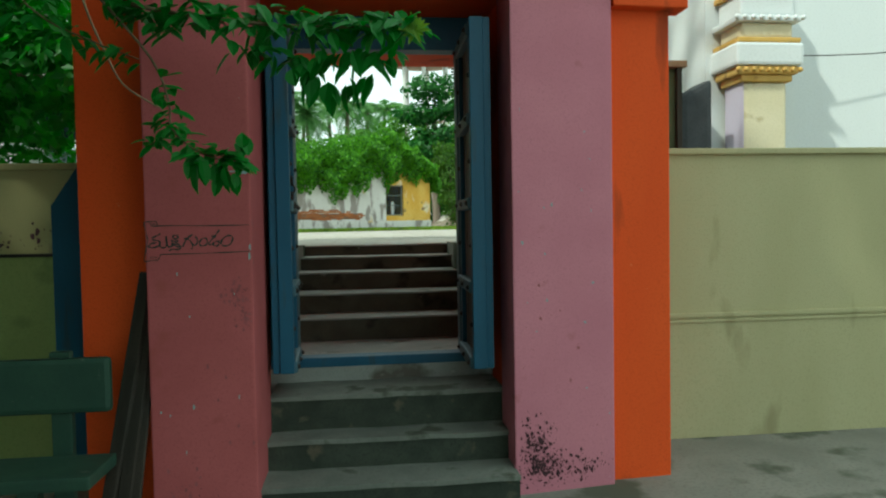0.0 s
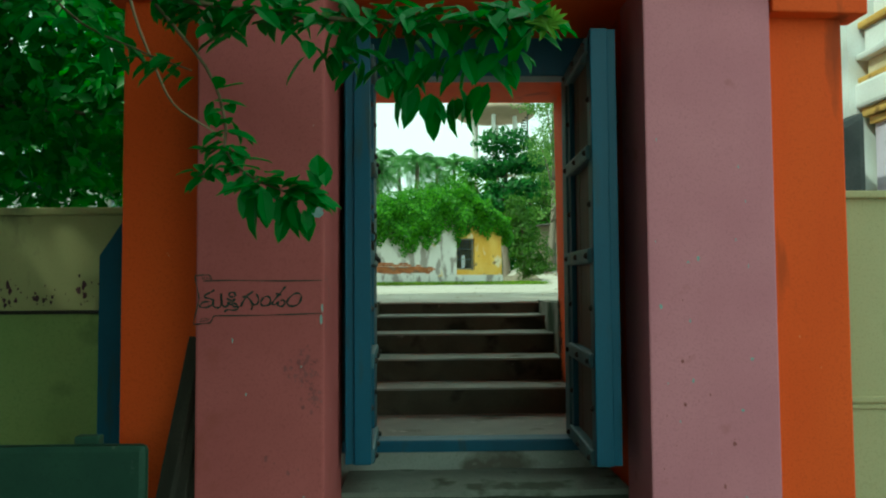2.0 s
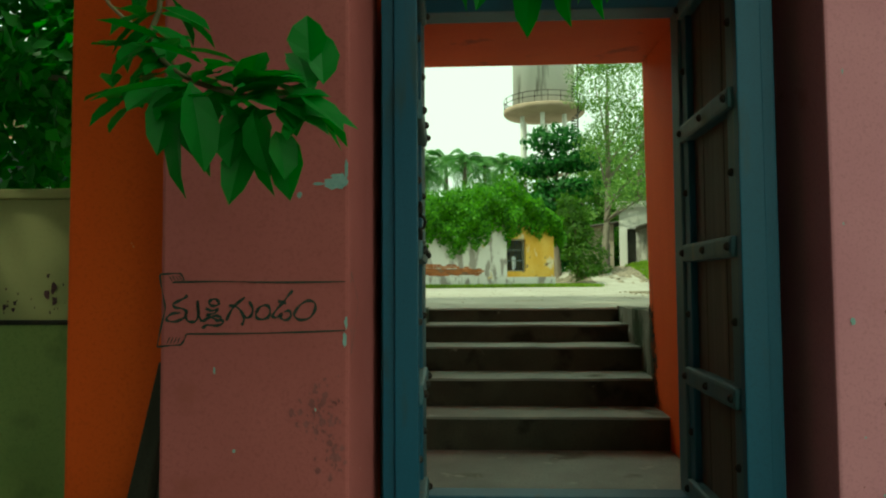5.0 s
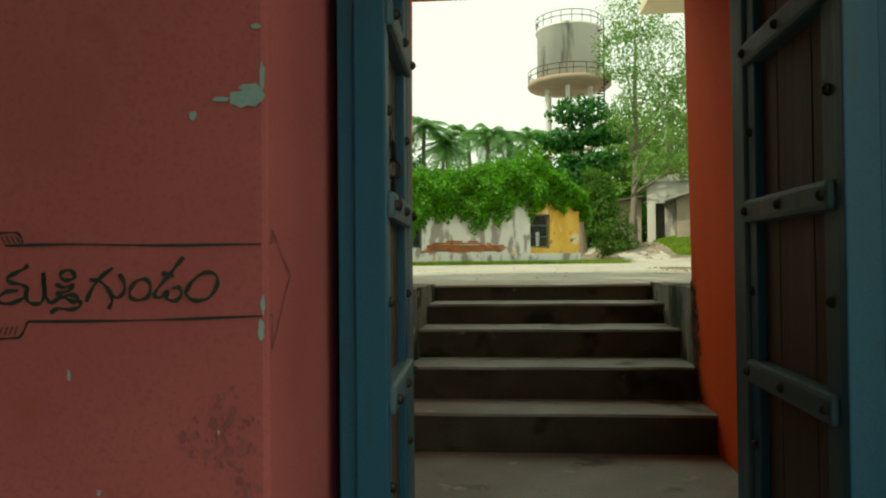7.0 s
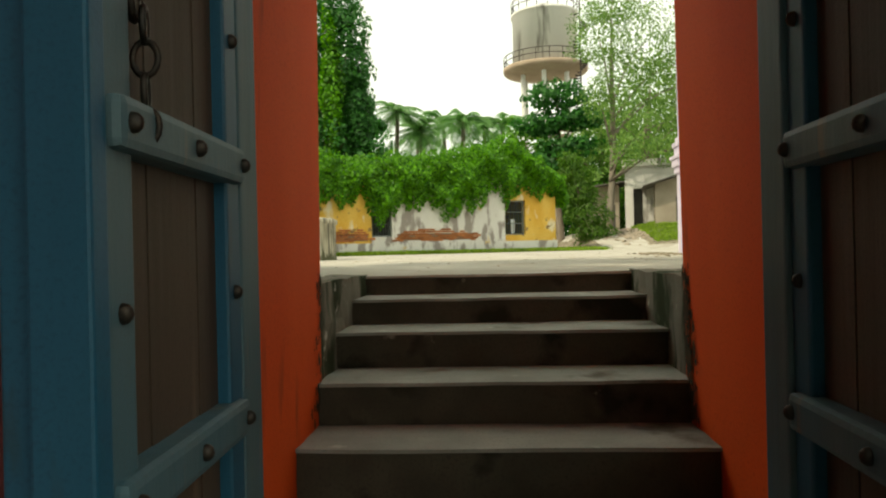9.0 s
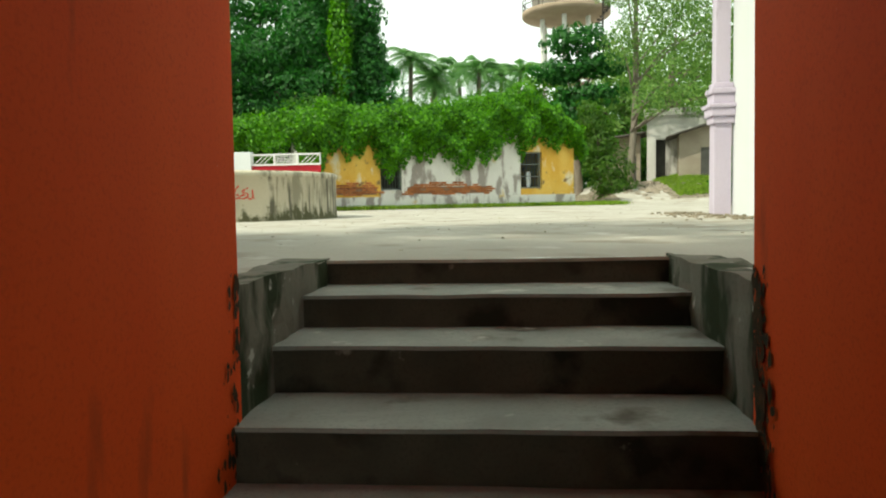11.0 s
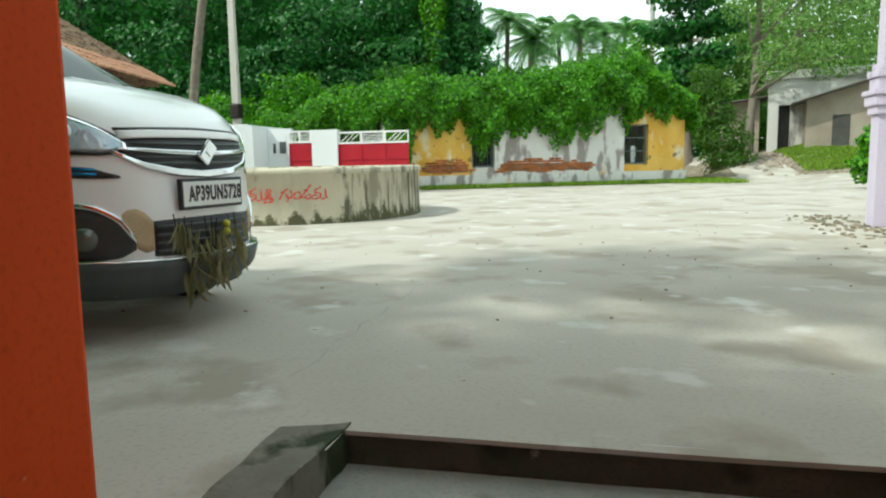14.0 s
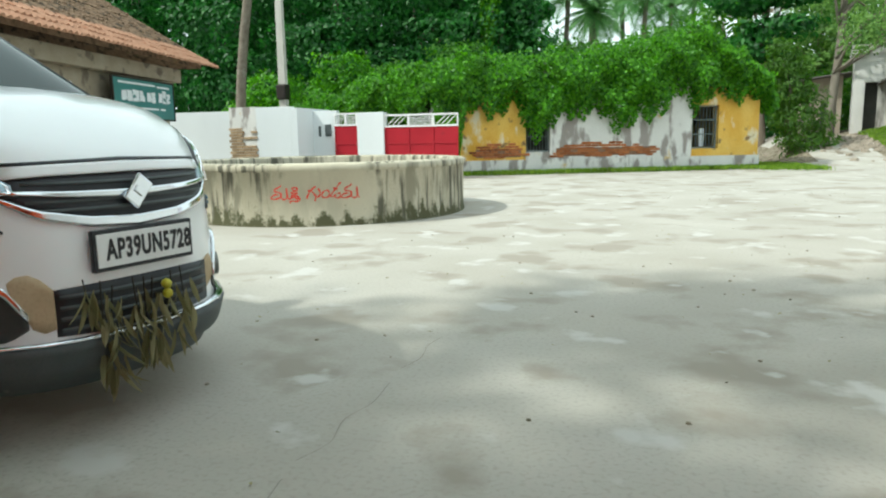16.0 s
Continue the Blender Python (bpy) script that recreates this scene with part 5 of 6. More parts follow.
for z, r in ((15.4, 3.52), (20.0, 2.8)):
    for hh in (0.45, 0.9):
        bm = bmesh.new()
        lathe(bm, ((r - 0.025, z + hh), (r + 0.025, z + hh), (r + 0.025, z + hh + 0.05), (r - 0.025, z + hh + 0.05), (r - 0.025, z + hh)), 40, closed_top=False)
        part("rail", bm, IRON, tower)
    for k in range(20):
        a = 2 * math.pi * k / 20
        bm = bmesh.new()
        tube(bm, (r * math.cos(a), r * math.sin(a), z), (r * math.cos(a), r * math.sin(a), z + 0.95), 0.03, None, 5)
        part("rail_post", bm, IRON, tower)
bm = bmesh.new()
for k in range(96):
    a = 0.42 * k
    z = 0.2 * k + 0.2
    if z < 19.6:
        c = Vector((2.6, -2.6, z))
        tube(bm, c, c + Vector((0.6 * math.cos(a), 0.6 * math.sin(a), 0)), 0.05, 0.09, 5)
tube(bm, (2.6, -2.6, 0), (2.6, -2.6, 20.2), 0.06, None, 8)
part("spiral_stair", bm, IRON, tower, "dark iron spiral stair")

# ---- sheds up the lane ----
GREY_WALL = surface("grey_streaked_plaster", (0.48, 0.47, 0.44), (0.60, 0.59, 0.56), 1.2, 0.9, 0.2, 40, stain=(0.16, 0.15, 0.13), stain_scale=1.6, stain_from=0.55, streak=4)
SHEET = surface("dull_grey_roof_sheet", (0.11, 0.105, 0.095), (0.17, 0.16, 0.145), 2, 0.85, 0.2, 30)
MUD = surface("brown_mud_wall", (0.26, 0.22, 0.17), (0.34, 0.30, 0.24), 1.5, 0.9, 0.3, 40)
grey = thing("grey_building", "flat-roofed grey streaked plaster building by the lane", "building", pose(7.9, 30.3, 1.1, 0, 0, -12))
for nm, d, mat in (("wall", (0, 0.40, 0, 3.5, -0.3, 3.25), GREY_WALL), ("wall", (0.85, 5.0, 0, 3.5, -0.3, 3.25), GREY_WALL), ("wall", (0.40, 0.85, 0, 3.5, 1.85, 3.25), GREY_WALL), ("inner_wall", (0.40, 0.85, 0.5, 3.4, -0.3, 1.85), DARK_ROOM), ("roof", (-0.12, 5.1, -0.12, 3.6, 3.252, 2.95), GREY_WALL)):
    bm = bmesh.new()
    box(bm, *d, 0.02 if nm == "roof" else 0)
    part(nm, bm, mat, grey)
for x in (1.75, 2.22):
    bm = bmesh.new()
    box(bm, x, x + 0.27, -0.02, 0.02, 1.15, 1.42, 0.01)
    part("window", bm, DARK_ROOM, grey, "small dark panel painted as an unlit window opening")
for nm, px, py, w, d, h, lab in (("lean_to_shed", 8.75, 27.8, 4.5, 3.0, 2.2, "low mud-walled shed with a sloping grey sheet roof"), ("lean_to_shed", 6.5, 33.5, 1.7, 2.5, 2.5, "small dark lean-to with a sheet roof")):
    sh = thing(nm, lab, "shed", pose(px, py, 0.75, 0, 0, -12), "sheds along the lane")
    bm = bmesh.new()
    pitch = 0.30 if w > 2 else 0.12
    for v in box(bm, 0, w, 0, d, -0.6, h):
        if v.co.z > 0:
            v.co.z += pitch * v.co.x
    part("wall", bm, MUD, sh)
    bm = bmesh.new()
    box(bm, 0.9, 1.5, -0.015, 0.02, 0, 1.6)
    part("doorway", bm, DARK_ROOM, sh, "dark panel painted as an unlit doorway")
    bm = bmesh.new()
    for v in box(bm, -0.55, w + 0.3, -0.6, d + 0.2, h + 0.004, h + 0.05):
        v.co.z += pitch * v.co.x + 0.02
    part("sheet_roof", bm, SHEET, sh, "sloping grey sheet roof")

# ---- white temple block and its corner shrine ----
bm = bmesh.new()
box(bm, 4.20, 11.0, -1.25, 6.95, 0, 4.58)
structure("wall_temple", bm, WHITE, "bright white limewashed temple wall", "wall")
bm = bmesh.new()
box(bm, 3.05, 11.2, -1.0, 7.3, 4.58, 4.74, 0.01)
structure("trim_temple_eave", bm, CREAM, "projecting cream eave slab of the temple", "eave")
col = thing("temple_column", "lavender painted corner column with moulded band", "column", Matrix.Translation((4.05, 7.0, 0)))
bm = bmesh.new()
box(bm, -0.12, 0.12, -0.12, 0.12, 0, 1.30, 0.012)
box(bm, -0.10, 0.10, -0.10, 0.10, 1.88, 4.58, 0.012)
part("shaft", bm, LAVENDER, col)
for z0, z1, r in ((1.30, 1.40, 0.155), (1.40, 1.52, 0.185), (1.52, 1.58, 0.21), (1.58, 1.72, 0.15), (1.72, 1.80, 0.175), (1.80, 1.88, 0.135)):
    bm = bmesh.new()
    box(bm, -r, r, -r, r, z0, z1, 0.018)
    part("moulding", bm, LAVENDER, col)
shrine = thing("corner_shrine", "carved temple corner pilaster with cream and lavender tiers", "shrine", Matrix.Translation((4.60, -1.50, 0)))
for nm, z0, z1, wide, mat in (("shaft", 0, 1.55, 0.30, CREAM), ("moulding", 1.55, 1.62, 0.36, OCHRE), ("moulding", 1.62, 1.70, 0.42, OCHRE), ("tier", 1.70, 1.92, 0.47, WHITE), ("moulding", 1.92, 1.97, 0.44, OCHRE),
                            ("tier", 1.97, 2.12, 0.36, CREAM), ("moulding", 2.12, 2.18, 0.45, WHITE), ("tier", 2.18, 2.40, 0.38, WHITE), ("moulding", 2.40, 2.46, 0.43, OCHRE), ("tier", 2.46, 2.8, 0.30, WHITE), ("finial", 2.8, 3.15, 0.14, OCHRE)):
    hw = wide * 0.74
    bm = bmesh.new()
    box(bm, -hw, hw, -hw * 0.75, hw * 0.75, z0, z1, min(0.03, (z1 - z0) * 0.3))
    part(nm, bm, mat, shrine)
bm = bmesh.new()
box(bm, -0.232, -0.222, -0.165, 0.165, 0, 1.55)
part("side_face", bm, LAVENDER, shrine, "lavender painted side")
for k in range(9):
    for z, hw in ((1.66, 0.318), (2.155, 0.34)):
        bm = bmesh.new()
        bmesh.ops.create_uvsphere(bm, u_segments=8, v_segments=6, radius=0.026, matrix=Matrix.Translation((-hw + 2 * hw * k / 8, -hw * 0.75, z)))
        part("scallop", bm, OCHRE if z < 2 else WHITE, shrine, smooth=True)
shed = thing("covered_shed", "dark green tarpaulin shed with a rusty roof edge", "shed", Matrix.Translation((3.15, -1.9, 0)))
TARP = surface("dark_green_tarpaulin", (0.06, 0.075, 0.03), (0.09, 0.11, 0.045), 3, 0.7, 0.6, 60)
for nm, d, mat in (("tarpaulin", (-0.5, 0.42, 0, 0.5, 0, 1.62), TARP), ("roof_edge", (-0.6, 0.50, -0.08, 0.6, 1.62, 1.68), surface("rusty_sheet", (0.25, 0.14, 0.08), (0.32, 0.2, 0.12), 8, 0.8)), ("post", (0.41, 0.46, -0.06, -0.01, 0, 1.64), DARK_WOOD)):
    bm = bmesh.new()
    box(bm, *d, 0.008)
    part(nm, bm, mat, shed)
# Dark slant-topped block, added for a dark shape of unknown kind.
bm = bmesh.new()
vs = box(bm, 3.70, 4.02, -1.75, -1.40, 0, 1.40, 0.06)
for v in bm.verts:
    if v.co.z > 1.2:
        v.co.z += 0.18 * (v.co.x - 3.70) / 0.32
tagged(finish("covered_crate", bm, surface("dark_grey_fill", (0.05, 0.055, 0.06), (0.08, 0.085, 0.09), 4, 0.8, 0.4, 60)), "tall dark grey block added beside the temple", "covered crate")
bm = bmesh.new()
pts = [Vector((4.90, -1.5, 1.85)).lerp(Vector((9.0, -1.245, 2.75)), t / 8) - Vector((0, 0, 0.25 * math.sin(math.pi * t / 8))) for t in range(9)]
for a, b in zip(pts, pts[1:]):
    tube(bm, a, b, 0.006, None, 5)
tagged(finish("cable", bm, IRON), "thin black cable slung beside the temple wall", "cable")

# ---- foliage ----
LEAF_VINE = leafy("creeper_leaves", (0.018, 0.10, 0.005), (0.13, 0.38, 0.014))
LEAF_DARK = leafy("dark_tree_leaves", (0.010, 0.070, 0.014), (0.048, 0.20, 0.032))
LEAF_MID = leafy("tree_leaves", (0.03, 0.12, 0.012), (0.12, 0.30, 0.03))
LEAF_PALE = leafy("pale_feathery_leaves", (0.06, 0.15, 0.03), (0.21, 0.36, 0.085))
LEAF_NEAR = leafy("glossy_branch_leaves", (0.008, 0.11, 0.016), (0.035, 0.26, 0.03), 0.48)
# Palm green is paler and bluer, with distance haze put into it.
LEAF_PALM = leafy("hazy_palm_leaves", (0.05, 0.15, 0.045), (0.16, 0.33, 0.10))
GRASS = leafy("grass_blades", (0.10, 0.21, 0.02), (0.30, 0.44, 0.06), 0.7)
BARK = surface("grey_brown_bark", (0.16, 0.13, 0.10), (0.24, 0.20, 0.16), 6, 0.95, 0.5, 60, stain=(0.30, 0.28, 0.24), stain_scale=4, stain_from=0.6, streak=4)
PALE_BARK = surface("pale_tree_bark", (0.17, 0.15, 0.12), (0.25, 0.22, 0.18), 4, 0.95, 0.4, 60, stain=(0.18, 0.15, 0.11), stain_scale=4, stain_from=0.55, streak=4)
LEAF_BACKING = surface("leaf_backing_shade", (0.015, 0.03, 0.008), (0.03, 0.055, 0.012), 4, 0.95, 0.5, 30)
rng = np.random.default_rng(4)


def unit(a):
    return a / np.maximum(np.linalg.norm(a, axis=1, keepdims=True), 1e-6)


def leaf_mesh(name, pts, face, size, mat, parent=None, label="", slim=0.55, droop=0.4):
    """Many folded leaves in one mesh: a base, a tip and two sides each. face: the way each leaf looks."""
    n = len(pts)
    face = unit(face + rng.normal(0, 0.45, (n, 3)))
    axis = unit(np.cross(face, rng.normal(0, 1, (n, 3))) + np.array((0, 0, -droop)))
    side = unit(np.cross(face, axis))
    size = np.broadcast_to(np.asarray(size, float), (n,)) * rng.uniform(0.65, 1.25, n)
    s = size[:, None]
    up = np.cross(axis, side)
    b, t = pts - axis * s * 0.5, pts + axis * s * 0.5
    l, r = pts + side * s * slim * 0.5 + up * s * 0.10, pts - side * s * slim * 0.5 + up * s * 0.10
    verts = np.stack((b, l, t, r), 1).reshape(-1, 3)
    k = np.arange(n)[:, None] * 4
    tri = np.concatenate((k + np.array([[0, 1, 2]]), k + np.array([[0, 2, 3]])), 1).reshape(-1, 3)
    me = bpy.data.meshes.new(name)
    me.vertices.add(len(verts))
    me.vertices.foreach_set("co", verts.astype(np.float32).ravel())
    me.loops.add(tri.size)
    me.loops.foreach_set("vertex_index", tri.astype(np.int32).ravel())
    me.polygons.add(len(tri))
    me.polygons.foreach_set("loop_start", np.arange(0, tri.size, 3, dtype=np.int32))
    me.update(calc_edges=True)
    me.materials.append(mat)
    ob = new(name, me)
    if parent is not None:
        ob.parent = parent
    return tagged(ob, label)


def clump(centre, radii, n, shell=0.55):
    """Points and outward ways in an uneven ellipsoid, more of them near its skin."""
    d = unit(rng.normal(0, 1, (n, 3)))
    lump = 1 + 0.22 * np.sin(d[:, 0] * 5 + centre[0]) * np.cos(d[:, 1] * 4 + centre[1]) + 0.15 * np.sin(d[:, 2] * 7 + centre[2])
    rad = (shell + (1 - shell) * rng.random(n) ** 0.6) * lump
    return np.array(centre) + d * rad[:, None] * np.array(radii), d + np.array((0, 0, 0.35))


def limb(bm, pts, r0, r1, seg=8):
    """One tapered, bent bar through the points."""
    line = smooth_line(pts, 4)
    n = len(line) - 1
    rings = []
    ref = Vector((0.31, 0.95, 0.05))
    for i, p in enumerate(line):
        d = (line[min(n, i + 1)] - line[max(0, i - 1)]).normalized()
        side = d.cross(ref).normalized()
        up = side.cross(d)
        r = r0 + (r1 - r0) * i / n
        rings.append([bm.verts.new(p + (side * math.cos(2 * math.pi * k / seg) + up * math.sin(2 * math.pi * k / seg)) * r) for k in range(seg)])
    for a, b in zip(rings, rings[1:]):
        for k in range(seg):
            bm.faces.new((a[k], a[(k + 1) % seg], b[(k + 1) % seg], b[k]))
    bm.faces.new(rings[0][::-1])
    bm.faces.new(rings[-1])


def tree(name, base, top, r, clumps, size, mat, label, bark=BARK, category="tree", group="", slim=0.55, droop=0.4):
    """Trunk to the point top, a limb to every clump (centre, radii, leaves), and a crown of leaves."""
    t = thing(name, label, category, Matrix.Translation(base), group)
    inv = t.matrix_world.inverted()
    b, tp = Vector(base), Vector(top)
    bm = bmesh.new()
    mid = b.lerp(tp, 0.5) + Vector((0.15 * r * 8 * math.sin(base[0]), 0.1, 0))
    limb(bm, [b - Vector((0, 0, 0.2)), b.lerp(tp, 0.15), mid, tp], r * 1.3, r * 0.6, 12)
    o = part("trunk", bm, bark, t, "", True)
    o.matrix_parent_inverse = inv
    pts, fc = [], []
    for c, radii, n in clumps:
        p, f = clump(c, radii, n)
        pts.append(p)
        fc.append(f)
        bm = bmesh.new()
        cv = Vector(c)
        start = b.lerp(tp, min(0.95, max(0.35, (cv.z - b.z) / max(0.1, tp.z - b.z) * 0.7)))
        limb(bm, [start, start.lerp(cv, 0.5) + Vector((0, 0, 0.15 * (cv - start).length)), cv], r * 0.35, r * 0.1, 6)
        o = part("limb", bm, bark, t, "", True)
        o.matrix_parent_inverse = inv
    o = leaf_mesh("crown", np.concatenate(pts), np.concatenate(fc), size, mat, t, "", slim, droop)
    o.matrix_parent_inverse = inv
    return t


# creeper on the house, in the house's own axes
def vine_top(u):
    bumps = 0.10 * np.sin(u * 4.3 + 1.0) + 0.07 * np.sin(u * 9.7)
    return bumps + np.interp(u, (-5.5, -3.5, -1.5, 0.0, 2.3, 4.75, 6.0, 7.4, 8.6, 9.5, 9.9), (1.9, 2.5, 3.05, 3.30, 3.35, 3.50, 3.85, 4.10, 3.55, 2.75, 2.0))


def vine_low(u):
    base = np.interp(u, (-5.5, -0.95, -0.6, -0.1, 0.12, 1.6, 1.9, 2.6, 3.2, 4.2, 5.0, 6.2, 6.7, 7.1, 8.0, 9.0, 9.9), (2.0, 1.85, 0.6, 0.6, 1.7, 1.85, 1.15, 1.15, 1.75, 1.55, 1.2, 1.9, 2.2, 1.85, 2.2, 2.0, 1.75))
    return base + 0.18 * np.sin(u * 5.1) + 0.12 * np.sin(u * 13.0 + 1)


creeper = thing("roof_creeper", "thick bright green creeper smothering the old roof and hanging down", "creeper", HOUSE_M)
n = 46000
u = rng.uniform(-5.3, 9.8, n)
h = rng.random(n) ** 0.8
lo_z, hi_z = vine_low(u), vine_top(u)
z = lo_z + (hi_z - lo_z) * h
thick = np.clip((z - lo_z) / 0.9, 0, 1)
y = -0.03 - 0.42 * np.sqrt(thick) * (1 + 0.55 * np.sin(u * 3.3) * np.sin(z * 4.1) + 0.2 * np.sin(u * 8.1 + 2) * np.sin(z * 7.3 + 1)) + rng.normal(0, 0.05, n) + np.clip(z - (hi_z - 0.5), 0, 1) * 0.9
y += np.clip(-0.95 - u, 0, 9) * 0.9
keep = rng.random(n) < np.where(z < lo_z + 0.35, 0.55, 1.0)
front_p = np.stack((u, y, z), 1)[keep]
front_n = np.tile(np.array((0.05, -0.9, 0.45)), (len(front_p), 1))
n = 17000
u = rng.uniform(-5.2, 9.8, n)
d = rng.random(n)
top_p = np.stack((u, d * 5.2 + np.clip(-0.95 - u, 0, 9) * 0.9, vine_top(u) - 0.05 + 0.25 * np.sin(u * 2.7 + d * 9) - 0.5 * (d - 0.2) ** 2 + rng.normal(0, 0.07, n)), 1)
top_n = np.tile(np.array((0.0, -0.35, 0.95)), (n, 1))
n = 4500
side_p = np.stack((9.45 + 0.2 * rng.random(n), rng.uniform(-0.2, 5, n), rng.uniform(1.7, 2.9, n)), 1)
side_n = np.tile(np.array((0.9, -0.2, 0.4)), (n, 1))
leaf_mesh("creeper_leaves", np.concatenate((front_p, top_p, side_p)), np.concatenate((front_n, top_n, side_n)), 0.108, LEAF_VINE, creeper, "", 0.8, 0.6)["kind"] = "stuff"
# Added dark sheet under the leaves, so that no light comes through.
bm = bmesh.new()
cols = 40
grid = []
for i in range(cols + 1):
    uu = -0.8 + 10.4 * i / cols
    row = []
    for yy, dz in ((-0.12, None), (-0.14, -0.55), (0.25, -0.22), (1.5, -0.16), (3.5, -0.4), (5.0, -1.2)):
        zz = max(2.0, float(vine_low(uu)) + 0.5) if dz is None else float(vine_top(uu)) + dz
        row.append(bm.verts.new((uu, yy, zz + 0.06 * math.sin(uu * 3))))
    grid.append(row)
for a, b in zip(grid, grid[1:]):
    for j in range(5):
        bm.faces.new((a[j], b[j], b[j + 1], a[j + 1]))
part("stem_bed", bm, LEAF_BACKING, creeper, "dark sheet added under the leaves to block light", True)

# trees beyond the house and the compound
tree("vine_draped_tree", (-7.0, 31, 0), (-6.6, 31, 11), 0.35, (((-7.2, 30.6, 12.5), (2.1, 2.0, 2.6), 4200), ((-5.8, 30.0, 10.0), (1.3, 1.3, 2.8), 3200), ((-5.2, 29.8, 6.5), (0.8, 0.9, 3.2), 2800), ((-8.2, 30.2, 8.5), (1.6, 1.6, 3.0), 3400), ((-6.8, 29.6, 5.0), (1.8, 1.4, 2.6), 1900), ((-4.5, 29.6, 4.2), (1.2, 1.2, 2.0), 1200)),
     0.25, LEAF_DARK, "tall dark tree draped in hanging creeper", group="dense trees behind the compound")
leaf_mesh("hanging_creeper", *(lambda c: c)(clump((-6.4, 28.7, 8.0), (0.55, 0.4, 3.6), 1500)), 0.24, LEAF_VINE, None, "")
tagged(bpy.data.objects["hanging_creeper"], "bright creeper hanging down the front of a dark tree", "creeper")
for k, (x, y, hgt, sz) in enumerate(((-14.0, 29, 10, 0.25), (-18.5, 28, 12, 0.26), (-23.5, 27, 12, 0.27), (-12.2, 34, 13, 0.3), (-28.0, 33, 12, 0.4), (-20.5, 40, 14, 0.6), (-26.5, 41, 14, 0.6), (-9.5, 40, 12, 0.55), (-10.5, 30.5, 8.0, 0.25))):
    tree("forest_tree", (x, y, 0), (x + 0.4, y, hgt * 0.75), 0.32,
         tuple(((x + dx, y + dy, hgt * f), (2.4, 2.0, hgt * 0.16), 2300) for dx, dy, f in ((0, 0, 0.92), (-1.8, -0.6, 0.72), (1.7, -0.8, 0.68), (0.2, -1.6, 0.5), (-1.2, -1.4, 0.34), (1.3, -1.6, 0.30))),
         sz, LEAF_DARK, "dense dark green broadleaf tree behind the white wall", group="dense trees behind the compound")
for k, (x, y, hgt) in enumerate(((-11.0, 24.0, 4.4), (-8.6, 23.5, 3.8), (-13.6, 23.0, 3.6), (-6.6, 24.5, 4.6))):
    tree("undergrowth_bush", (x, y, 0), (x, y, hgt * 0.5), 0.08,
         tuple(((x + dx, y + dy, hgt * f), (1.3, 1.1, hgt * 0.22), 1300) for dx, dy, f in ((0, 0, 0.8), (-0.9, -0.4, 0.5), (0.9, -0.5, 0.52), (0, -0.8, 0.3))),
         0.19, LEAF_MID if k % 2 else LEAF_VINE, "leafy green bush growing up behind the wall", category="bush", group="bushes behind the wall")
for k, (x, y, hgt, rad) in enumerate(((-3.8, 40, 6.4, 2.4), (0.2, 41, 7.0, 2.6), (3.6, 38, 7.8, 2.4), (-6.0, 38, 6.6, 2.2), (1.8, 46, 8.2, 2.8), (8.8, 42, 9.4, 2.6), (12.2, 44, 10.4, 2.8), (15.6, 43, 10.0, 2.8), (10.6, 48, 11.0, 3.0), (18.6, 40, 9.0, 2.6))):
    tree("distant_tree", (x, y, 0), (x, y, hgt * 0.7), 0.25,
         tuple(((x + dx * rad, y + dy, hgt * f), (rad * 0.8, 1.6, hgt * 0.17), 900) for dx, dy, f in ((0, 0, 0.85), (-0.6, -0.6, 0.62), (0.6, -0.6, 0.6), (0, -1, 0.4))),
         0.34, LEAF_PALE if x > 8 else LEAF_MID, "green broadleaf tree beyond the old house", group="trees beyond the house")
tree("layered_tree", (5.2, 35, 0), (5.3, 35, 7.6), 0.22, (((5.1, 34.6, 8.6), (1.9, 1.4, 0.8), 900), ((6.3, 34.4, 7.3), (1.6, 1.2, 0.6), 700), ((4.2, 34.4, 7.0), (1.5, 1.2, 0.6), 700), ((5.6, 34.2, 5.7), (1.8, 1.2, 0.6), 700), ((4.6, 34.2, 4.8), (1.4, 1.1, 0.7), 600)),
     0.34, LEAF_DARK, "dark tree with layered open branches", group="trees by the lane")
tree("feathery_tree", (7.1, 30.4, 0), (7.4, 30.4, 9.5), 0.17,
     tuple(((7.3 + dx, 30.2 + dy, zz), (rx, 1.3, rz), nn) for dx, dy, zz, rx, rz, nn in ((0.2, 0, 12.6, 1.7, 1.8, 2200), (-0.6, -0.3, 10.4, 1.5, 1.7, 2000), (1.6, -0.5, 10.0, 1.6, 2.2, 2200), (2.5, -0.6, 7.6, 1.3, 2.0, 1800), (0.2, -0.8, 7.9, 1.3, 1.6, 1500),
                                                                                         (3.4, -0.5, 9.0, 1.4, 2.2, 1600), (3.9, -0.6, 6.2, 1.4, 1.5, 1400), (1.5, -0.9, 5.6, 1.2, 1.2, 900), (-0.8, -0.6, 7.4, 0.8, 1.0, 600), (4.9, -0.4, 8.0, 1.5, 2.0, 1400), (2.6, -1.2, 4.6, 1.2, 0.9, 800), (0.4, -1.4, 4.6, 0.9, 0.9, 600), (4.4, -1.0, 4.6, 1.3, 0.8, 700))),
     0.155, LEAF_PALE, "tall pale tree with small feathery leaves by the lane", PALE_BARK, group="trees by the lane", slim=0.5, droop=0.8)
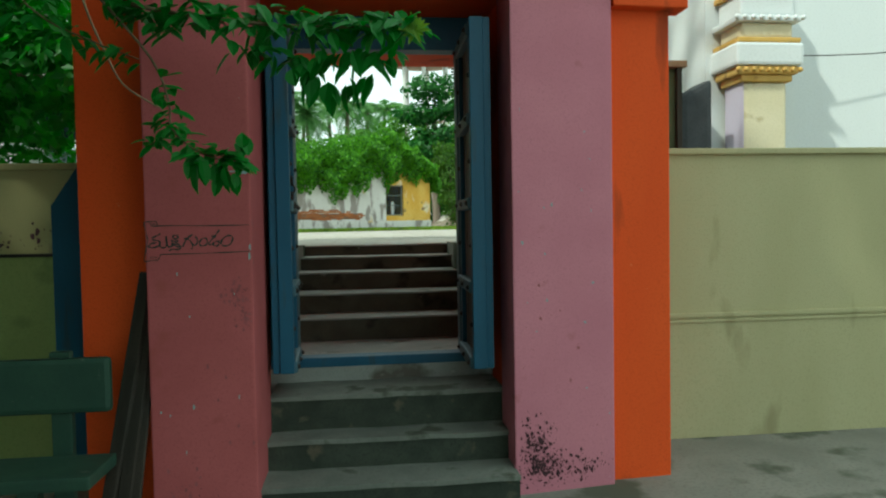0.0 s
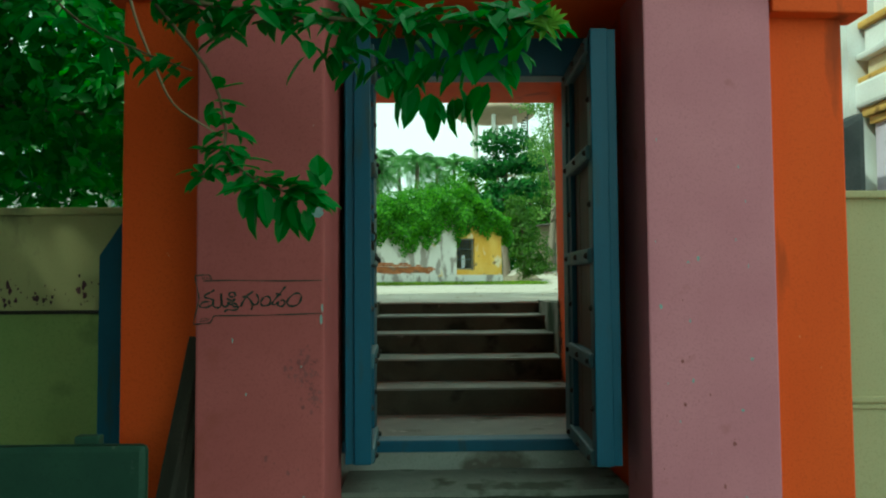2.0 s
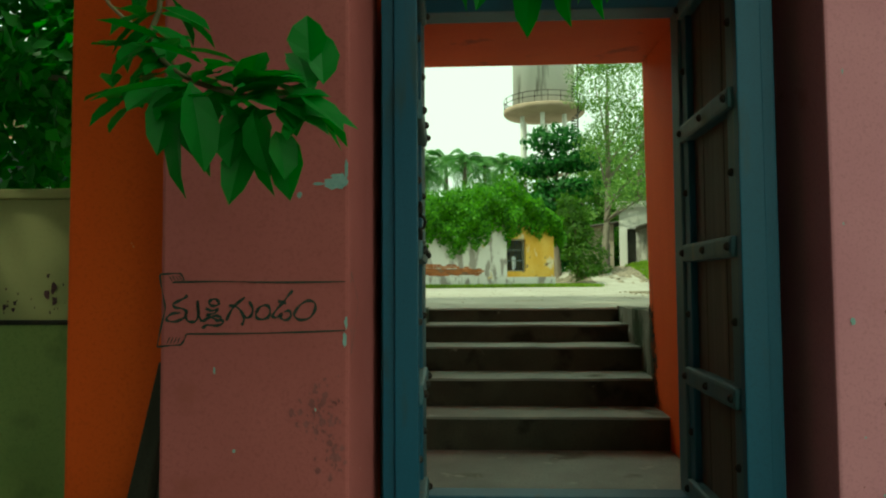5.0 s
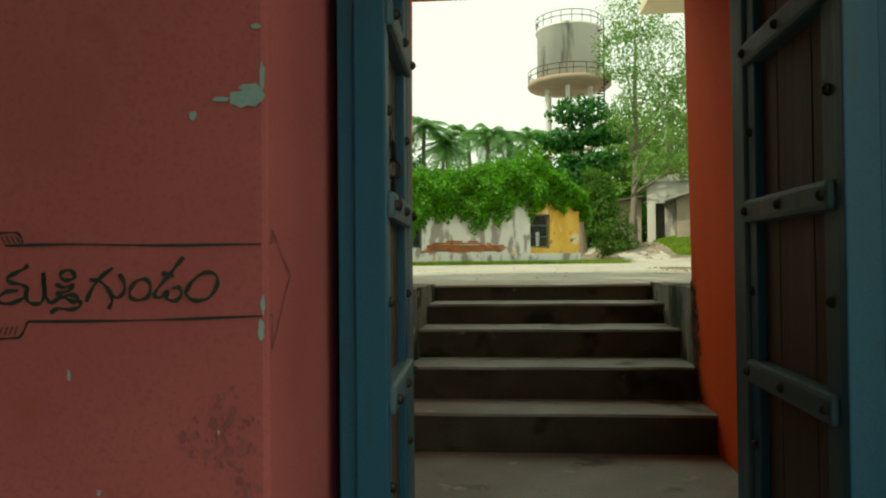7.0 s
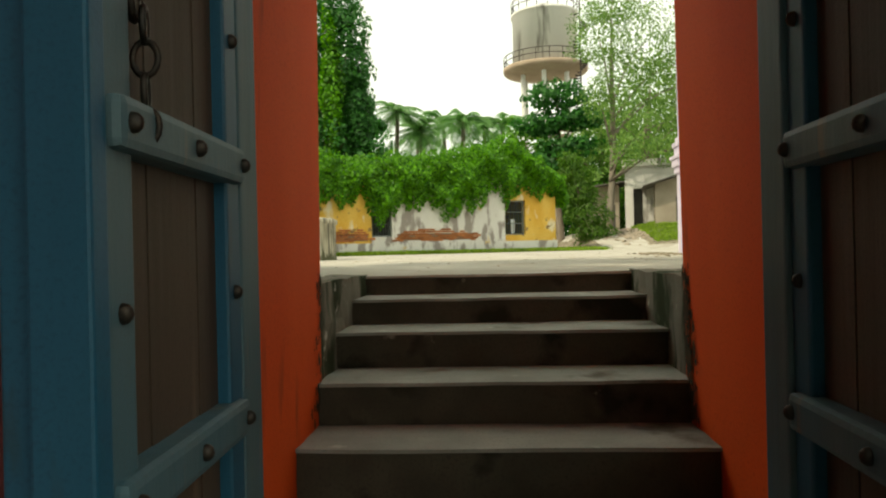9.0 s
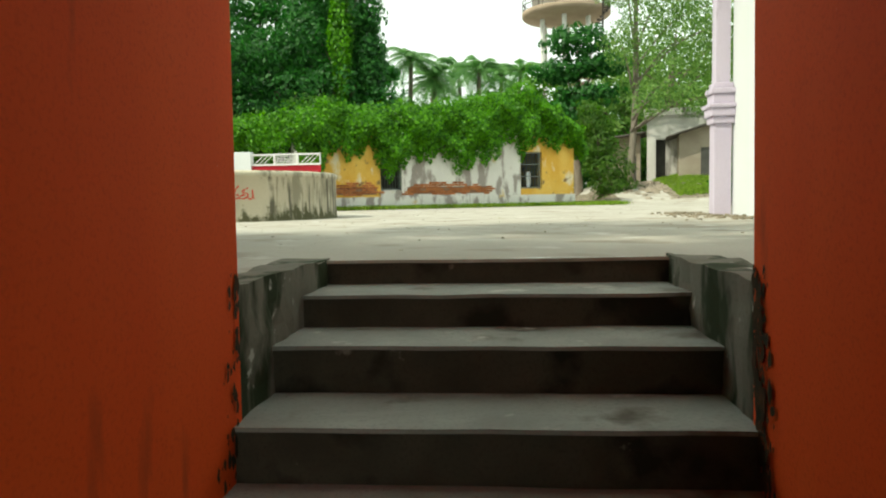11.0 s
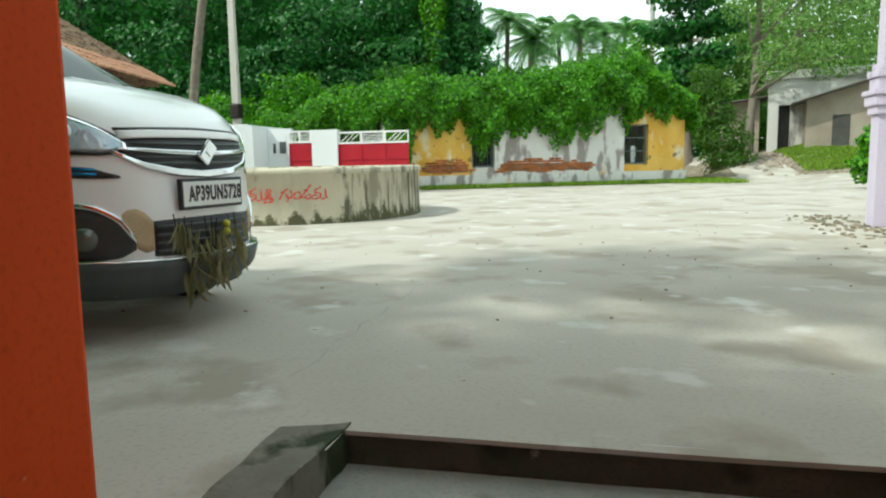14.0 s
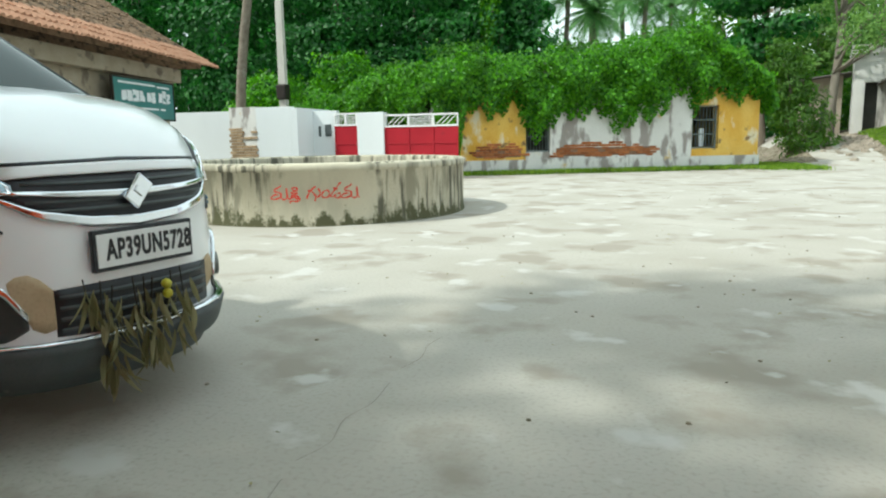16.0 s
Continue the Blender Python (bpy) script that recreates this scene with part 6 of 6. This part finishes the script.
tree("lane_tree", (10.8, 37, 0), (10.8, 37, 8), 0.3, tuple(((10.8 + dx, 36.6, zz), (2.0, 1.6, 1.5), 800) for dx, zz in ((0, 9.5), (-1.8, 7.2), (1.8, 7.2), (0, 5.2), (3.4, 9.0))), 0.24, LEAF_PALE, "pale green tree beyond the grey building", group="trees by the lane")
tree("dark_conical_bush", (5.3, 26.6, 0), (5.1, 26.6, 2.6), 0.12, (((4.75, 26.5, 3.5), (0.6, 0.6, 0.9), 1200), ((5.05, 26.5, 2.6), (0.85, 0.7, 1.1), 1700), ((5.5, 26.4, 1.5), (1.05, 0.8, 1.0), 1700), ((5.75, 26.3, 0.7), (1.0, 0.8, 0.7), 1100)),
     0.22, leafy("dark_narrow_leaves", (0.03, 0.09, 0.01), (0.09, 0.20, 0.02)), "dense dark green bush leaning beside the house", category="bush", slim=0.25)
for k, (x, y, hgt) in enumerate(((5.8, 38.5, 5.0), (8.0, 38.0, 4.0), (7.2, 43.0, 6.5), (9.8, 44.0, 5.5), (13.5, 34.0, 4.6))):
    tree("lane_bush", (x, y, 0), (x, y, hgt * 0.55), 0.12,
         tuple(((x + dx, y + dy, hgt * f), (1.7, 1.3, hgt * 0.2), 900) for dx, dy, f in ((0, 0, 0.82), (-1.1, -0.5, 0.55), (1.1, -0.6, 0.52), (0, -0.9, 0.28))),
         0.28, LEAF_MID if k % 2 else LEAF_DARK, "thick green bushes closing the end of the lane", category="bush", group="bushes along the lane")
tree("verge_shrub", (7.45, 17.0, 0), (7.5, 17.0, 0.8), 0.03, (((7.5, 17.0, 1.15), (0.45, 0.42, 0.4), 480), ((7.7, 16.9, 0.65), (0.55, 0.45, 0.4), 480), ((7.25, 16.9, 0.55), (0.4, 0.36, 0.36), 280)), 0.18, LEAF_VINE, "bright green broad-leaved shrub on the verge", category="shrub")


PALM_BARK = surface("ringed_palm_bark", (0.15, 0.125, 0.095), (0.22, 0.19, 0.15), 6, 0.95, 0.5, 60, stain=(0.28, 0.26, 0.22), stain_scale=4, stain_from=0.62)


def palm(base, height, lean, spread, label):
    t = thing("coconut_palm", label, "palm tree", Matrix.Translation(base), "coconut palms")
    inv = t.matrix_world.inverted()
    b = Vector(base)
    tp = b + Vector((lean, 0, height))
    bm = bmesh.new()
    limb(bm, [b - Vector((0, 0, 0.2)), b.lerp(tp, 0.4) - Vector((lean * 0.15, 0, 0)), tp], 0.20, 0.13, 10)
    o = part("trunk", bm, PALM_BARK, t, "ringed grey-brown trunk", True)
    o.matrix_parent_inverse = inv
    for k in range(24):
        az, el = 2 * math.pi * k / 24 + rng.uniform(-0.15, 0.15), rng.uniform(-0.55, 1.2)
        d = Vector((math.cos(az) * math.cos(el), math.sin(az) * math.cos(el), math.sin(el)))
        L = spread * rng.uniform(0.85, 1.1)
        vs, fs = [], []
        prev = None
        for i in range(28):
            f = (i + 1) / 28
            p = tp + d * L * f - Vector((0, 0, 0.55 * L * f * f))
            tang = (d - Vector((0, 0, 1.1 * f))).normalized()
            side = tang.cross(Vector((0, 0, 1))).normalized()
            if prev is not None:
                k0 = len(vs)
                w = side * 0.025
                vs.extend(tuple(q) for q in (prev + w, prev - w, p - w, p + w))
                fs.append((k0, k0 + 1, k0 + 2, k0 + 3))
            prev = p
            ll = spread * 0.32 * (1 - abs(f - 0.45) * 1.2)
            for s in (-1, 1):
                tip = p + side * s * ll * 0.8 + tang * ll * 0.5 - Vector((0, 0, ll * 0.45))
                k0 = len(vs)
                w = tang * 0.04
                vs.extend(tuple(q) for q in (p - w, p + w, tip))
                fs.append((k0, k0 + 1, k0 + 2))
        o = mesh_from("frond", vs, fs, LEAF_PALM, t)
        o.matrix_parent_inverse = inv
    return t


for x, y, hgt, lean in ((-5.0, 42, 9.5, 0.3), (-2.9, 43, 8.4, -0.4), (-0.6, 43, 8.9, 0.3), (2.0, 46, 9.2, 0.5), (-4.0, 47, 9.0, 0.2), (-1.6, 47, 9.7, -0.3), (0.9, 50, 9.6, 0.3), (-13.9, 21, 12.0, 2.1), (-11.0, 36, 12.5, -0.8)):
    palm((x, y, 0), hgt, lean, 2.4, "tall coconut palm with drooping fronds")

# the great tree that shades the gate, with its low branch before the pillars
# Unseen low clumps are added to keep sky light off the west pillar.
tree("court_tree", (-4.6, -6.2, GROUND_Z), (-4.0, -5.2, 4.4), 0.38,
     (((-3.6, -1.6, 6.6), (2.6, 2.4, 1.0), 620), ((-1.2, -0.9, 6.2), (1.9, 1.8, 0.9), 420), ((-4.6, -4.4, 6.4), (2.4, 2.2, 1.1), 500), ((-2.2, -4.2, 6.6), (2.0, 1.8, 1.0), 1200), ((-3.4, 0.6, 6.4), (2.0, 1.5, 0.9), 420), ((-6.3, -2.0, 6.0), (2.2, 2.4, 1.1), 1200), ((-4.2, 0.2, 6.5), (1.1, 1.0, 0.7), 420),
      ((0.2, -2.6, 6.8), (1.4, 1.4, 0.8), 130), ((-0.9, -4.7, 2.75), (0.9, 0.9, 0.4), 1300), ((-0.3, -5.7, 3.1), (0.9, 0.9, 0.45), 1300), ((-1.3, -6.0, 2.9), (0.9, 0.9, 0.45), 1300), ((-0.9, -5.8, 6.4), (2.1, 1.9, 0.8), 2200), ((-1.7, -6.4, 3.7), (1.1, 1.0, 0.6), 1900), ((-2.9, -7.2, 3.2), (1.2, 1.2, 0.8), 2200), ((-1.6, -8.6, 3.9), (1.3, 1.2, 0.7), 2000), ((-3.4, -9.4, 3.0), (1.3, 1.2, 0.9), 2000), ((-4.2, -6.6, 1.9), (0.9, 1.2, 0.9), 1800), ((-4.4, -8.6, 1.4), (1.0, 1.2, 1.0), 1800), ((-3.8, -6.0, 5.6), (1.8, 1.6, 0.9), 1600), ((-3.3, -4.7, 3.3), (1.5, 1.3, 0.8), 260), ((-1.9, -5.8, 4.3), (1.5, 1.3, 0.7), 1100), ((-4.4, -8.0, 5.4), (2.6, 2.0, 1.1), 1300), ((-2.0, -7.4, 6.0), (1.8, 1.8, 0.9), 1000), ((-7.4, -5.6, 5.0), (2.2, 2.4, 1.4), 1200)),
     0.36, LEAF_MID, "large spreading shade tree beside the gate", category="tree")
# Unseen trees, added west and south of the court to dim its sky light.
for k, (x, y, hgt) in enumerate(((-7.5, -11.5, 8.5), (-3.5, -15.0, 9.5), (-11.5, -7.5, 8.5), (-10.0, -14.0, 9.0), (-5.2, -9.2, 8.0), (-2.8, -11.8, 8.5), (-8.5, -4.2, 8.0))):
    tree("blocker_tree", (x, y, GROUND_Z), (x + 0.3, y, hgt * 0.6), 0.28,
         tuple(((x + dx, y + dy, hgt * f), (2.3, 2.0, hgt * 0.17), 1100) for dx, dy, f in ((0, 0, 0.86), (-1.6, 0.6, 0.62), (1.6, 0.7, 0.58), (0.1, 1.2, 0.38), (0, -1, 0.5))),
         0.38, LEAF_DARK, "unseen dense tree added to dim the court's sky light", group="grove round the court")
# More unseen trees, leafy enough to block light from the south-west.
for k, (x, y, hgt) in enumerate(((-3.6, -10.4, 7.5), (-5.9, -7.6, 7.0), (-1.6, -13.2, 8.0))):
    tree("side_blocker_tree", (x, y, GROUND_Z), (x, y, hgt * 0.5), 0.2,
         tuple(((x + dx, y + dy, GROUND_Z + (hgt + 1.5) * f), (1.7, 1.6, hgt * 0.17), 2600) for dx, dy, f in ((0, 0, 0.88), (-0.8, 0.4, 0.66), (0.8, 0.3, 0.62), (0, 0.5, 0.42), (0.2, -0.4, 0.22))),
         0.36, LEAF_DARK, "unseen dense tree added to block light from the side of the court", group="grove round the court")
tree("wall_tree", (-4.2, -1.5, 0), (-3.4, -1.3, 2.4), 0.13,
     (((-2.6, -1.5, 2.3), (0.9, 0.8, 0.75), 2600), ((-3.7, -1.3, 3.0), (1.1, 0.9, 0.9), 2800), ((-2.0, -1.2, 3.3), (0.8, 0.8, 0.8), 2200), ((-4.7, -1.4, 2.1), (1.0, 0.8, 0.9), 2400), ((-3.0, -1.4, 1.35), (1.1, 0.6, 0.55), 2000), ((-1.9, -1.9, 1.5), (0.5, 0.5, 0.6), 900), ((-3.2, -1.6, 4.0), (1.4, 0.9, 0.8), 2000), ((-2.4, -0.6, 1.9), (1.2, 0.5, 0.9), 1500)),
     0.13, leafy("lush_green_leaves", (0.012, 0.14, 0.014), (0.06, 0.36, 0.035)), "leafy tree rising behind the green wall", category="tree")

branch = thing("low_branch", "leafy low branch of the shade tree hanging before the gate", "branch", Matrix.Translation((-0.9, -4.5, 1.9)))
BINV = branch.matrix_world.inverted()
TWIG = surface("green_brown_twig", (0.12, 0.09, 0.05), (0.18, 0.14, 0.08), 20, 0.8)
random.seed(17)
PATHS = {"bough": (((-1.9, -4.7, 2.3), (-1.2, -4.6, 1.75), (-0.55, -4.62, 1.33), (0.05, -4.7, 1.19), (0.55, -4.74, 1.15), (0.98, -4.76, 1.17)), 0.016, 0.005),
         "twig": (((-0.55, -4.62, 1.33), (-0.30, -4.64, 1.02), (-0.20, -4.74, 0.80), (-0.16, -4.86, 0.67), (-0.04, -5.0, 0.56), (0.10, -5.08, 0.50), (0.20, -5.09, 0.50)), 0.007, 0.003),
         "side_twig": (((-0.18, -4.80, 0.70), (-0.26, -4.72, 0.63), (-0.33, -4.68, 0.60)), 0.004, 0.002),
         "far_twig": (((-1.2, -4.6, 1.75), (-0.9, -4.5, 1.30), (-0.62, -4.48, 1.14), (-0.40, -4.5, 1.05)), 0.006, 0.003)}
bm = bmesh.new()
limb(bm, ((-0.76, -4.3, 1.56), (-0.706, -4.3, 1.34), (-0.624, -4.3, 1.134), (-0.542, -4.3, 0.97), (-0.40, -4.31, 0.87), (-0.32, -4.32, 0.82)), 0.007, 0.0035, 7)
o = part("bare_twig", bm, surface("pale_dry_twig", (0.30, 0.22, 0.13), (0.38, 0.29, 0.18), 20, 0.8), branch, "pale leafless twig", True)
o.matrix_parent_inverse = BINV
for nm, (pts, r0, r1) in PATHS.items():
    bm = bmesh.new()
    limb(bm, pts, r0, r1, 7)
    o = part(nm, bm, TWIG, branch, "", True)
    o.matrix_parent_inverse = BINV


def leaves_along(pts, n, length, name, hang, spread=1.0, f0=0.0):
    line = smooth_line(pts, 8)
    for i in range(n):
        f = f0 + (1 - f0) * (i + random.random() * 0.6) / n
        p = line[min(len(line) - 1, int(f * (len(line) - 1)))]
        a = random.uniform(0, 2 * math.pi)
        d = Vector((math.cos(a) * spread, math.sin(a) * 0.7 * spread, -hang + random.uniform(-0.5, 0.5)))
        q = p + Vector((random.uniform(-0.03, 0.03), random.uniform(-0.04, 0.04), random.uniform(-0.03, 0.03)))
        vs, fs = [], []
        blade(vs, fs, q, d, (random.uniform(-0.4, 0.4), -0.5, 1), length * random.uniform(0.5, 1.2), length * random.uniform(0.36, 0.52), random.uniform(0.1, 0.7))
        o = mesh_from(name, vs, fs, LEAF_NEAR, branch)
        o.matrix_parent_inverse = BINV


leaves_along(PATHS["bough"][0], 120, 0.145, "leaf", 0.40, 1.0, 0.42)
leaves_along(((0.10, -4.72, 1.06), (0.5, -4.7, 1.02), (0.9, -4.7, 1.05)), 50, 0.145, "leaf", 0.7, 0.9)
leaves_along(((0.38, -4.72, 0.96), (0.58, -4.72, 0.90), (0.78, -4.70, 0.94)), 16, 0.15, "leaf", 1.3, 0.6)
leaves_along(PATHS["twig"][0], 62, 0.105, "leaf", 0.2, 1.0, 0.24)
leaves_along(((-0.06, -4.98, 0.57), (0.08, -5.07, 0.50), (0.20, -5.10, 0.50)), 16, 0.125, "leaf", 0.25, 1.0)
leaves_along(((-0.04, -5.02, 0.53), (0.06, -5.08, 0.48), (0.18, -5.10, 0.47)), 12, 0.13, "leaf", 1.5, 0.45)
leaves_along(((0.17, -5.08, 0.52), (0.21, -5.09, 0.54)), 4, 0.12, "leaf", -1.2, 0.5)
leaves_along(PATHS["side_twig"][0], 14, 0.105, "leaf", 0.3)
leaves_along(PATHS["far_twig"][0], 40, 0.12, "leaf", 0.4, 1.0, 0.1)
leaves_along(((-1.5, -4.6, 1.9), (-1.2, -4.55, 1.5), (-0.95, -4.5, 1.25)), 40, 0.13, "leaf", 0.4)
leaves_along(((-0.5, -4.58, 1.44), (0.0, -4.64, 1.28), (0.5, -4.68, 1.23), (0.95, -4.70, 1.20)), 84, 0.15, "leaf", 0.45)
leaves_along(((-0.75, -4.52, 1.50), (-0.45, -4.56, 1.30), (-0.15, -4.62, 1.16)), 34, 0.14, "leaf", 0.45)
tip_vs, tip_fs = [], []
for k in range(14):
    a = 2 * math.pi * k / 14
    blade(tip_vs, tip_fs, (0.93, -4.78, 1.13), (math.cos(a) * 0.7, -0.2, math.sin(a) * 0.7 + 0.3), (0, -1, 0.2), random.uniform(0.05, 0.09), 0.022, 0.2)
o = mesh_from("young_shoot", tip_vs, tip_fs, leafy("young_yellow_green_leaves", (0.12, 0.26, 0.02), (0.22, 0.40, 0.05)), branch, "bright yellow-green young shoot")
o.matrix_parent_inverse = BINV

# ---- grass, rubble, litter ----
def tufts(name, pts, size, mat, label):
    n = len(pts)
    face = np.tile(np.array((0.0, -1.0, 0.2)), (n, 1)) + rng.normal(0, 0.7, (n, 3))
    axis_up = pts + np.array((0, 0, size * 0.42))
    ob = leaf_mesh(name, axis_up, face, size, mat, None, label, 0.16, -3.0)
    return tagged(ob, label, "grass", "", "stuff")


hm = np.array(HOUSE_M.to_3x3())
hu = rng.uniform(-0.6, 10.6, 4200)
hv = -rng.random(4200) ** 1.5 * (0.55 + 0.9 * np.clip((hu - 8.0) / 2.5, 0, 1))
tufts("grass_strip", np.stack((-4.75 + hm[0, 0] * hu + hm[0, 1] * hv, 18.5 + hm[1, 0] * hu + hm[1, 1] * hv, 0 * hu), 1), 0.17, GRASS, "ragged green grass along the foot of the old house")


def rise(x, y):
    """Height of the ground where the lane climbs past the house."""
    s = np.clip((y - 21.5) / 8.0, 0, 1)
    side = np.clip((x - 4.6) / 1.2, 0, 1)
    bank = np.clip((x - 7.6) / 1.4, 0, 1) * np.clip((y - 23.5) / 2.5, 0, 1)
    return (s * s * (3 - 2 * s) * 0.85 + 0.30 * bank) * side


def verge_points(x, y):
    return np.stack((x, y, rise(x, y)), 1)


for nm, mat, lab in (("ground_lane", STREET, "pale cement lane climbing past the old house"), ("ground_bank", DIRT, "brown rubble-strewn earth bank beside the lane")):
    bm = bmesh.new()
    made = {}
    for i in range(56):
        for j in range(40):
            x, y = 4.4 + 0.4 * i, 21.4 + 0.6 * j
            lane = y < 23.4 or (5.4 - 0.02 * (y - 21) < x < 7.7 - 0.10 * (y - 23) + 0.3 * math.sin(y))
            if lane != (nm == "ground_lane"):
                continue
            quad = []
            for a, b in ((i, j), (i + 1, j), (i + 1, j + 1), (i, j + 1)):
                if (a, b) not in made:
                    px, py = 4.4 + 0.4 * a, 21.4 + 0.6 * b
                    made[(a, b)] = bm.verts.new((px, py, float(rise(px, py)) + 0.004 + 0.03 * min(1.0, max(0.0, py - 23)) * noise.noise(Vector((px, py, 2)))))
                quad.append(made[(a, b)])
            bm.faces.new(quad)
    structure(nm, bm, mat, lab, "ground", True)
gx, gy = rng.uniform(0, 1, 18000), rng.uniform(0, 1, 18000)
tufts("grass_verge", verge_points(7.9 + 9.0 * gx, 24.2 + 5.0 * gy), 0.20, GRASS, "bright green grass verge beside the lane")
gx, gy = rng.uniform(0, 1, 1500), rng.uniform(0, 1, 1500)
tufts("grass_corner", verge_points(3.6 + 1.9 * gx * (1 - 0.5 * gy), 20.9 + 4.0 * gy), 0.15, GRASS, "short grass at the corner of the house")
bm = bmesh.new()
for px, py, rx, ry in ((9.6, 14.5, 2.4, 3.0),):
    ring_v = []
    for k in range(40):
        a = 2 * math.pi * k / 40
        w = 1 + 0.22 * noise.noise(Vector((3 * math.cos(a), 3 * math.sin(a), px)))
        ring_v.append(bm.verts.new((px + rx * w * math.cos(a), py + ry * w * math.sin(a), 0.006)))
    bm.faces.new(ring_v)
structure("ground_verge", bm, DIRT, "bare brown earth verge with rubble", "verge")


def stones(name, n, spot, size, mat, label):
    verts, faces = [], []
    for i in range(n):
        x, y, z = spot()
        r = size * random.uniform(0.4, 1.3)
        k = len(verts)
        for dz, rr in ((0.0, 1.0), (0.55, 0.75)):
            for q in range(5):
                a = 2 * math.pi * q / 5 + i
                verts.append((x + r * rr * math.cos(a) * random.uniform(0.7, 1.2), y + r * rr * math.sin(a) * random.uniform(0.7, 1.2), z + r * dz * random.uniform(0.7, 1.1)))
        faces.extend([(k + q, k + (q + 1) % 5, k + 5 + (q + 1) % 5, k + 5 + q) for q in range(5)])
        faces.append(tuple(k + 5 + q for q in range(5)))
    ob = mesh_from(name, verts, faces, mat, None, label)
    return tagged(ob, label, "rubble", "", "stuff")


random.seed(41)
RUBBLE = surface("pale_rubble", (0.26, 0.22, 0.17), (0.36, 0.31, 0.25), 8, 0.95, 0.3, 50)
stones("rubble_heap", 420, lambda: (lambda x, y: (x, y, float(rise(x, y))))(7.6 + random.gauss(0, 1.1), 27.6 + random.gauss(0, 1.3)), 0.14, RUBBLE, "loose rubble and broken brick beside the lane")
stones("column_rubble", 260, lambda: (3.75 + random.gauss(0, 0.25), random.uniform(4.8, 8.6), 0.0), 0.032, DIRT, "gravel and dirt along the temple wall")
stones("street_pebbles", 130, lambda: (random.uniform(-2.5, 4.0), random.uniform(1.2, 14), 0.0), 0.012, DIRT, "small scattered pebbles on the street")
lx = np.stack((rng.uniform(-3.0, 4.0, 150), rng.uniform(0.4, 16, 150), np.full(150, 0.008)), 1)
tagged(leaf_mesh("fallen_leaves", lx, np.tile(np.array((0, 0, 4.0)), (150, 1)), 0.036, DRY, None, "", 0.5, 0.0), "dry fallen leaves scattered over the street", "leaf litter", "", "stuff")
CRACK = plain("dark_crack", (0.19, 0.18, 0.155), 0.95)
bm = bmesh.new()
crack_m = Matrix.Translation((0, 0, 0.004))
ribbon(bm, [(-0.40, 2.62), (-0.43, 2.45), (-0.40, 2.25), (-0.44, 2.05)], 0.003, crack_m)
ribbon(bm, [(-0.42, 1.86), (-0.40, 1.62), (-0.44, 1.42), (-0.40, 1.22), (-0.45, 1.05)], 0.003, crack_m)
ribbon(bm, [(-0.43, 0.92), (-0.40, 0.72), (-0.42, 0.50)], 0.003, crack_m)
structure("street_crack", bm, CRACK, "thin broken crack line in the cement street", "crack")
